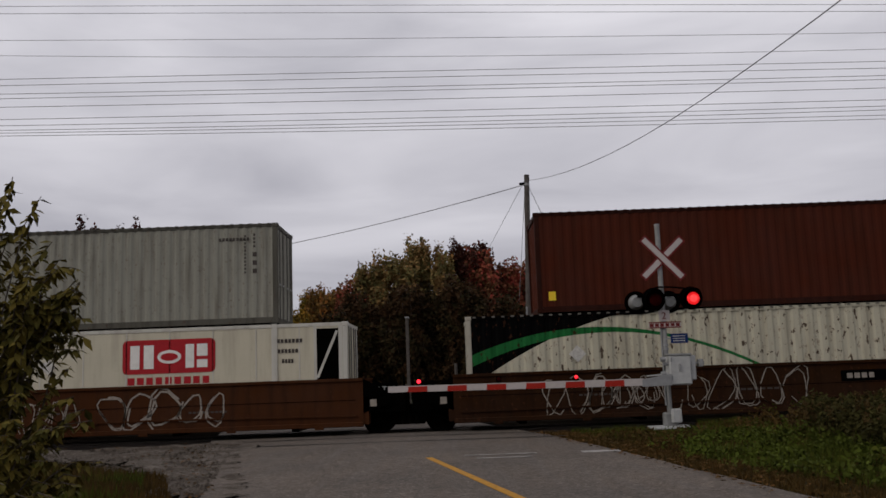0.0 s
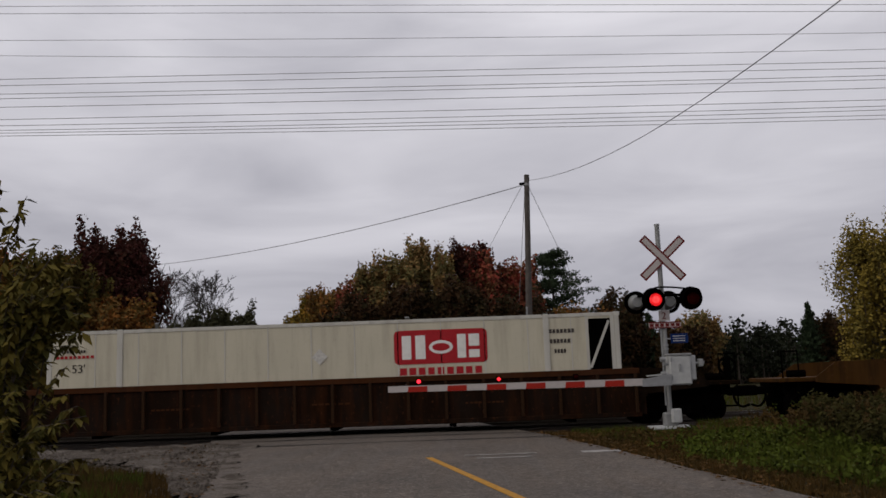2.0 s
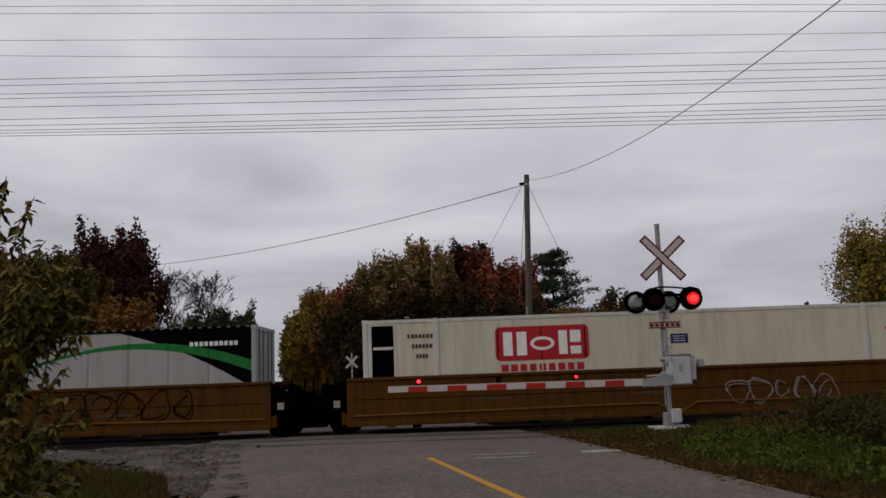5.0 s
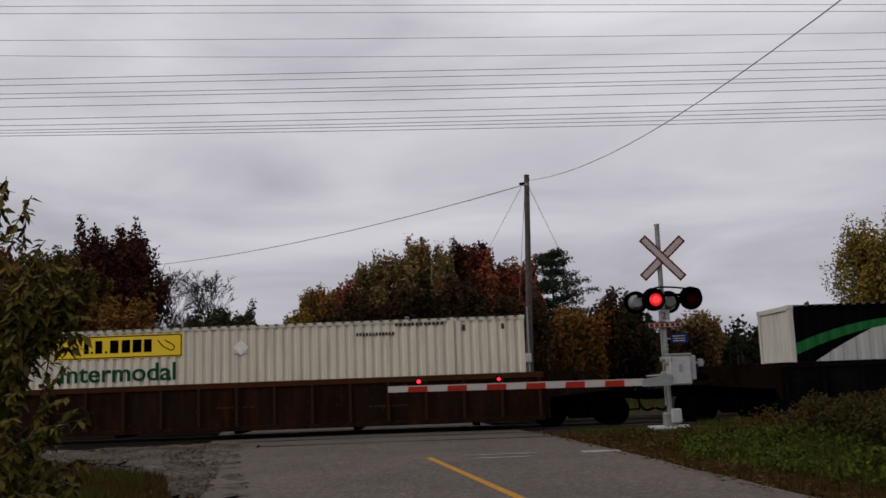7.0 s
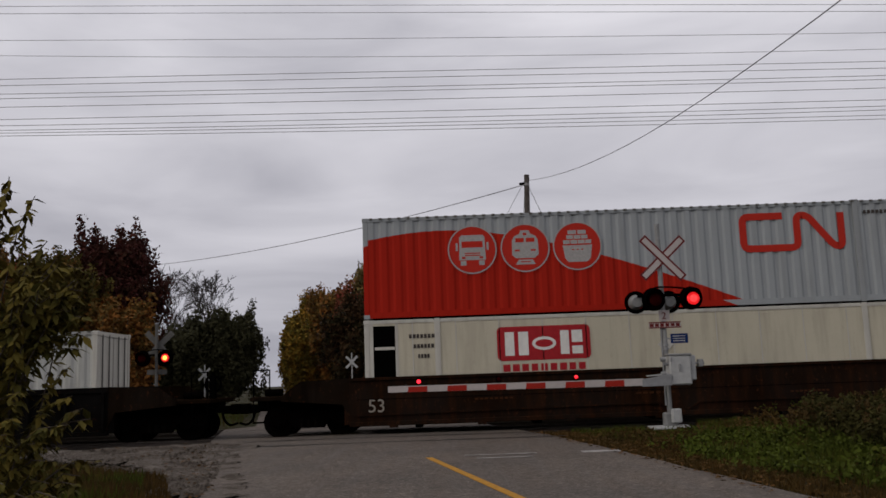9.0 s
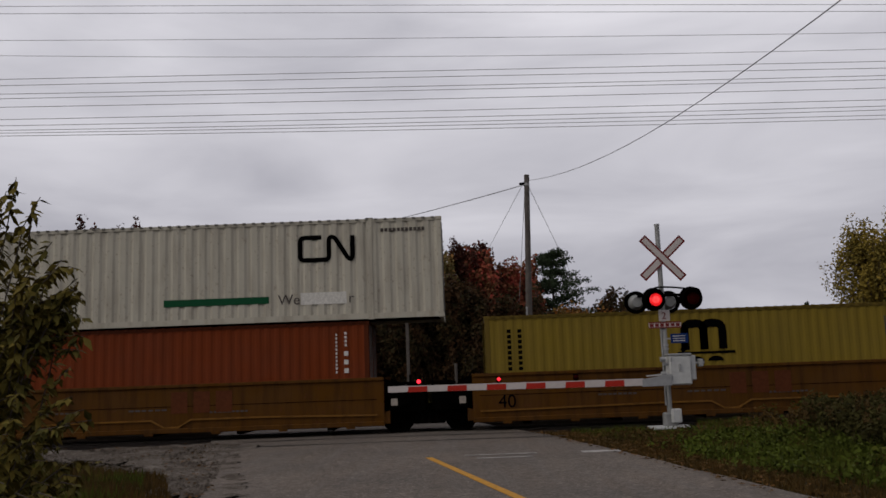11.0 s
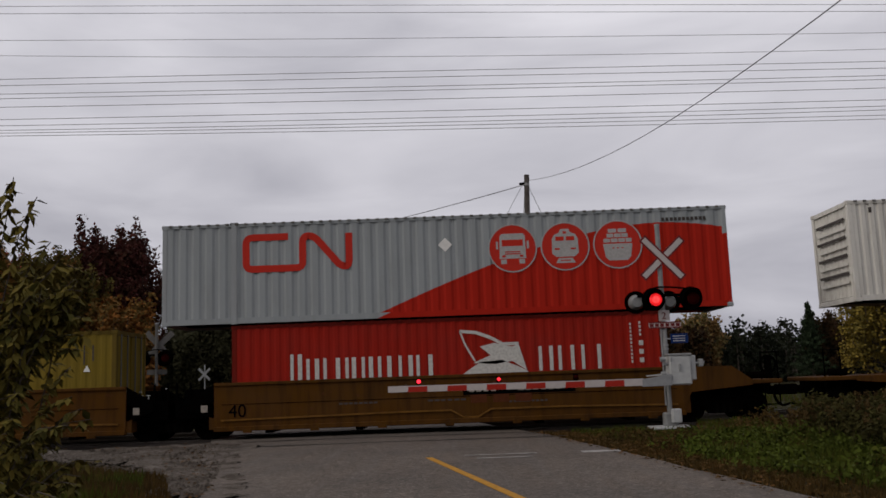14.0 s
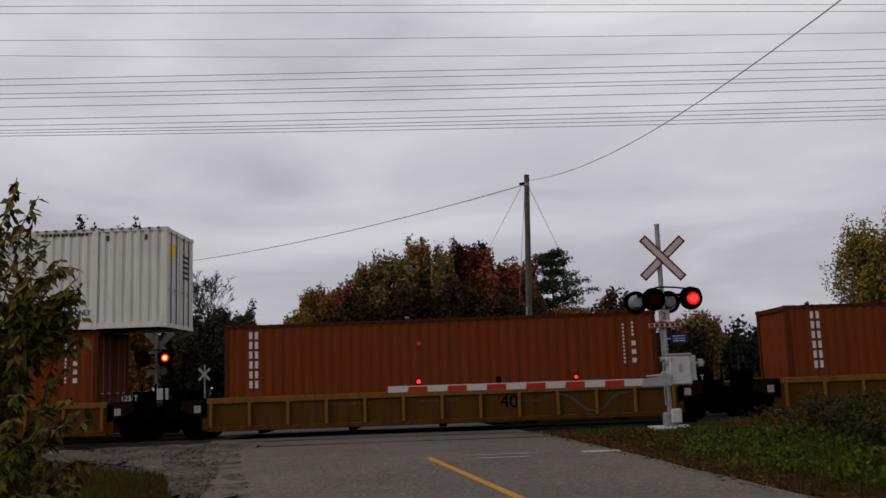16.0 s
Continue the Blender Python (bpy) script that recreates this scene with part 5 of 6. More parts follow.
def lamp_head(sig, x, y, z, face, phase=None, lit=None, key="big"):
    """A round signal lamp: housing, black target rim, hood; face -1 looks to -y."""
    f = face
    bm = bmesh.new()
    rod(bm, (x, y, z), (x, y - f * 0.22, z), 0.20, 0.13, n=24)
    lamp = part("lamp", bm, M["silver"] if f > 0 else M["black"], sig, smooth=False)
    part("target_rim", annulus(x, z, 0.205, 0.295, y + f * 0.02, y - f * 0.02, 32), M["black"], lamp)
    # hood: the upper two thirds of a short tube, longer above
    bm = bmesh.new()
    n = 20
    prev = None
    for i in range(n + 1):
        a = radians(-25 + 230 * i / n)
        reach = 0.16 + 0.22 * max(0.0, math.sin(a))
        now = [bm.verts.new((x + rr * math.cos(a), yy, z + rr * math.sin(a))) for rr, yy in ((0.235, y + f * 0.01), (0.235, y + f * reach), (0.228, y + f * reach), (0.228, y + f * 0.01))]
        if prev:
            for k in range(3):
                bm.faces.new((prev[k], prev[k + 1], now[k + 1], now[k]))
        prev = now
    bmesh.ops.recalc_face_normals(bm, faces=bm.faces[:])
    part("hood", bm, M["black"], lamp)
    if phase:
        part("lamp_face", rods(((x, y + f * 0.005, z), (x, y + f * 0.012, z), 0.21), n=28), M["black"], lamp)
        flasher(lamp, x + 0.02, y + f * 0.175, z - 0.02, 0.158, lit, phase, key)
    return lamp


def blade(sig, cx, y, cz, length, width, angle, face_mat, rim_mat):
    m = pose(cx, y, cz, 0, angle, 0)
    bm = boxes((-length / 2, length / 2, -0.006, 0.006, -width / 2, width / 2))
    bm.transform(m)
    b = part("crossbuck_blade", bm, rim_mat, sig)
    bm = boxes((-length / 2 + 0.045, length / 2 - 0.045, -0.010, -0.0065, -width / 2 + 0.045, width / 2 - 0.045))
    bm.transform(m)
    part("blade_face", bm, face_mat, b)


def crossing_signal(x, y, label, top, near):
    s = thing("crossing_signal", label, "crossing signal", "signals at the crossing")
    part("base_plate", boxes((x - 0.5, x + 0.5, y - 0.4, y + 0.4, 0.02, 0.09), bevel=0.015), M["lightgrey"], s)
    part("foundation", boxes((x - 0.3, x + 0.3, y - 0.3, y + 0.3, -0.5, 0.02)), M["concrete"], s)
    part("mast", rods(((x, y, 0.0), (x, y, top), 0.062), n=14), M["silver"] if near else M["back_grey"], s)
    part("mast_cap", rods(((x, y, top - 0.01), (x, y, top + 0.04), 0.07), n=14), M["galv"], s)
    part("mast_foot", boxes((x - 0.16, x + 0.16, y - 0.17, y + 0.17, 0.03, 0.42), bevel=0.03), M["silver"], s)
    part("junction_box", boxes((x - 0.02, x + 0.22, y - 0.34, y - 0.16, 0.17, 0.52), bevel=0.03), M["lightgrey"], s)
    for k in (-0.36, 0.36):
        part("anchor_bolt", rods(((x + k, y - 0.3, 0.0), (x + k, y - 0.3, 0.09), 0.02), n=6), M["galv"], s)
    cz = top - 0.86
    fy = y - 0.09 if near else y + 0.09
    for a in (45, -45):
        blade(s, x + 0.07, fy - (0.012 if a > 0 else 0), cz, 1.46, 0.225, a + 2, M["white"] if near else M["back_grey"], M["sign_red"] if near else M["back_grey"])
    lz = 3.25 if near else 2.70
    part("cross_arm", rods(((x - 0.62, y, lz + 0.12), (x + 0.75, y, lz + 0.12), 0.035), n=10), M["black"], s)
    part("arm_bracket", band(rounded([(x - 0.35, lz + 0.26), (x - 0.1, lz + 0.33), (x + 0.35, lz + 0.30), (x + 0.6, lz + 0.26)], 0.1), 0.04, y - 0.14, y - 0.10), M["black"], s)
    lit, key = (M["lens_on"], "big") if near else (M["lens_amber"], "far")
    d = 0.47 if near else 0.46
    mx = x + (0.19 if near else 0.0)
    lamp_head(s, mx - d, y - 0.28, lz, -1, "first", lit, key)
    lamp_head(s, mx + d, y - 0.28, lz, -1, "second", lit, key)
    lamp_head(s, x - 0.62, y + 0.25, lz - 0.02, 1)
    lamp_head(s, x + 0.22, y + 0.25, lz - 0.04, 1)
    if near:
        p = part("track_count_sign", boxes((x - 0.13, x + 0.15, y - 0.088, y - 0.07, 2.71, 2.98), bevel=0.006), M["white"], s, "small white number plate")
        words("2", x - 0.065, y - 0.091, 2.76, 0.18, M["sign_red"], p)
        p = part("strip_sign", boxes((x - 0.40, x + 0.42, y - 0.088, y - 0.072, 2.53, 2.69), bevel=0.005), M["white"], s, "narrow white sign with red bars")
        part("border", boxes((x - 0.40, x + 0.42, y - 0.092, y - 0.0885, 2.66, 2.69), (x - 0.40, x + 0.42, y - 0.092, y - 0.0885, 2.53, 2.56)), M["sign_red"], p)
        bars(p, M["sign_red"], x - 0.39, x + 0.41, 2.57, 0.08, y - 0.092, 6, "marking")
        p = part("notice", boxes((x + 0.13, x + 0.57, y - 0.088, y - 0.075, 2.14, 2.38), bevel=0.005), M["blue"], s, "small blue notice")
        for k in range(3):
            bars(p, I_GREYW, x + 0.18, x + 0.5, 2.19 + 0.06 * k, 0.02, y - 0.092, 7 + k, "marking")
        part("notice_bracket", boxes((x, x + 0.16, y - 0.07, y - 0.06, 2.24, 2.28)), M["galv"], s)
        for k in (1.98, 2.08):
            part("clamp", rods(((x, y, k), (x, y, k + 0.05), 0.085), n=12), M["galv"], s)
        part("cable_conduit", rods(((x - 0.09, y - 0.03, 0.6), (x - 0.09, y - 0.03, 2.6), 0.022), n=8), M["galv"], s)
    else:
        part("control_box", boxes((x - 0.02, x + 0.46, y - 0.35, y + 0.1, 1.0, 1.5), bevel=0.03), M["lightgrey"], s, "pale grey control box")
        part("gate_motor", boxes((x - 0.62, x - 0.10, y - 0.35, y + 0.1, 1.02, 1.42), bevel=0.03), M["lightgrey"], s, "pale grey gate motor case")
        part("post_foot", boxes((x - 0.2, x + 0.2, y - 0.2, y + 0.2, 0.0, 0.5), bevel=0.03), M["lightgrey"], s)
        part("strip_sign", boxes((x - 0.40, x + 0.40, y + 0.07, y + 0.085, 2.05, 2.25)), M["back_grey"], s)
    return s


crossing_signal(5.39, 23.0, "railway crossbuck mast with twin red flashers beside the lowered gate", 5.18, True)
crossing_signal(-11.73, 35.7, "crossing signal seen from behind beyond the far track", 4.05, False)


def crossing_gate():
    g = thing("crossing_gate", "lowered red and white striped crossing gate with silver mechanism", "crossing gate")
    y = 22.62
    part("mechanism_case", boxes((5.32, 5.86, y - 0.22, y + 0.2, 1.10, 1.84), bevel=0.035), M["lightgrey"], g, "pale grey steel gate mechanism box")
    part("case_lid", boxes((5.30, 5.88, y - 0.24, y + 0.22, 1.82, 1.87), bevel=0.012), M["silver"], g)
    part("case_side", boxes((5.86, 5.99, y - 0.14, y + 0.14, 1.22, 1.82), bevel=0.02), M["lightgrey"], g)
    part("latch", boxes((5.55, 5.60, y - 0.25, y - 0.22, 1.45, 1.62), bevel=0.005), M["galv"], g)
    for z in (1.28, 1.72):
        part("hinge", rods(((5.36, y - 0.235, z - 0.05), (5.36, y - 0.235, z + 0.05), 0.018), n=8), M["galv"], g)
    for z in (1.34, 1.62):
        part("mast_clamp", rods(((5.39, 22.9, z), (5.39, 22.9, z + 0.08), 0.11), n=12), M["galv"], g)
    part("shaft", rods(((5.2, y - 0.1, 1.62), (6.2, y - 0.1, 1.62), 0.035), n=10), M["galv"], g)
    part("counterweight", boxes((6.05, 6.17, y - 0.2, y + 0.0, 1.53, 1.72), bevel=0.02), M["silver"], g)
    for z in (1.38, 1.74):
        part("knob", rods(((5.12, y - 0.15, z), (5.24, y - 0.15, z), 0.06), n=12), M["silver"], g)
    part("arm_fork", plate([(4.62, 1.27), (5.34, 1.38), (5.34, 1.10), (4.62, 1.09)], y - 0.26, y - 0.22), M["galv"], g)
    part("arm_fork", plate([(4.75, 1.36), (5.30, 1.40), (5.30, 1.36), (4.75, 1.33)], y - 0.20, y - 0.16), M["lightgrey"], g)
    # the arm, in painted lengths
    x1, n = 4.66, 13
    step = (x1 + 1.63) / n
    for i in range(n):
        a = -1.63 + i * step
        z = 1.245 - 0.007 * (a + 1.63)
        red = i % 2 == 1
        w = 0.088 - 0.012 * (1 - i / n)
        seg = part("arm_length", boxes((a, a + step, y - 0.255, y - 0.225, z - w, z + w)), M["white"], g)
        if red:
            part("red_stripe", plate([(a, z - w * 0.98), (a + step, z - w * 0.98), (a + step, z + w * 0.72), (a + 0.02, z + w * 0.72)], y - 0.262, y - 0.2555), M["arm_red"], seg, "red reflective stripe")
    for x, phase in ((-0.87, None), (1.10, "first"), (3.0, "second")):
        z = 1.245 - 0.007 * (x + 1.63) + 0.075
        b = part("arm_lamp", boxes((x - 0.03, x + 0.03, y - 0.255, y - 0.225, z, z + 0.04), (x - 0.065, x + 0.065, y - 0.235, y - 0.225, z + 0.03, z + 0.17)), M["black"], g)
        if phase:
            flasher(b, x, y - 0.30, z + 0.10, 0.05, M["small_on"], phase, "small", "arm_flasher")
        else:
            part("lamp_lens", rods(((x, y - 0.24, z + 0.10), (x, y - 0.28, z + 0.10), 0.05), n=16), M["small_on"], b)
    return g


crossing_gate()


def far_crossbuck(x, y, label, z):
    s = thing("crossbuck_sign", label, "crossbuck sign", "far crossbuck signs")
    part("post", rods(((x, y, -0.1), (x, y, z + 0.45), 0.03), n=8), M["lightgrey"], s)
    for a in (45, -45):
        blade(s, x, y - 0.07 - (0.012 if a > 0 else 0), z, 0.78, 0.11, a, M["lightgrey"], M["lightgrey"])


far_crossbuck(-4.93, 44.0, "white crossbuck on a thin post far down the road", 2.45)
far_crossbuck(-12.1, 44.0, "white crossbuck on a thin post across the far road", 2.12)


# ---- poles and cables ----
def cable(name, pts, r, material, label):
    c = bpy.data.curves.new(name, "CURVE")
    c.dimensions, c.bevel_depth, c.bevel_resolution = "3D", r, 1
    sp = c.splines.new("POLY")
    sp.points.add(len(pts) - 1)
    for q, p in zip(sp.points, pts):
        q.co = (*p, 1)
    c.materials.append(material)
    return tagged(new(name, c), label, "cable")


def build_lines():
    p = thing("utility_pole", "grey weathered wooden utility pole behind the tracks", "utility pole")
    part("shaft", rod(bmesh.new(), (2.97, 36, -0.3), (3.28, 36, 9.6), 0.15, 0.105, 12), M["wood_pole"], p)
    part("insulator", rods(((2.96, 35.95, 9.22), (3.2, 35.95, 9.25), 0.05), n=8), M["black"], p)
    part("cap_strap", rods(((3.25, 36, 9.15), (3.26, 36, 9.25), 0.125), n=12), M["galv"], p)
    part("pole_box", boxes((2.86, 3.1, 35.78, 35.9, 2.0, 2.35), bevel=0.02), M["lightgrey"], p)
    part("wire_guard", boxes((2.98, 3.04, 35.83, 35.87, 0.0, 4.2)), M["galv"], p)
    q = thing("signal_post", "pale square post standing behind the tracks", "post")
    part("shaft", boxes((-2.06, -1.92, 39.93, 40.07, -0.1, 4.24), bevel=0.01), M["wood_pole"], q)
    part("cap", boxes((-2.08, -1.90, 39.91, 40.09, 4.2, 4.27)), M["galv"], q)
    for x, y, h in ((0.1, 38.0, 2.1), (2.2, 38.5, 2.2)):
        q = thing("fence_post", "short weathered wooden post in the grass", "post", "posts beyond the tracks")
        part("shaft", rod(bmesh.new(), (x, y, -0.2), (x, y, h), 0.07, 0.06, 8), M["wood_pole"], q)
    cable("service_cable", [(3.3 + 0.12 * (36 - y), y, 0.00358 * y * y - 0.0688 * y + 7.1618 + 0.04 - 0.12 * math.sin(math.pi * max(0.0, min(1.0, (36 - y) / 24.0)))) for y in [36 - 1.6 * i for i in range(26)]], 0.010, M["wire"], "slack black service cable sweeping overhead to the pole")
    pts = []
    for i in range(25):
        t = i / 24 * 1.25
        pts.append((3.15 - 23.55 * t, 36 + 24 * t, 1.903 * t * t - 1.310 * t + 9.19))
    cable("service_cable", pts, 0.017, M["wire"], "black service cable running from the pole towards the trees")
    for a, b in (((3.1, 36, 9.2), (1.9, 62, 8.9)), ((3.3, 36, 9.2), (7.85, 58, 7.9)), ((3.2, 36, 9.2), (2.78, 36.6, 4.5))):
        cable("guy_wire", [Vector(a).lerp(Vector(b), i / 4) for i in range(5)], 0.011, M["wire"], "thin guy wire stayed from the pole top")
    # power lines, high above and parallel with the track
    rows = ((20.48, 19.66, 18.79), (20.10, 19.28, 18.44), (18.72, 17.97, 17.35), (17.94, 17.03, 16.52), (16.73, 16.31, 15.90), (16.41, 16.00, 15.56), (15.98, 15.54, 15.19),
            (15.75, 15.34, 14.99), (15.32, 14.89, 14.57), (14.70, 14.30, 13.98), (14.39, 13.96, 13.67), (14.16, 13.73, 13.48), (14.02, 13.56, 13.22), (13.88, 13.37, 13.03))
    for i, (l, m, r) in enumerate(rows):
        a, b = (l + r) / 2 - m, (r - l) / 2
        pts = []
        for k in range(41):
            s = -2.2 + 4.4 * k / 40
            pts.append((21.6 * s, 42, m + b * s + a * s * s))
        o = cable("power_line", pts, 0.016 if i > 3 else 0.013, M["wire_far"], "high grey power line parallel with the railway")
        tagged(o, group="power lines")


build_lines()


# ---- trees and weeds ----
def leaf_quads(centres, size, rnd, n_each, spread, droop=0.0, aspect=1.6):
    """Small leaf quads scattered round the centres; returns verts and faces."""
    c = np.repeat(np.array(centres), n_each, axis=0)
    g = np.random.RandomState(rnd)
    off = np.clip(g.normal(0, 1, c.shape), -1.7, 1.7) * spread
    c = c + off
    c[:, 2] -= droop * np.linalg.norm(off[:, :2], axis=1)
    d = g.normal(0, 1, c.shape)
    d /= np.linalg.norm(d, axis=1)[:, None] + 1e-9
    e = np.cross(d, g.normal(0, 1, c.shape))
    e /= np.linalg.norm(e, axis=1)[:, None] + 1e-9
    s = size * g.uniform(0.6, 1.25, (len(c), 1))
    a, b = d * s * aspect / 2, e * s / 2
    v = np.stack([c - a, c + b * 0.9 - a * 0.1, c + a, c - b * 0.9 - a * 0.1], 1).reshape(-1, 3)
    f = np.arange(len(c) * 4).reshape(-1, 4)
    return v, f


def leaf_mesh(name, v, f, material, parent, label=""):
    me = bpy.data.meshes.new(name)
    me.from_pydata(v.tolist(), [], f.tolist())
    me.materials.append(material)
    ob = new(name, me)
    ob.parent = parent
    if label:
        ob["label"] = label
    return ob


def limb_mesh(name, segs, material, parent, n=5):
    """Tapered limbs: (a, b, r0, r1) rows, joined in one mesh."""
    verts, faces = [], []
    for a, b, r0, r1 in segs:
        a, b = Vector(a), Vector(b)
        q = (b - a).to_track_quat("Z", "Y")
        k = len(verts)
        for p, r in ((a, r0), (b, r1)):
            for i in range(n):
                verts.append(p + q @ Vector((r * math.cos(6.28319 * i / n), r * math.sin(6.28319 * i / n), 0)))
        for i in range(n):
            j = (i + 1) % n
            faces.append((k + i, k + j, k + n + j, k + n + i))
    return raw(name, [tuple(v) for v in verts], faces, material, parent)


def branches(base, height, radius, rnd, count, start=0.25, up=0.5, depth=2, r0=0.16, gnarl=0.12):
    """A trunk with forking limbs inside an egg-shaped crown; returns segments and the twig ends."""
    segs, ends = [], []
    trunk, p = [], Vector(base)
    n = 7
    for i in range(n + 1):
        t = i / n
        trunk.append(Vector(base) + Vector((rnd.uniform(-1, 1) * gnarl * t * 2, rnd.uniform(-1, 1) * gnarl * t * 2, height * 0.88 * t)))
    for i in range(n):
        segs.append((trunk[i], trunk[i + 1], r0 * (1 - 0.85 * i / n), r0 * (1 - 0.85 * (i + 1) / n)))
    ends.append(trunk[-1])

    def grow(a, d, length, r, lvl):
        b = a + d * length
        segs.append((a, b, r, r * 0.55))
        if lvl == 0:
            ends.append(b)
            ends.append(a.lerp(b, 0.5))
            return
        ends.append(b)
        for _ in range(3):
            nd = (d + Vector((rnd.gauss(0, 0.5), rnd.gauss(0, 0.5), rnd.gauss(0.15, 0.35)))).normalized()
            grow(a.lerp(b, rnd.uniform(0.45, 1.0)), nd, length * rnd.uniform(0.5, 0.75), r * 0.5, lvl - 1)

    for i in range(count):
        t = start + (0.97 - start) * (i + rnd.random()) / count
        k = min(n - 1, int(t * n))
        a = trunk[k].lerp(trunk[k + 1], t * n - k)
        ang = i * 2.4 + rnd.uniform(-0.5, 0.5)
        egg = math.sqrt(max(0.05, 1 - ((t - 0.52) / 0.58) ** 2))
        d = Vector((math.cos(ang), math.sin(ang), up + 0.5 * t)).normalized()
        grow(a, d, radius * egg * rnd.uniform(0.5, 0.72), r0 * 0.42 * (1 - 0.6 * t), depth - 1)
    return segs, ends


L_DARKRED = leafy("dark_red_leaves", ((0.0172, 0.0086, 0.0072), (0.0575, 0.0172, 0.0144), (0.0345, 0.0172, 0.0101), (0.1222, 0.0259, 0.0201)))
L_RED = leafy("red_brown_leaves", ((0.0672, 0.0269, 0.0168), (0.2016, 0.0437, 0.0302), (0.0924, 0.0571, 0.0235), (0.3192, 0.0538, 0.0403), (0.1680, 0.0941, 0.0370)))
L_BROWN = leafy("brown_green_leaves", ((0.0578, 0.0516, 0.0206), (0.2166, 0.1196, 0.0454), (0.1032, 0.0990, 0.0372), (0.3093, 0.1547, 0.0537)))
# Brown leaves darkened to hold the grove's lower shade; also used for dark bushes
L_DUSK = leafy("shaded_dark_leaves", ((0.018, 0.014, 0.006), (0.045, 0.022, 0.010), (0.018, 0.017, 0.007), (0.060, 0.030, 0.012)))
L_ORANGE = leafy("orange_leaves", ((0.0480, 0.0360, 0.0120), (0.2040, 0.0792, 0.0192), (0.0720, 0.0540, 0.0168), (0.3000, 0.1176, 0.0240)))
L_OLIVE = leafy("rusty_olive_leaves", ((0.0297, 0.0297, 0.0095), (0.1013, 0.0702, 0.0189), (0.0540, 0.0513, 0.0135), (0.1755, 0.0783, 0.0203)))
L_GOLD = leafy("gold_green_leaves", ((0.0690, 0.0575, 0.0138), (0.2760, 0.1437, 0.0207), (0.1035, 0.0862, 0.0184), (0.3450, 0.1898, 0.0276)))
L_GREEN = leafy("grey_green_leaves", ((0.0198, 0.0207, 0.0108), (0.0495, 0.0468, 0.0234), (0.0270, 0.0270, 0.0135), (0.0630, 0.0558, 0.0270)))
L_PINE = leafy("pine_needles", ((0.012, 0.020, 0.011), (0.030, 0.042, 0.021), (0.018, 0.028, 0.014), (0.045, 0.058, 0.028)))
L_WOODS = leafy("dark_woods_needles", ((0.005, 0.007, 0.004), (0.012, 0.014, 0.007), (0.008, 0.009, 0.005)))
L_YELLOW = leafy("yellow_olive_leaves", ((0.0607, 0.0510, 0.0145), (0.2430, 0.1700, 0.0316), (0.1033, 0.0827, 0.0208), (0.3281, 0.2186, 0.0413)))
L_SHRUB = leafy("shrub_leaves", ((0.0238, 0.0238, 0.0065), (0.1080, 0.0799, 0.0162), (0.0454, 0.0432, 0.0108), (0.1350, 0.0756, 0.0151)))


def broad_tree(x, y, h, r, mat, seed, label, leaves=18, size=0.15, group="trees beyond the tracks", start=0.18, count=26, spread=0.20):
    rnd = random.Random(seed)
    h = h - 0.85 if h > 6.5 else h - 0.5
    t = thing("tree", label, "tree", group)
    segs, ends = branches((x, y, -0.1), h, r, rnd, count, start, 0.55, 3, 0.09 + 0.012 * h)
    # upright shoots give the outline its points
    for e in list(ends):
        if rnd.random() < 0.36:
            tip = e + Vector((rnd.gauss(0, 0.14), rnd.gauss(0, 0.14), rnd.uniform(0.45, 1.35)))
            segs.append((e, tip, 0.012, 0.006))
            ends += [e.lerp(tip, 0.35), e.lerp(tip, 0.7), tip]
    pts = np.array([tuple(e) for e in ends])
    limb_mesh("trunk", segs, M["bark"], t)
    v, f = leaf_quads(pts, size, seed, leaves, np.array([spread * 0.72, spread * 0.72, spread * 1.1]))
    leaf_mesh("crown", v, f, mat, t)
    return t


def bare_tree(x, y, h, r, seed, label):
    rnd = random.Random(seed)
    t = thing("tree", label, "tree", "trees beyond the tracks")
    segs, ends = branches((x, y, -0.1), h, r, rnd, 22, 0.15, 1.9, 5, 0.13)
    limb_mesh("trunk", segs[:7], M["bark_bare"], t)
    limb_mesh("crown", [(a, b, max(r0, 0.017), max(r1, 0.011)) for a, b, r0, r1 in segs[7:]], M["bark_bare"], t, 3)
    return t


def conifer(x, y, h, r, seed, label, layered=True):
    rnd = random.Random(seed)
    t = thing("tree", label, "conifer", "trees beyond the tracks")
    segs, pts = [((x, y, -0.1), (x, y, h), 0.10 + 0.01 * h, 0.02)], []
    z = h * 0.12
    while z < h * 0.99:
        k = 1 - z / h
        turn = rnd.uniform(0, 6.283)
        for i in range(6 if layered else 6):
            a = turn + i * 1.047 + rnd.uniform(-0.35, 0.35)
            l = r * (k ** (0.75 if layered else 0.95)) * rnd.uniform(0.40 if layered else 0.3, 1.15) + (0.08 if layered else 0.03)
            dz = l * rnd.uniform(-0.10, 0.36)
            segs.append(((x, y, z), (x + l * math.cos(a), y + l * math.sin(a), z + dz), 0.03, 0.01))
            if not layered and rnd.random() > 6.0 * k:
                continue
            for q in (0.2, 0.35, 0.5, 0.65, 0.8, 0.9, 1.0):
                pts.append((x + l * q * math.cos(a), y + l * q * math.sin(a), z + dz * q))
        z += rnd.uniform(0.34, 0.80) if layered else rnd.uniform(0.18, 0.32)
    limb_mesh("trunk", segs, M["bark"], t, 4)
    v, f = leaf_quads(np.array(pts), 0.085, seed, 26 if layered else 14, np.array([0.24, 0.24, 0.11]) if layered else np.array([0.07, 0.07, 0.06]), aspect=3.2)
    leaf_mesh("crown", v, f, L_PINE, t)
    return t


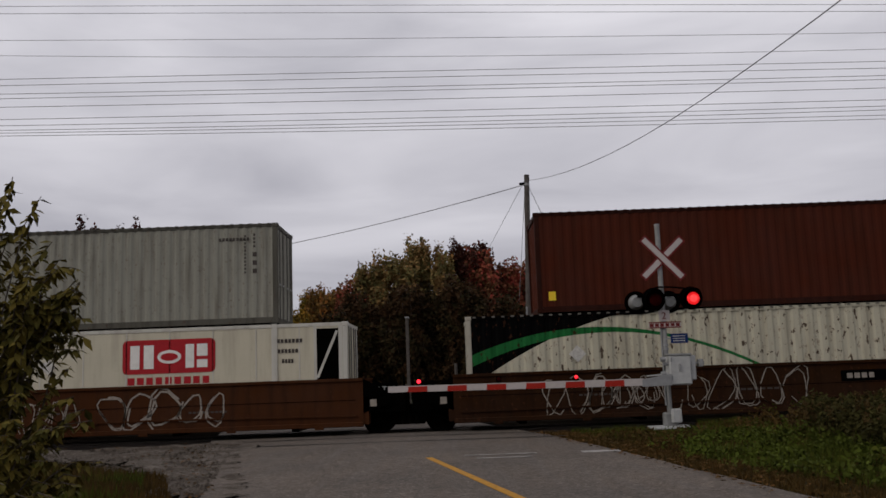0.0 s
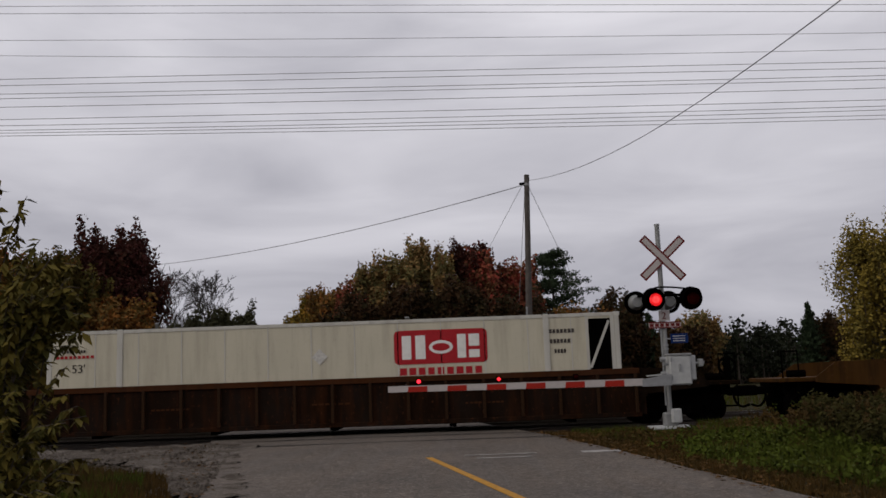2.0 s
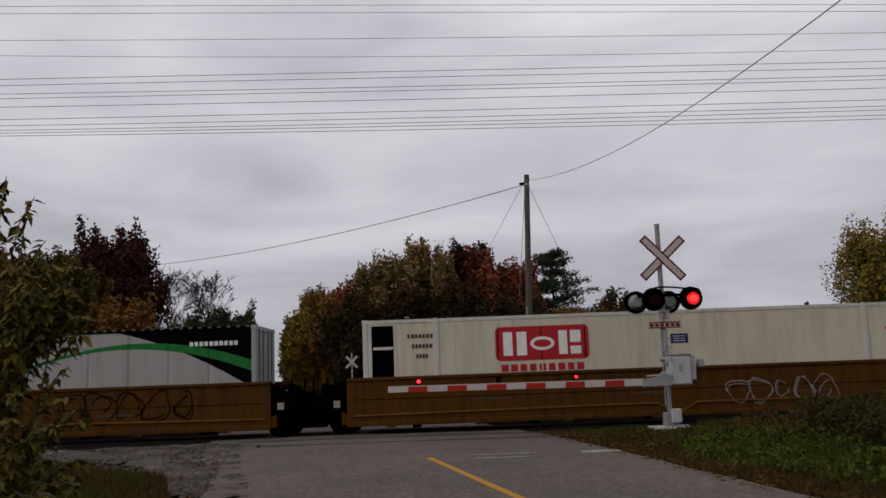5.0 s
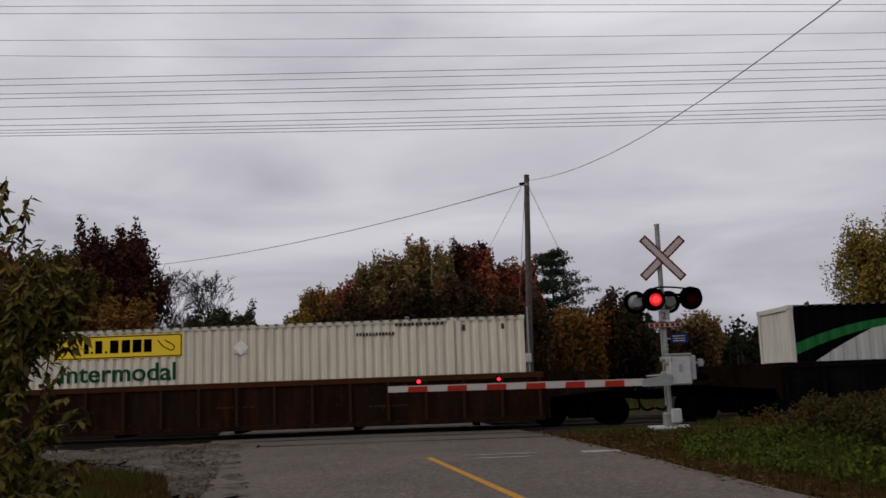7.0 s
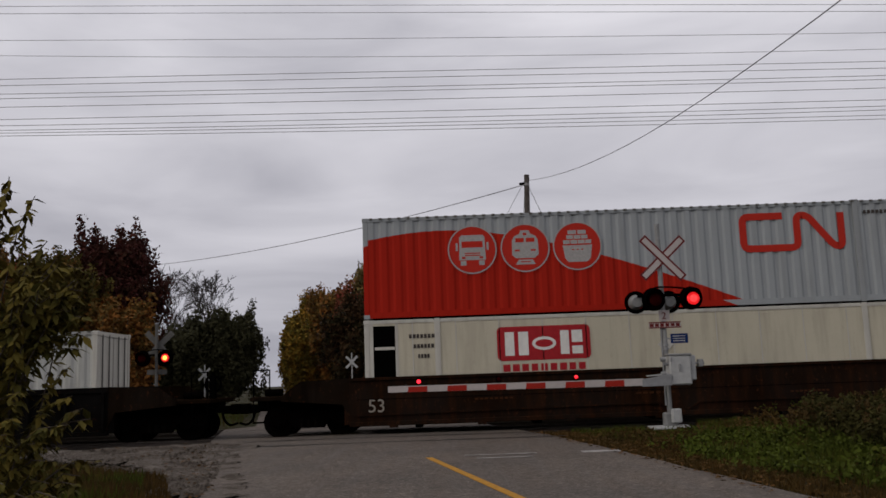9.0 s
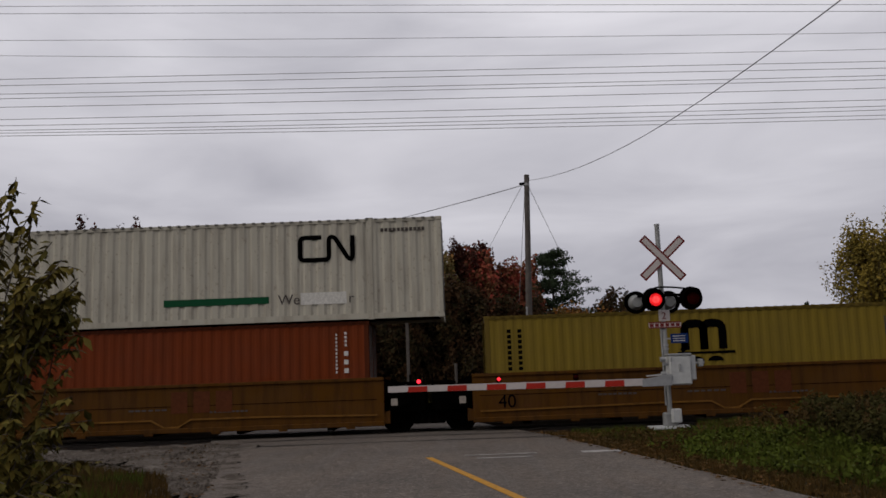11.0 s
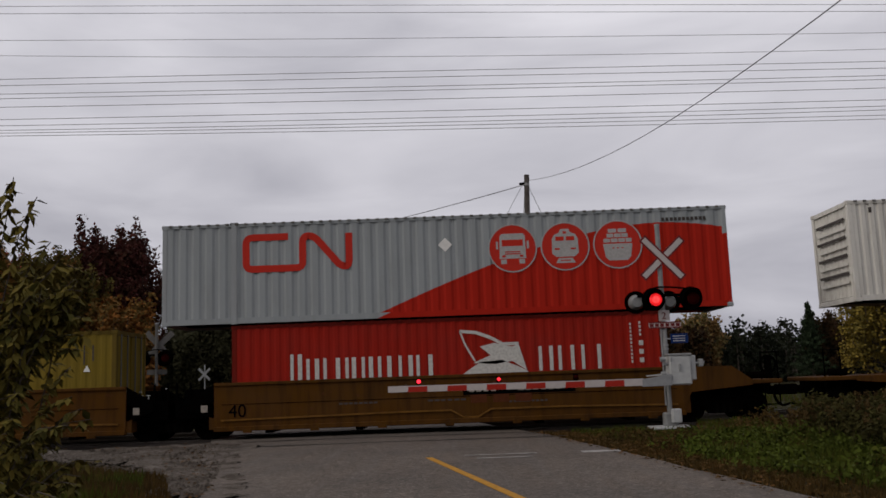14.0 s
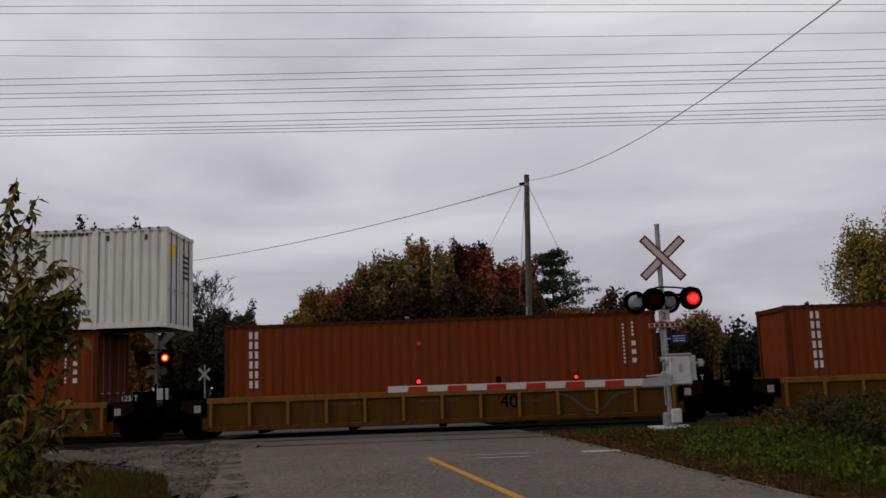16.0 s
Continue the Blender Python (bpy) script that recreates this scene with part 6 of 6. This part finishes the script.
def build_trees():
    T = broad_tree
    T(-22.6, 44.0, 8.2, 3.2, L_ORANGE, 1, "tall maple with rusty orange and green leaves")
    T(-18.9, 42.5, 7.7, 2.3, L_OLIVE, 27, "rusty olive tree beside a dark red maple", 24, count=32)
    T(-17.5, 46.0, 9.2, 3.0, L_DARKRED, 2, "dark red maple with a dense ragged crown", 24, count=38)
    T(-15.7, 42.8, 5.0, 2.0, L_ORANGE, 3, "low orange-brown tree under the maple", start=0.1)
    T(-24.8, 49.0, 8.4, 3.2, L_RED, 4, "red and orange tree behind the shrub")
    bare_tree(-19.0, 60.0, 8.6, 3.0, 5, "leafless grey tree with fine spreading twigs")
    bare_tree(-16.6, 61.0, 8.4, 3.2, 6, "leafless grey tree with fine spreading twigs")
    T(-14.5, 56.0, 4.3, 3.2, L_GREEN, 7, "round grey-green tree beside the far road", 28, start=0.08, count=34)
    T(-17.2, 58.0, 4.2, 2.4, L_GREEN, 8, "small grey-green tree beside the far road", 24, start=0.08)
    T(-11.0, 72.0, 8.9, 2.0, L_GOLD, 9, "golden and green tree at the far roadside", start=0.06)
    T(-9.9, 68.0, 8.6, 2.0, L_ORANGE, 10, "orange-leaved tree at the far roadside", start=0.06)
    T(-10.3, 62.0, 5.6, 1.8, L_GOLD, 11, "low gold-green tree at the far roadside", start=0.05)
    T(-8.0, 61.0, 7.6, 2.0, L_ORANGE, 12, "orange tree at the edge of the grove", start=0.06)
    T(-5.6, 57.0, 8.0, 2.2, L_RED, 13, "russet tree at the edge of the grove", start=0.06)
    T(-3.3, 53.0, 9.0, 2.4, L_BROWN, 14, "brown-green tree with a ragged top", 20, start=0.08, count=30)
    T(-1.0, 52.0, 9.3, 2.3, L_BROWN, 15, "brown-green tree with a ragged top", 20, start=0.08, count=30)
    T(1.3, 54.0, 10.1, 2.2, L_DARKRED, 16, "deep red maple with upright top shoots", 22, start=0.08, count=30)
    T(1.9, 53.0, 9.0, 1.8, L_RED, 17, "red maple beside the utility pole", start=0.08)
    T(4.0, 54.0, 8.7, 2.0, L_RED, 18, "red maple behind the utility pole", 18, start=0.08)
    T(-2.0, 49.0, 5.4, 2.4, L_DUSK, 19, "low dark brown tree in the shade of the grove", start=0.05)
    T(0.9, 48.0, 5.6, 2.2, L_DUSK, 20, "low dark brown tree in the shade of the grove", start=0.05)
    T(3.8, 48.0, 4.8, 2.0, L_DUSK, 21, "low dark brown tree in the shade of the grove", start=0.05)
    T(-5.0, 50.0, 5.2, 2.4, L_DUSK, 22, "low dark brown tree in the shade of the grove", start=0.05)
    conifer(6.4, 56.0, 9.3, 6.6, 23, "dark green pine with open layered boughs")
    T(7.0, 51.0, 4.3, 2.0, L_ORANGE, 24, "orange-brown bush below the pine", start=0.05)
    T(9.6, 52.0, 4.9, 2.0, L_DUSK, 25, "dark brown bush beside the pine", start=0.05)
    conifer(11.5, 60.0, 6.3, 1.7, 26, "small dark pine at the field edge", False)
    conifer(13.3, 61.0, 5.6, 1.6, 28, "small dark pine at the field edge", False)
    T(15.2, 56.0, 4.0, 1.6, L_BROWN, 29, "low brown bush at the field edge", start=0.05)
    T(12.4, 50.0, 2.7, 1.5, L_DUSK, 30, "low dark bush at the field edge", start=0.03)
    conifer(29.6, 75.0, 6.9, 1.9, 31, "pointed dark spruce above the far woods", False)
    T(31.5, 76.0, 5.0, 1.8, L_DUSK, 38, "dark brown tree beside the spruce", start=0.06)
    T(19.4, 40.0, 7.4, 2.4, L_YELLOW, 33, "yellow-olive tree with upright shoots", 19, 0.10, start=0.1, count=40, spread=0.21)
    T(21.6, 41.0, 7.8, 2.4, L_YELLOW, 34, "yellow-olive tree with upright shoots", 19, 0.10, start=0.1, count=40, spread=0.21)
    T(22.6, 44.0, 6.3, 2.2, L_GOLD, 39, "golden bush by the yellow tree", start=0.05)
    # far woods along the horizon, nobody could count them
    g = random.Random(77)
    pts, segs = [], []
    for i in range(420):
        x = g.uniform(18, 75) if i < 310 else g.uniform(-95, 4)
        y = g.uniform(88, 120) if x > 0 else g.uniform(86, 125)
        if x < 4 and abs(x - road_mid(y)) < 11:
            continue
        h = g.uniform(4.4, 6.2) if x > 0 else g.uniform(4.5, 8.0)
        w = g.uniform(0.9, 1.9)
        segs.append(((x, y, -0.1), (x, y, h * 0.9), 0.12, 0.03))
        for k in range(24):
            t = g.random()
            rr = w * (1 - t) ** 0.6 * math.sqrt(g.random())
            a = g.uniform(0, 6.283)
            pts.append((x + rr * math.cos(a), y + rr * math.sin(a), h * (0.08 + 0.92 * t)))
    woods = thing("far_woods", "dark mixed woods along the horizon", "woods")
    tagged(woods, kind="stuff")
    limb_mesh("trunks", segs, M["bark"], woods, 4)
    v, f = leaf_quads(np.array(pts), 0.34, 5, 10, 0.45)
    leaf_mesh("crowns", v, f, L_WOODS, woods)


build_trees()

SWAY = []      # (branch, its base, swing in degrees)


def leafy_stem(parent, pts, r, leaf_every, size, seed, mat, lean):
    """A bending stem with alternating drooping leaves, each leaf folded along its rib."""
    rnd = random.Random(seed)
    base = Vector(pts[0])
    rel = [Vector(p) - base for p in pts]
    segs = [(a, b, r * (1 - 0.75 * i / len(rel)), r * (1 - 0.75 * (i + 1) / len(rel))) for i, (a, b) in enumerate(zip(rel, rel[1:]))]
    verts, faces = [], []
    for i, (a, b) in enumerate(zip(rel, rel[1:])):
        d = (b - a)
        n = max(1, int(d.length / leaf_every))
        for k in range(n):
            p = a.lerp(b, (k + rnd.random()) / n)
            for _ in range(2):
                ang = rnd.uniform(0, 6.283)
                out = Vector((math.cos(ang), math.sin(ang), rnd.uniform(-0.9, 0.35))).normalized()
                s = size * rnd.uniform(0.6, 1.25)
                tip = p + out * s + Vector((0, 0, -0.45 * s))
                side = out.cross(Vector((0, 0, 1)))
                side = (side + Vector((rnd.gauss(0, .4), rnd.gauss(0, .4), rnd.gauss(0, .4)))).normalized() * s * 0.27
                mid = p.lerp(tip, 0.45) + Vector((0, 0, 0.06 * s))
                q = len(verts)
                verts += [p, mid + side, tip, mid - side, mid - Vector((0, 0, 0.05 * s))]
                faces += [(q, q + 1, q + 4), (q + 1, q + 2, q + 4), (q + 2, q + 3, q + 4), (q + 3, q, q + 4)]
    b = limb_mesh("branch", segs, M["bark"], parent, 5)
    b.location = base
    lv = raw("leaves", [tuple(v) for v in verts], faces, mat, b)
    SWAY.append((b, tuple(base), lean))
    return b


def build_shrub():
    s = thing("shrub", "tall leafy roadside shrub turning from green to brown", "shrub")
    rnd = random.Random(8)
    for i in range(150):
        top = (rnd.uniform(-5.3, -3.82), rnd.uniform(7.9, 9.4), rnd.uniform(1.2, 2.62))
        if i >= 74:
            top = (rnd.uniform(-5.6, -3.38), rnd.uniform(7.6, 9.2), rnd.uniform(0.35, 1.25))
        if i < 16:
            top = ((-4.02, 8.5, 3.34), (-4.22, 8.4, 3.52), (-3.58, 8.5, 2.50), (-3.62, 8.6, 2.28), (-3.55, 8.4, 1.42), (-3.42, 8.5, 1.2), (-3.80, 8.5, 2.72), (-4.10, 8.6, 3.20),
                   (-4.35, 8.5, 3.40), (-3.70, 8.3, 2.62), (-3.66, 8.5, 2.40), (-3.90, 8.5, 2.90), (-3.75, 8.6, 2.12), (-3.95, 8.4, 2.55), (-3.50, 8.5, 1.30), (-4.30, 8.5, 3.0))[i]
        foot = (top[0] * 0.35 - 4.7 * 0.65 + rnd.uniform(-0.3, 0.2), 8.6 + rnd.uniform(-0.4, 0.5), 0.0)
        bend = rnd.uniform(0.1, 0.45)
        pts = []
        for k in range(8):
            t = k / 7
            x = foot[0] + (top[0] - foot[0]) * (t ** (1.6 + bend)) + rnd.uniform(-0.03, 0.03)
            y = foot[1] + (top[1] - foot[1]) * t
            z = foot[2] + (top[2] + 0.12 - foot[2]) * (t ** 0.8) - (0.12 if k == 7 else 0)
            pts.append((x, y, z))
        if i % 9 == 2 and i < 110:
            # side shoot arching out over the road
            tip = (rnd.uniform(-3.72, -3.46), rnd.uniform(8.3, 8.7), rnd.uniform(1.85, 2.7))
            root = (-4.15 + rnd.uniform(-0.1, 0.1), 8.5, tip[2] - rnd.uniform(0.1, 0.5))
            arc = [(root[0] + (tip[0] - root[0]) * k / 6, root[1] + (tip[1] - root[1]) * k / 6, root[2] + (tip[2] - root[2]) * math.sin(1.9 * k / 6) / math.sin(1.9)) for k in range(7)]
            leafy_stem(s, arc, 0.009, 0.022, 0.115, 300 + i, L_SHRUB, 2.2)
        leafy_stem(s, pts, 0.012, 0.026 if i > 15 else 0.036, 0.092 if i > 15 else 0.12, 100 + i, L_SHRUB, (1.6 if i < 16 else 0.9) * rnd.uniform(0.8, 1.2))


build_shrub()

W_GREEN = leafy("green_weeds", ((0.0173, 0.0258, 0.0035), (0.0517, 0.0655, 0.0086), (0.0276, 0.0344, 0.0052), (0.0725, 0.0725, 0.0103)), 0.8)
W_DRY = leafy("dry_grass", ((0.022, 0.013, 0.004), (0.060, 0.034, 0.010), (0.030, 0.020, 0.006), (0.085, 0.052, 0.018)), 0.85)
W_SEED = leafy("brown_seed_heads", ((0.026, 0.018, 0.007), (0.055, 0.034, 0.013), (0.036, 0.026, 0.009)), 0.9)
W_TALL = leafy("tall_weed_leaves", ((0.0132, 0.0132, 0.0044), (0.0396, 0.0352, 0.0099), (0.0220, 0.0209, 0.0066), (0.0605, 0.0418, 0.0132)), 0.9)
W_LITTER = leafy("fallen_leaves", ((0.0300, 0.0156, 0.0060), (0.0900, 0.0450, 0.0156), (0.0480, 0.0300, 0.0120), (0.1140, 0.0690, 0.0270)), 0.9)


def blades(name, label, spots, h0, h1, w, seed, mat, lean=0.35):
    g = np.random.RandomState(seed)
    p = np.array(spots)
    n = len(p)
    h = g.uniform(h0, h1, n) * p[:, 3]
    a = g.uniform(0, 6.283, n)
    d = np.stack([np.cos(a), np.sin(a), np.zeros(n)], 1)
    le = g.uniform(0.05, lean, n) * h
    b = g.uniform(0, 6.283, n)
    out = np.stack([np.cos(b), np.sin(b), np.zeros(n)], 1)
    base = p[:, :3]
    up = np.array([0, 0, 1.0])
    ww = (w * g.uniform(0.6, 1.3, n))[:, None]
    m = base + up * (h * 0.55)[:, None] + out * (le * 0.35)[:, None]
    t = base + up * h[:, None] + out * le[:, None]
    v = np.stack([base - d * ww, base + d * ww, m + d * ww * 0.7, t, m - d * ww * 0.7], 1).reshape(-1, 3)
    k = np.arange(n)[:, None] * 5
    quads = np.concatenate([k, k + 1, k + 2, k + 4], 1).tolist()
    tris = np.concatenate([k + 4, k + 2, k + 3], 1).tolist()
    me = bpy.data.meshes.new(name)
    me.from_pydata(v.tolist(), [], quads + tris)
    me.materials.append(mat)
    return tagged(new(name, me), label, "grass", kind="stuff")


def build_weeds():
    g = random.Random(12)
    green, dry, stalk, low = [], [], [], []
    def right_edge(y):
        return road_mid(y) + road_half(y)[0]
    for _ in range(60000):
        y = g.uniform(9.0, 24.2)
        x = right_edge(y) + 0.05 + abs(g.gauss(0, 1)) * 3.2
        if x > 13 or (4.7 < x < 6.1 and y > 21.6):
            continue
        z = ground_height(x, y) - 0.02
        d = x - right_edge(y)
        tall = max(0.0, min(1.0, (d - 1.5) / 3.0)) * max(0.0, min(1.0, (20.5 - y) / 5.0)) * max(0.0, min(1.0, (x / y - 0.25) / 0.12))
        n = noise.noise((x * 0.55, y * 0.55, 4))
        if g.random() < 0.25 + 0.75 * tall:
            if n + g.gauss(0, 0.25) > -0.05 and d > 0.8:
                green.append((x, y, z, 0.36 + 0.62 * tall))
            else:
                dry.append((x, y, z, 0.24 + 0.6 * tall))
        else:
            low.append((x, y, z, 0.6 + 0.4 * g.random()))
        if tall > 0.35 and g.random() < 0.016:
            stalk.append((x, y, z, tall))
    for _ in range(26000):
        y = g.uniform(10.5, 21.5)
        edge = -3.75 - (y - 12) * 0.34 - max(0.0, y - 15.0) * 0.8
        x = edge - abs(g.gauss(0, 1)) * 2.4
        if x < -16:
            continue
        z = -0.01
        d = edge - x
        k = 0.30 + 0.55 * min(1.0, d / 3)
        (green if noise.noise((x * 0.7, y * 0.7, 9)) + g.gauss(0, 0.2) > 0.28 and d > 0.35 else dry if g.random() < 0.6 else low).append((x, y, z, k))
    for _ in range(9000):
        x, y = g.uniform(-26, 26), g.uniform(34, 47)
        if abs(x - road_mid(y)) > 4:
            (dry if g.random() < 0.4 else green).append((x, y, ground_height(x, y), 1.1))
    blades("green_weeds", "tall green roadside weeds and grass", green, 0.28, 0.62, 0.011, 1, W_GREEN)
    blades("dry_grass", "dry brown autumn grass on the verge", dry, 0.22, 0.58, 0.008, 2, W_DRY, 0.5)
    blades("short_grass", "short trodden yellow-brown grass at the road edge", low, 0.06, 0.17, 0.008, 3, W_DRY, 0.9)
    # stalks with seed heads
    pts = []
    segs = []
    for x, y, z, t in stalk:
        h = g.uniform(0.55, 0.98) * (0.6 + 0.4 * t)
        tip = (x + g.uniform(-0.12, 0.12), y, z + h)
        segs.append(((x, y, z), tip, 0.006, 0.003))
        for k in range(3):
            pts.append((tip[0], tip[1], tip[2] - 0.05 * k))
    s = thing("seed_stalks", "brown goldenrod stalks with fluffy seed heads", "weeds")
    tagged(s, kind="stuff")
    limb_mesh("stalks", segs, W_SEED, s, 3)
    v, f = leaf_quads(np.array(pts), 0.035, 6, 14, 0.03)
    leaf_mesh("heads", v, f, W_SEED, s)
    # bushy weeds: leafy clumps on the bank, low and green by the road, tall and brown behind
    pts, tall_pts, stems = [], [], []
    brown_pts = []
    for _ in range(330):
        y = g.uniform(10.0, 21.5)
        d = 0.7 + abs(g.gauss(0, 1)) * 2.6
        x = right_edge(y) + d
        if 4.5 < x < 6.4 and y > 20.3:
            continue
        z = ground_height(x, y)
        grow = min(1.0, (d - 0.7) / 3.2) * max(0.25, min(1.0, (x / y - 0.25) / 0.12))
        for k in range(3):
            green_here = noise.noise((x * 0.5, y * 0.35, 4)) + 0.16 * (18.0 - y) + 0.10 * (d - 2.5) + g.gauss(0, 0.15) > 0.0
            (pts if green_here else brown_pts).append((x + g.gauss(0, 0.1), y + g.gauss(0, 0.1), z + g.uniform(0.03, 0.40) * grow))
    for _ in range(150):
        y = g.uniform(12.0, 19.5)
        x = max(right_edge(y) + 2.6, 0.36 * y + 0.6) + abs(g.gauss(0, 1)) * 1.7
        z = ground_height(x, y)
        h = g.uniform(0.55, 1.05) * (0.75 + 0.25 * noise.noise((x * 0.6, y * 0.6, 8)))
        for k in range(4):
            tip = Vector((x + g.gauss(0, 0.16), y + g.gauss(0, 0.16), z + h * g.uniform(0.75, 1.08)))
            foot = Vector((x, y, z - 0.03))
            stems.append((foot, tip, 0.006, 0.003))
            tall_pts += [tuple(foot.lerp(tip, q)) for q in (0.35, 0.55, 0.72, 0.86, 0.97)]
    s = thing("weed_clumps", "leafy green weed clumps on the bank", "weeds")
    tagged(s, kind="stuff")
    v, f = leaf_quads(np.array(pts), 0.055, 9, 22, 0.10)
    leaf_mesh("leaves", v, f, W_GREEN, s)
    v, f = leaf_quads(np.array(brown_pts), 0.04, 19, 22, 0.10, aspect=3.0)
    leaf_mesh("dry_leaves", v, f, W_DRY, s)
    s = thing("tall_weeds", "tall brown-green weeds gone to seed on the bank", "weeds")
    tagged(s, kind="stuff")
    limb_mesh("stalks", stems, W_SEED, s, 3)
    v, f = leaf_quads(np.array(tall_pts), 0.05, 10, 12, 0.07, aspect=2.0)
    leaf_mesh("leaves", v, f, W_TALL, s)
    # fallen leaves along the edges of the road and on the gravel
    pts = []
    for _ in range(1500):
        y = g.uniform(9.0, 24.0)
        if g.random() < 0.7:
            x = right_edge(y) - 0.25 + abs(g.gauss(0, 1)) * 0.9
        else:
            x = road_mid(y) - road_half(y)[1] + 0.2 - abs(g.gauss(0, 1)) * 1.3
        pts.append((x, y, max(0.03, ground_height(x, y) + 0.05)))
    v, f = leaf_quads(np.array(pts), 0.06, 14, 1, np.array([0.05, 0.05, 0.008]))
    v[:, 2] = np.repeat(np.array(pts)[:, 2], 4) + (v[:, 2] - np.repeat(np.array(pts)[:, 2], 4)) * 0.3
    s = leaf_mesh("leaf_litter", v, f, W_LITTER, None)
    tagged(s, "scattered brown fallen leaves at the road edge", "leaves", kind="stuff")


build_weeds()


# ---- everything that moves ----
def motions():
    for ob, u, z in MOVERS:
        walk(ob, [(0.0, pose(u + SHIFT, YC, z)), (16.0, pose(u + SHIFT - SPEED * 16.0, YC, z))])
    turn = math.degrees(SPEED / 0.42)
    spin = [(k / 30.0, -turn * k / 30.0) for k in range(481)]
    for w, x in WHEELS:
        walk(w, [(t, pose(x, 0, 0.42, 0, a % 360.0, 0)) for t, a in spin])
    # the flashers turn about in turn, hiding the glowing face to stand for blinking: 1.33 s for a full round
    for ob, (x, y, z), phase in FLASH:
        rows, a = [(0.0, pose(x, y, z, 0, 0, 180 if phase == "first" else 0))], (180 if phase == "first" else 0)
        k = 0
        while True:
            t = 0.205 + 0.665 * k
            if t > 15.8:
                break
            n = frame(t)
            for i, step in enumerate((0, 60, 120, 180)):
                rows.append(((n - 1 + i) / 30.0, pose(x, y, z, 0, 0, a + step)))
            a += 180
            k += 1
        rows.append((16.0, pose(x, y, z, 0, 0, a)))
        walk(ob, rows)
    # the shrub leans and settles in the wind of the train
    wind = ((0.0, 0.9), (0.5, 0.6), (1.0, 0.3), (1.5, -0.4), (2.0, -0.8), (2.5, -0.6), (3.0, -0.7), (3.5, -0.4), (4.0, -0.1), (4.6, 0.3), (5.2, -0.2), (5.8, 0.1),
            (6.5, 0.2), (7.0, 0.1), (7.5, 0.0), (8.0, -0.5), (8.5, 0.3), (9.0, 0.4), (9.8, 0.1), (10.6, 0.6), (11.5, 0.9), (12.0, 0.6), (12.5, 0.8), (13.0, 1.0),
            (13.5, 1.2), (14.0, 0.5), (14.5, 0.9), (15.0, 0.6), (15.5, 0.8), (16.0, 0.9))
    for i, (b, base, lean) in enumerate(SWAY):
        flutter = 0.25 * (i % 5 - 2) / 2
        walk(b, [(t, pose(*base, 0.4 * lean * math.sin(2.1 * t + i), lean * (v + flutter * math.sin(3.7 * t + 2 * i)), 0)) for t, v in wind])


motions()
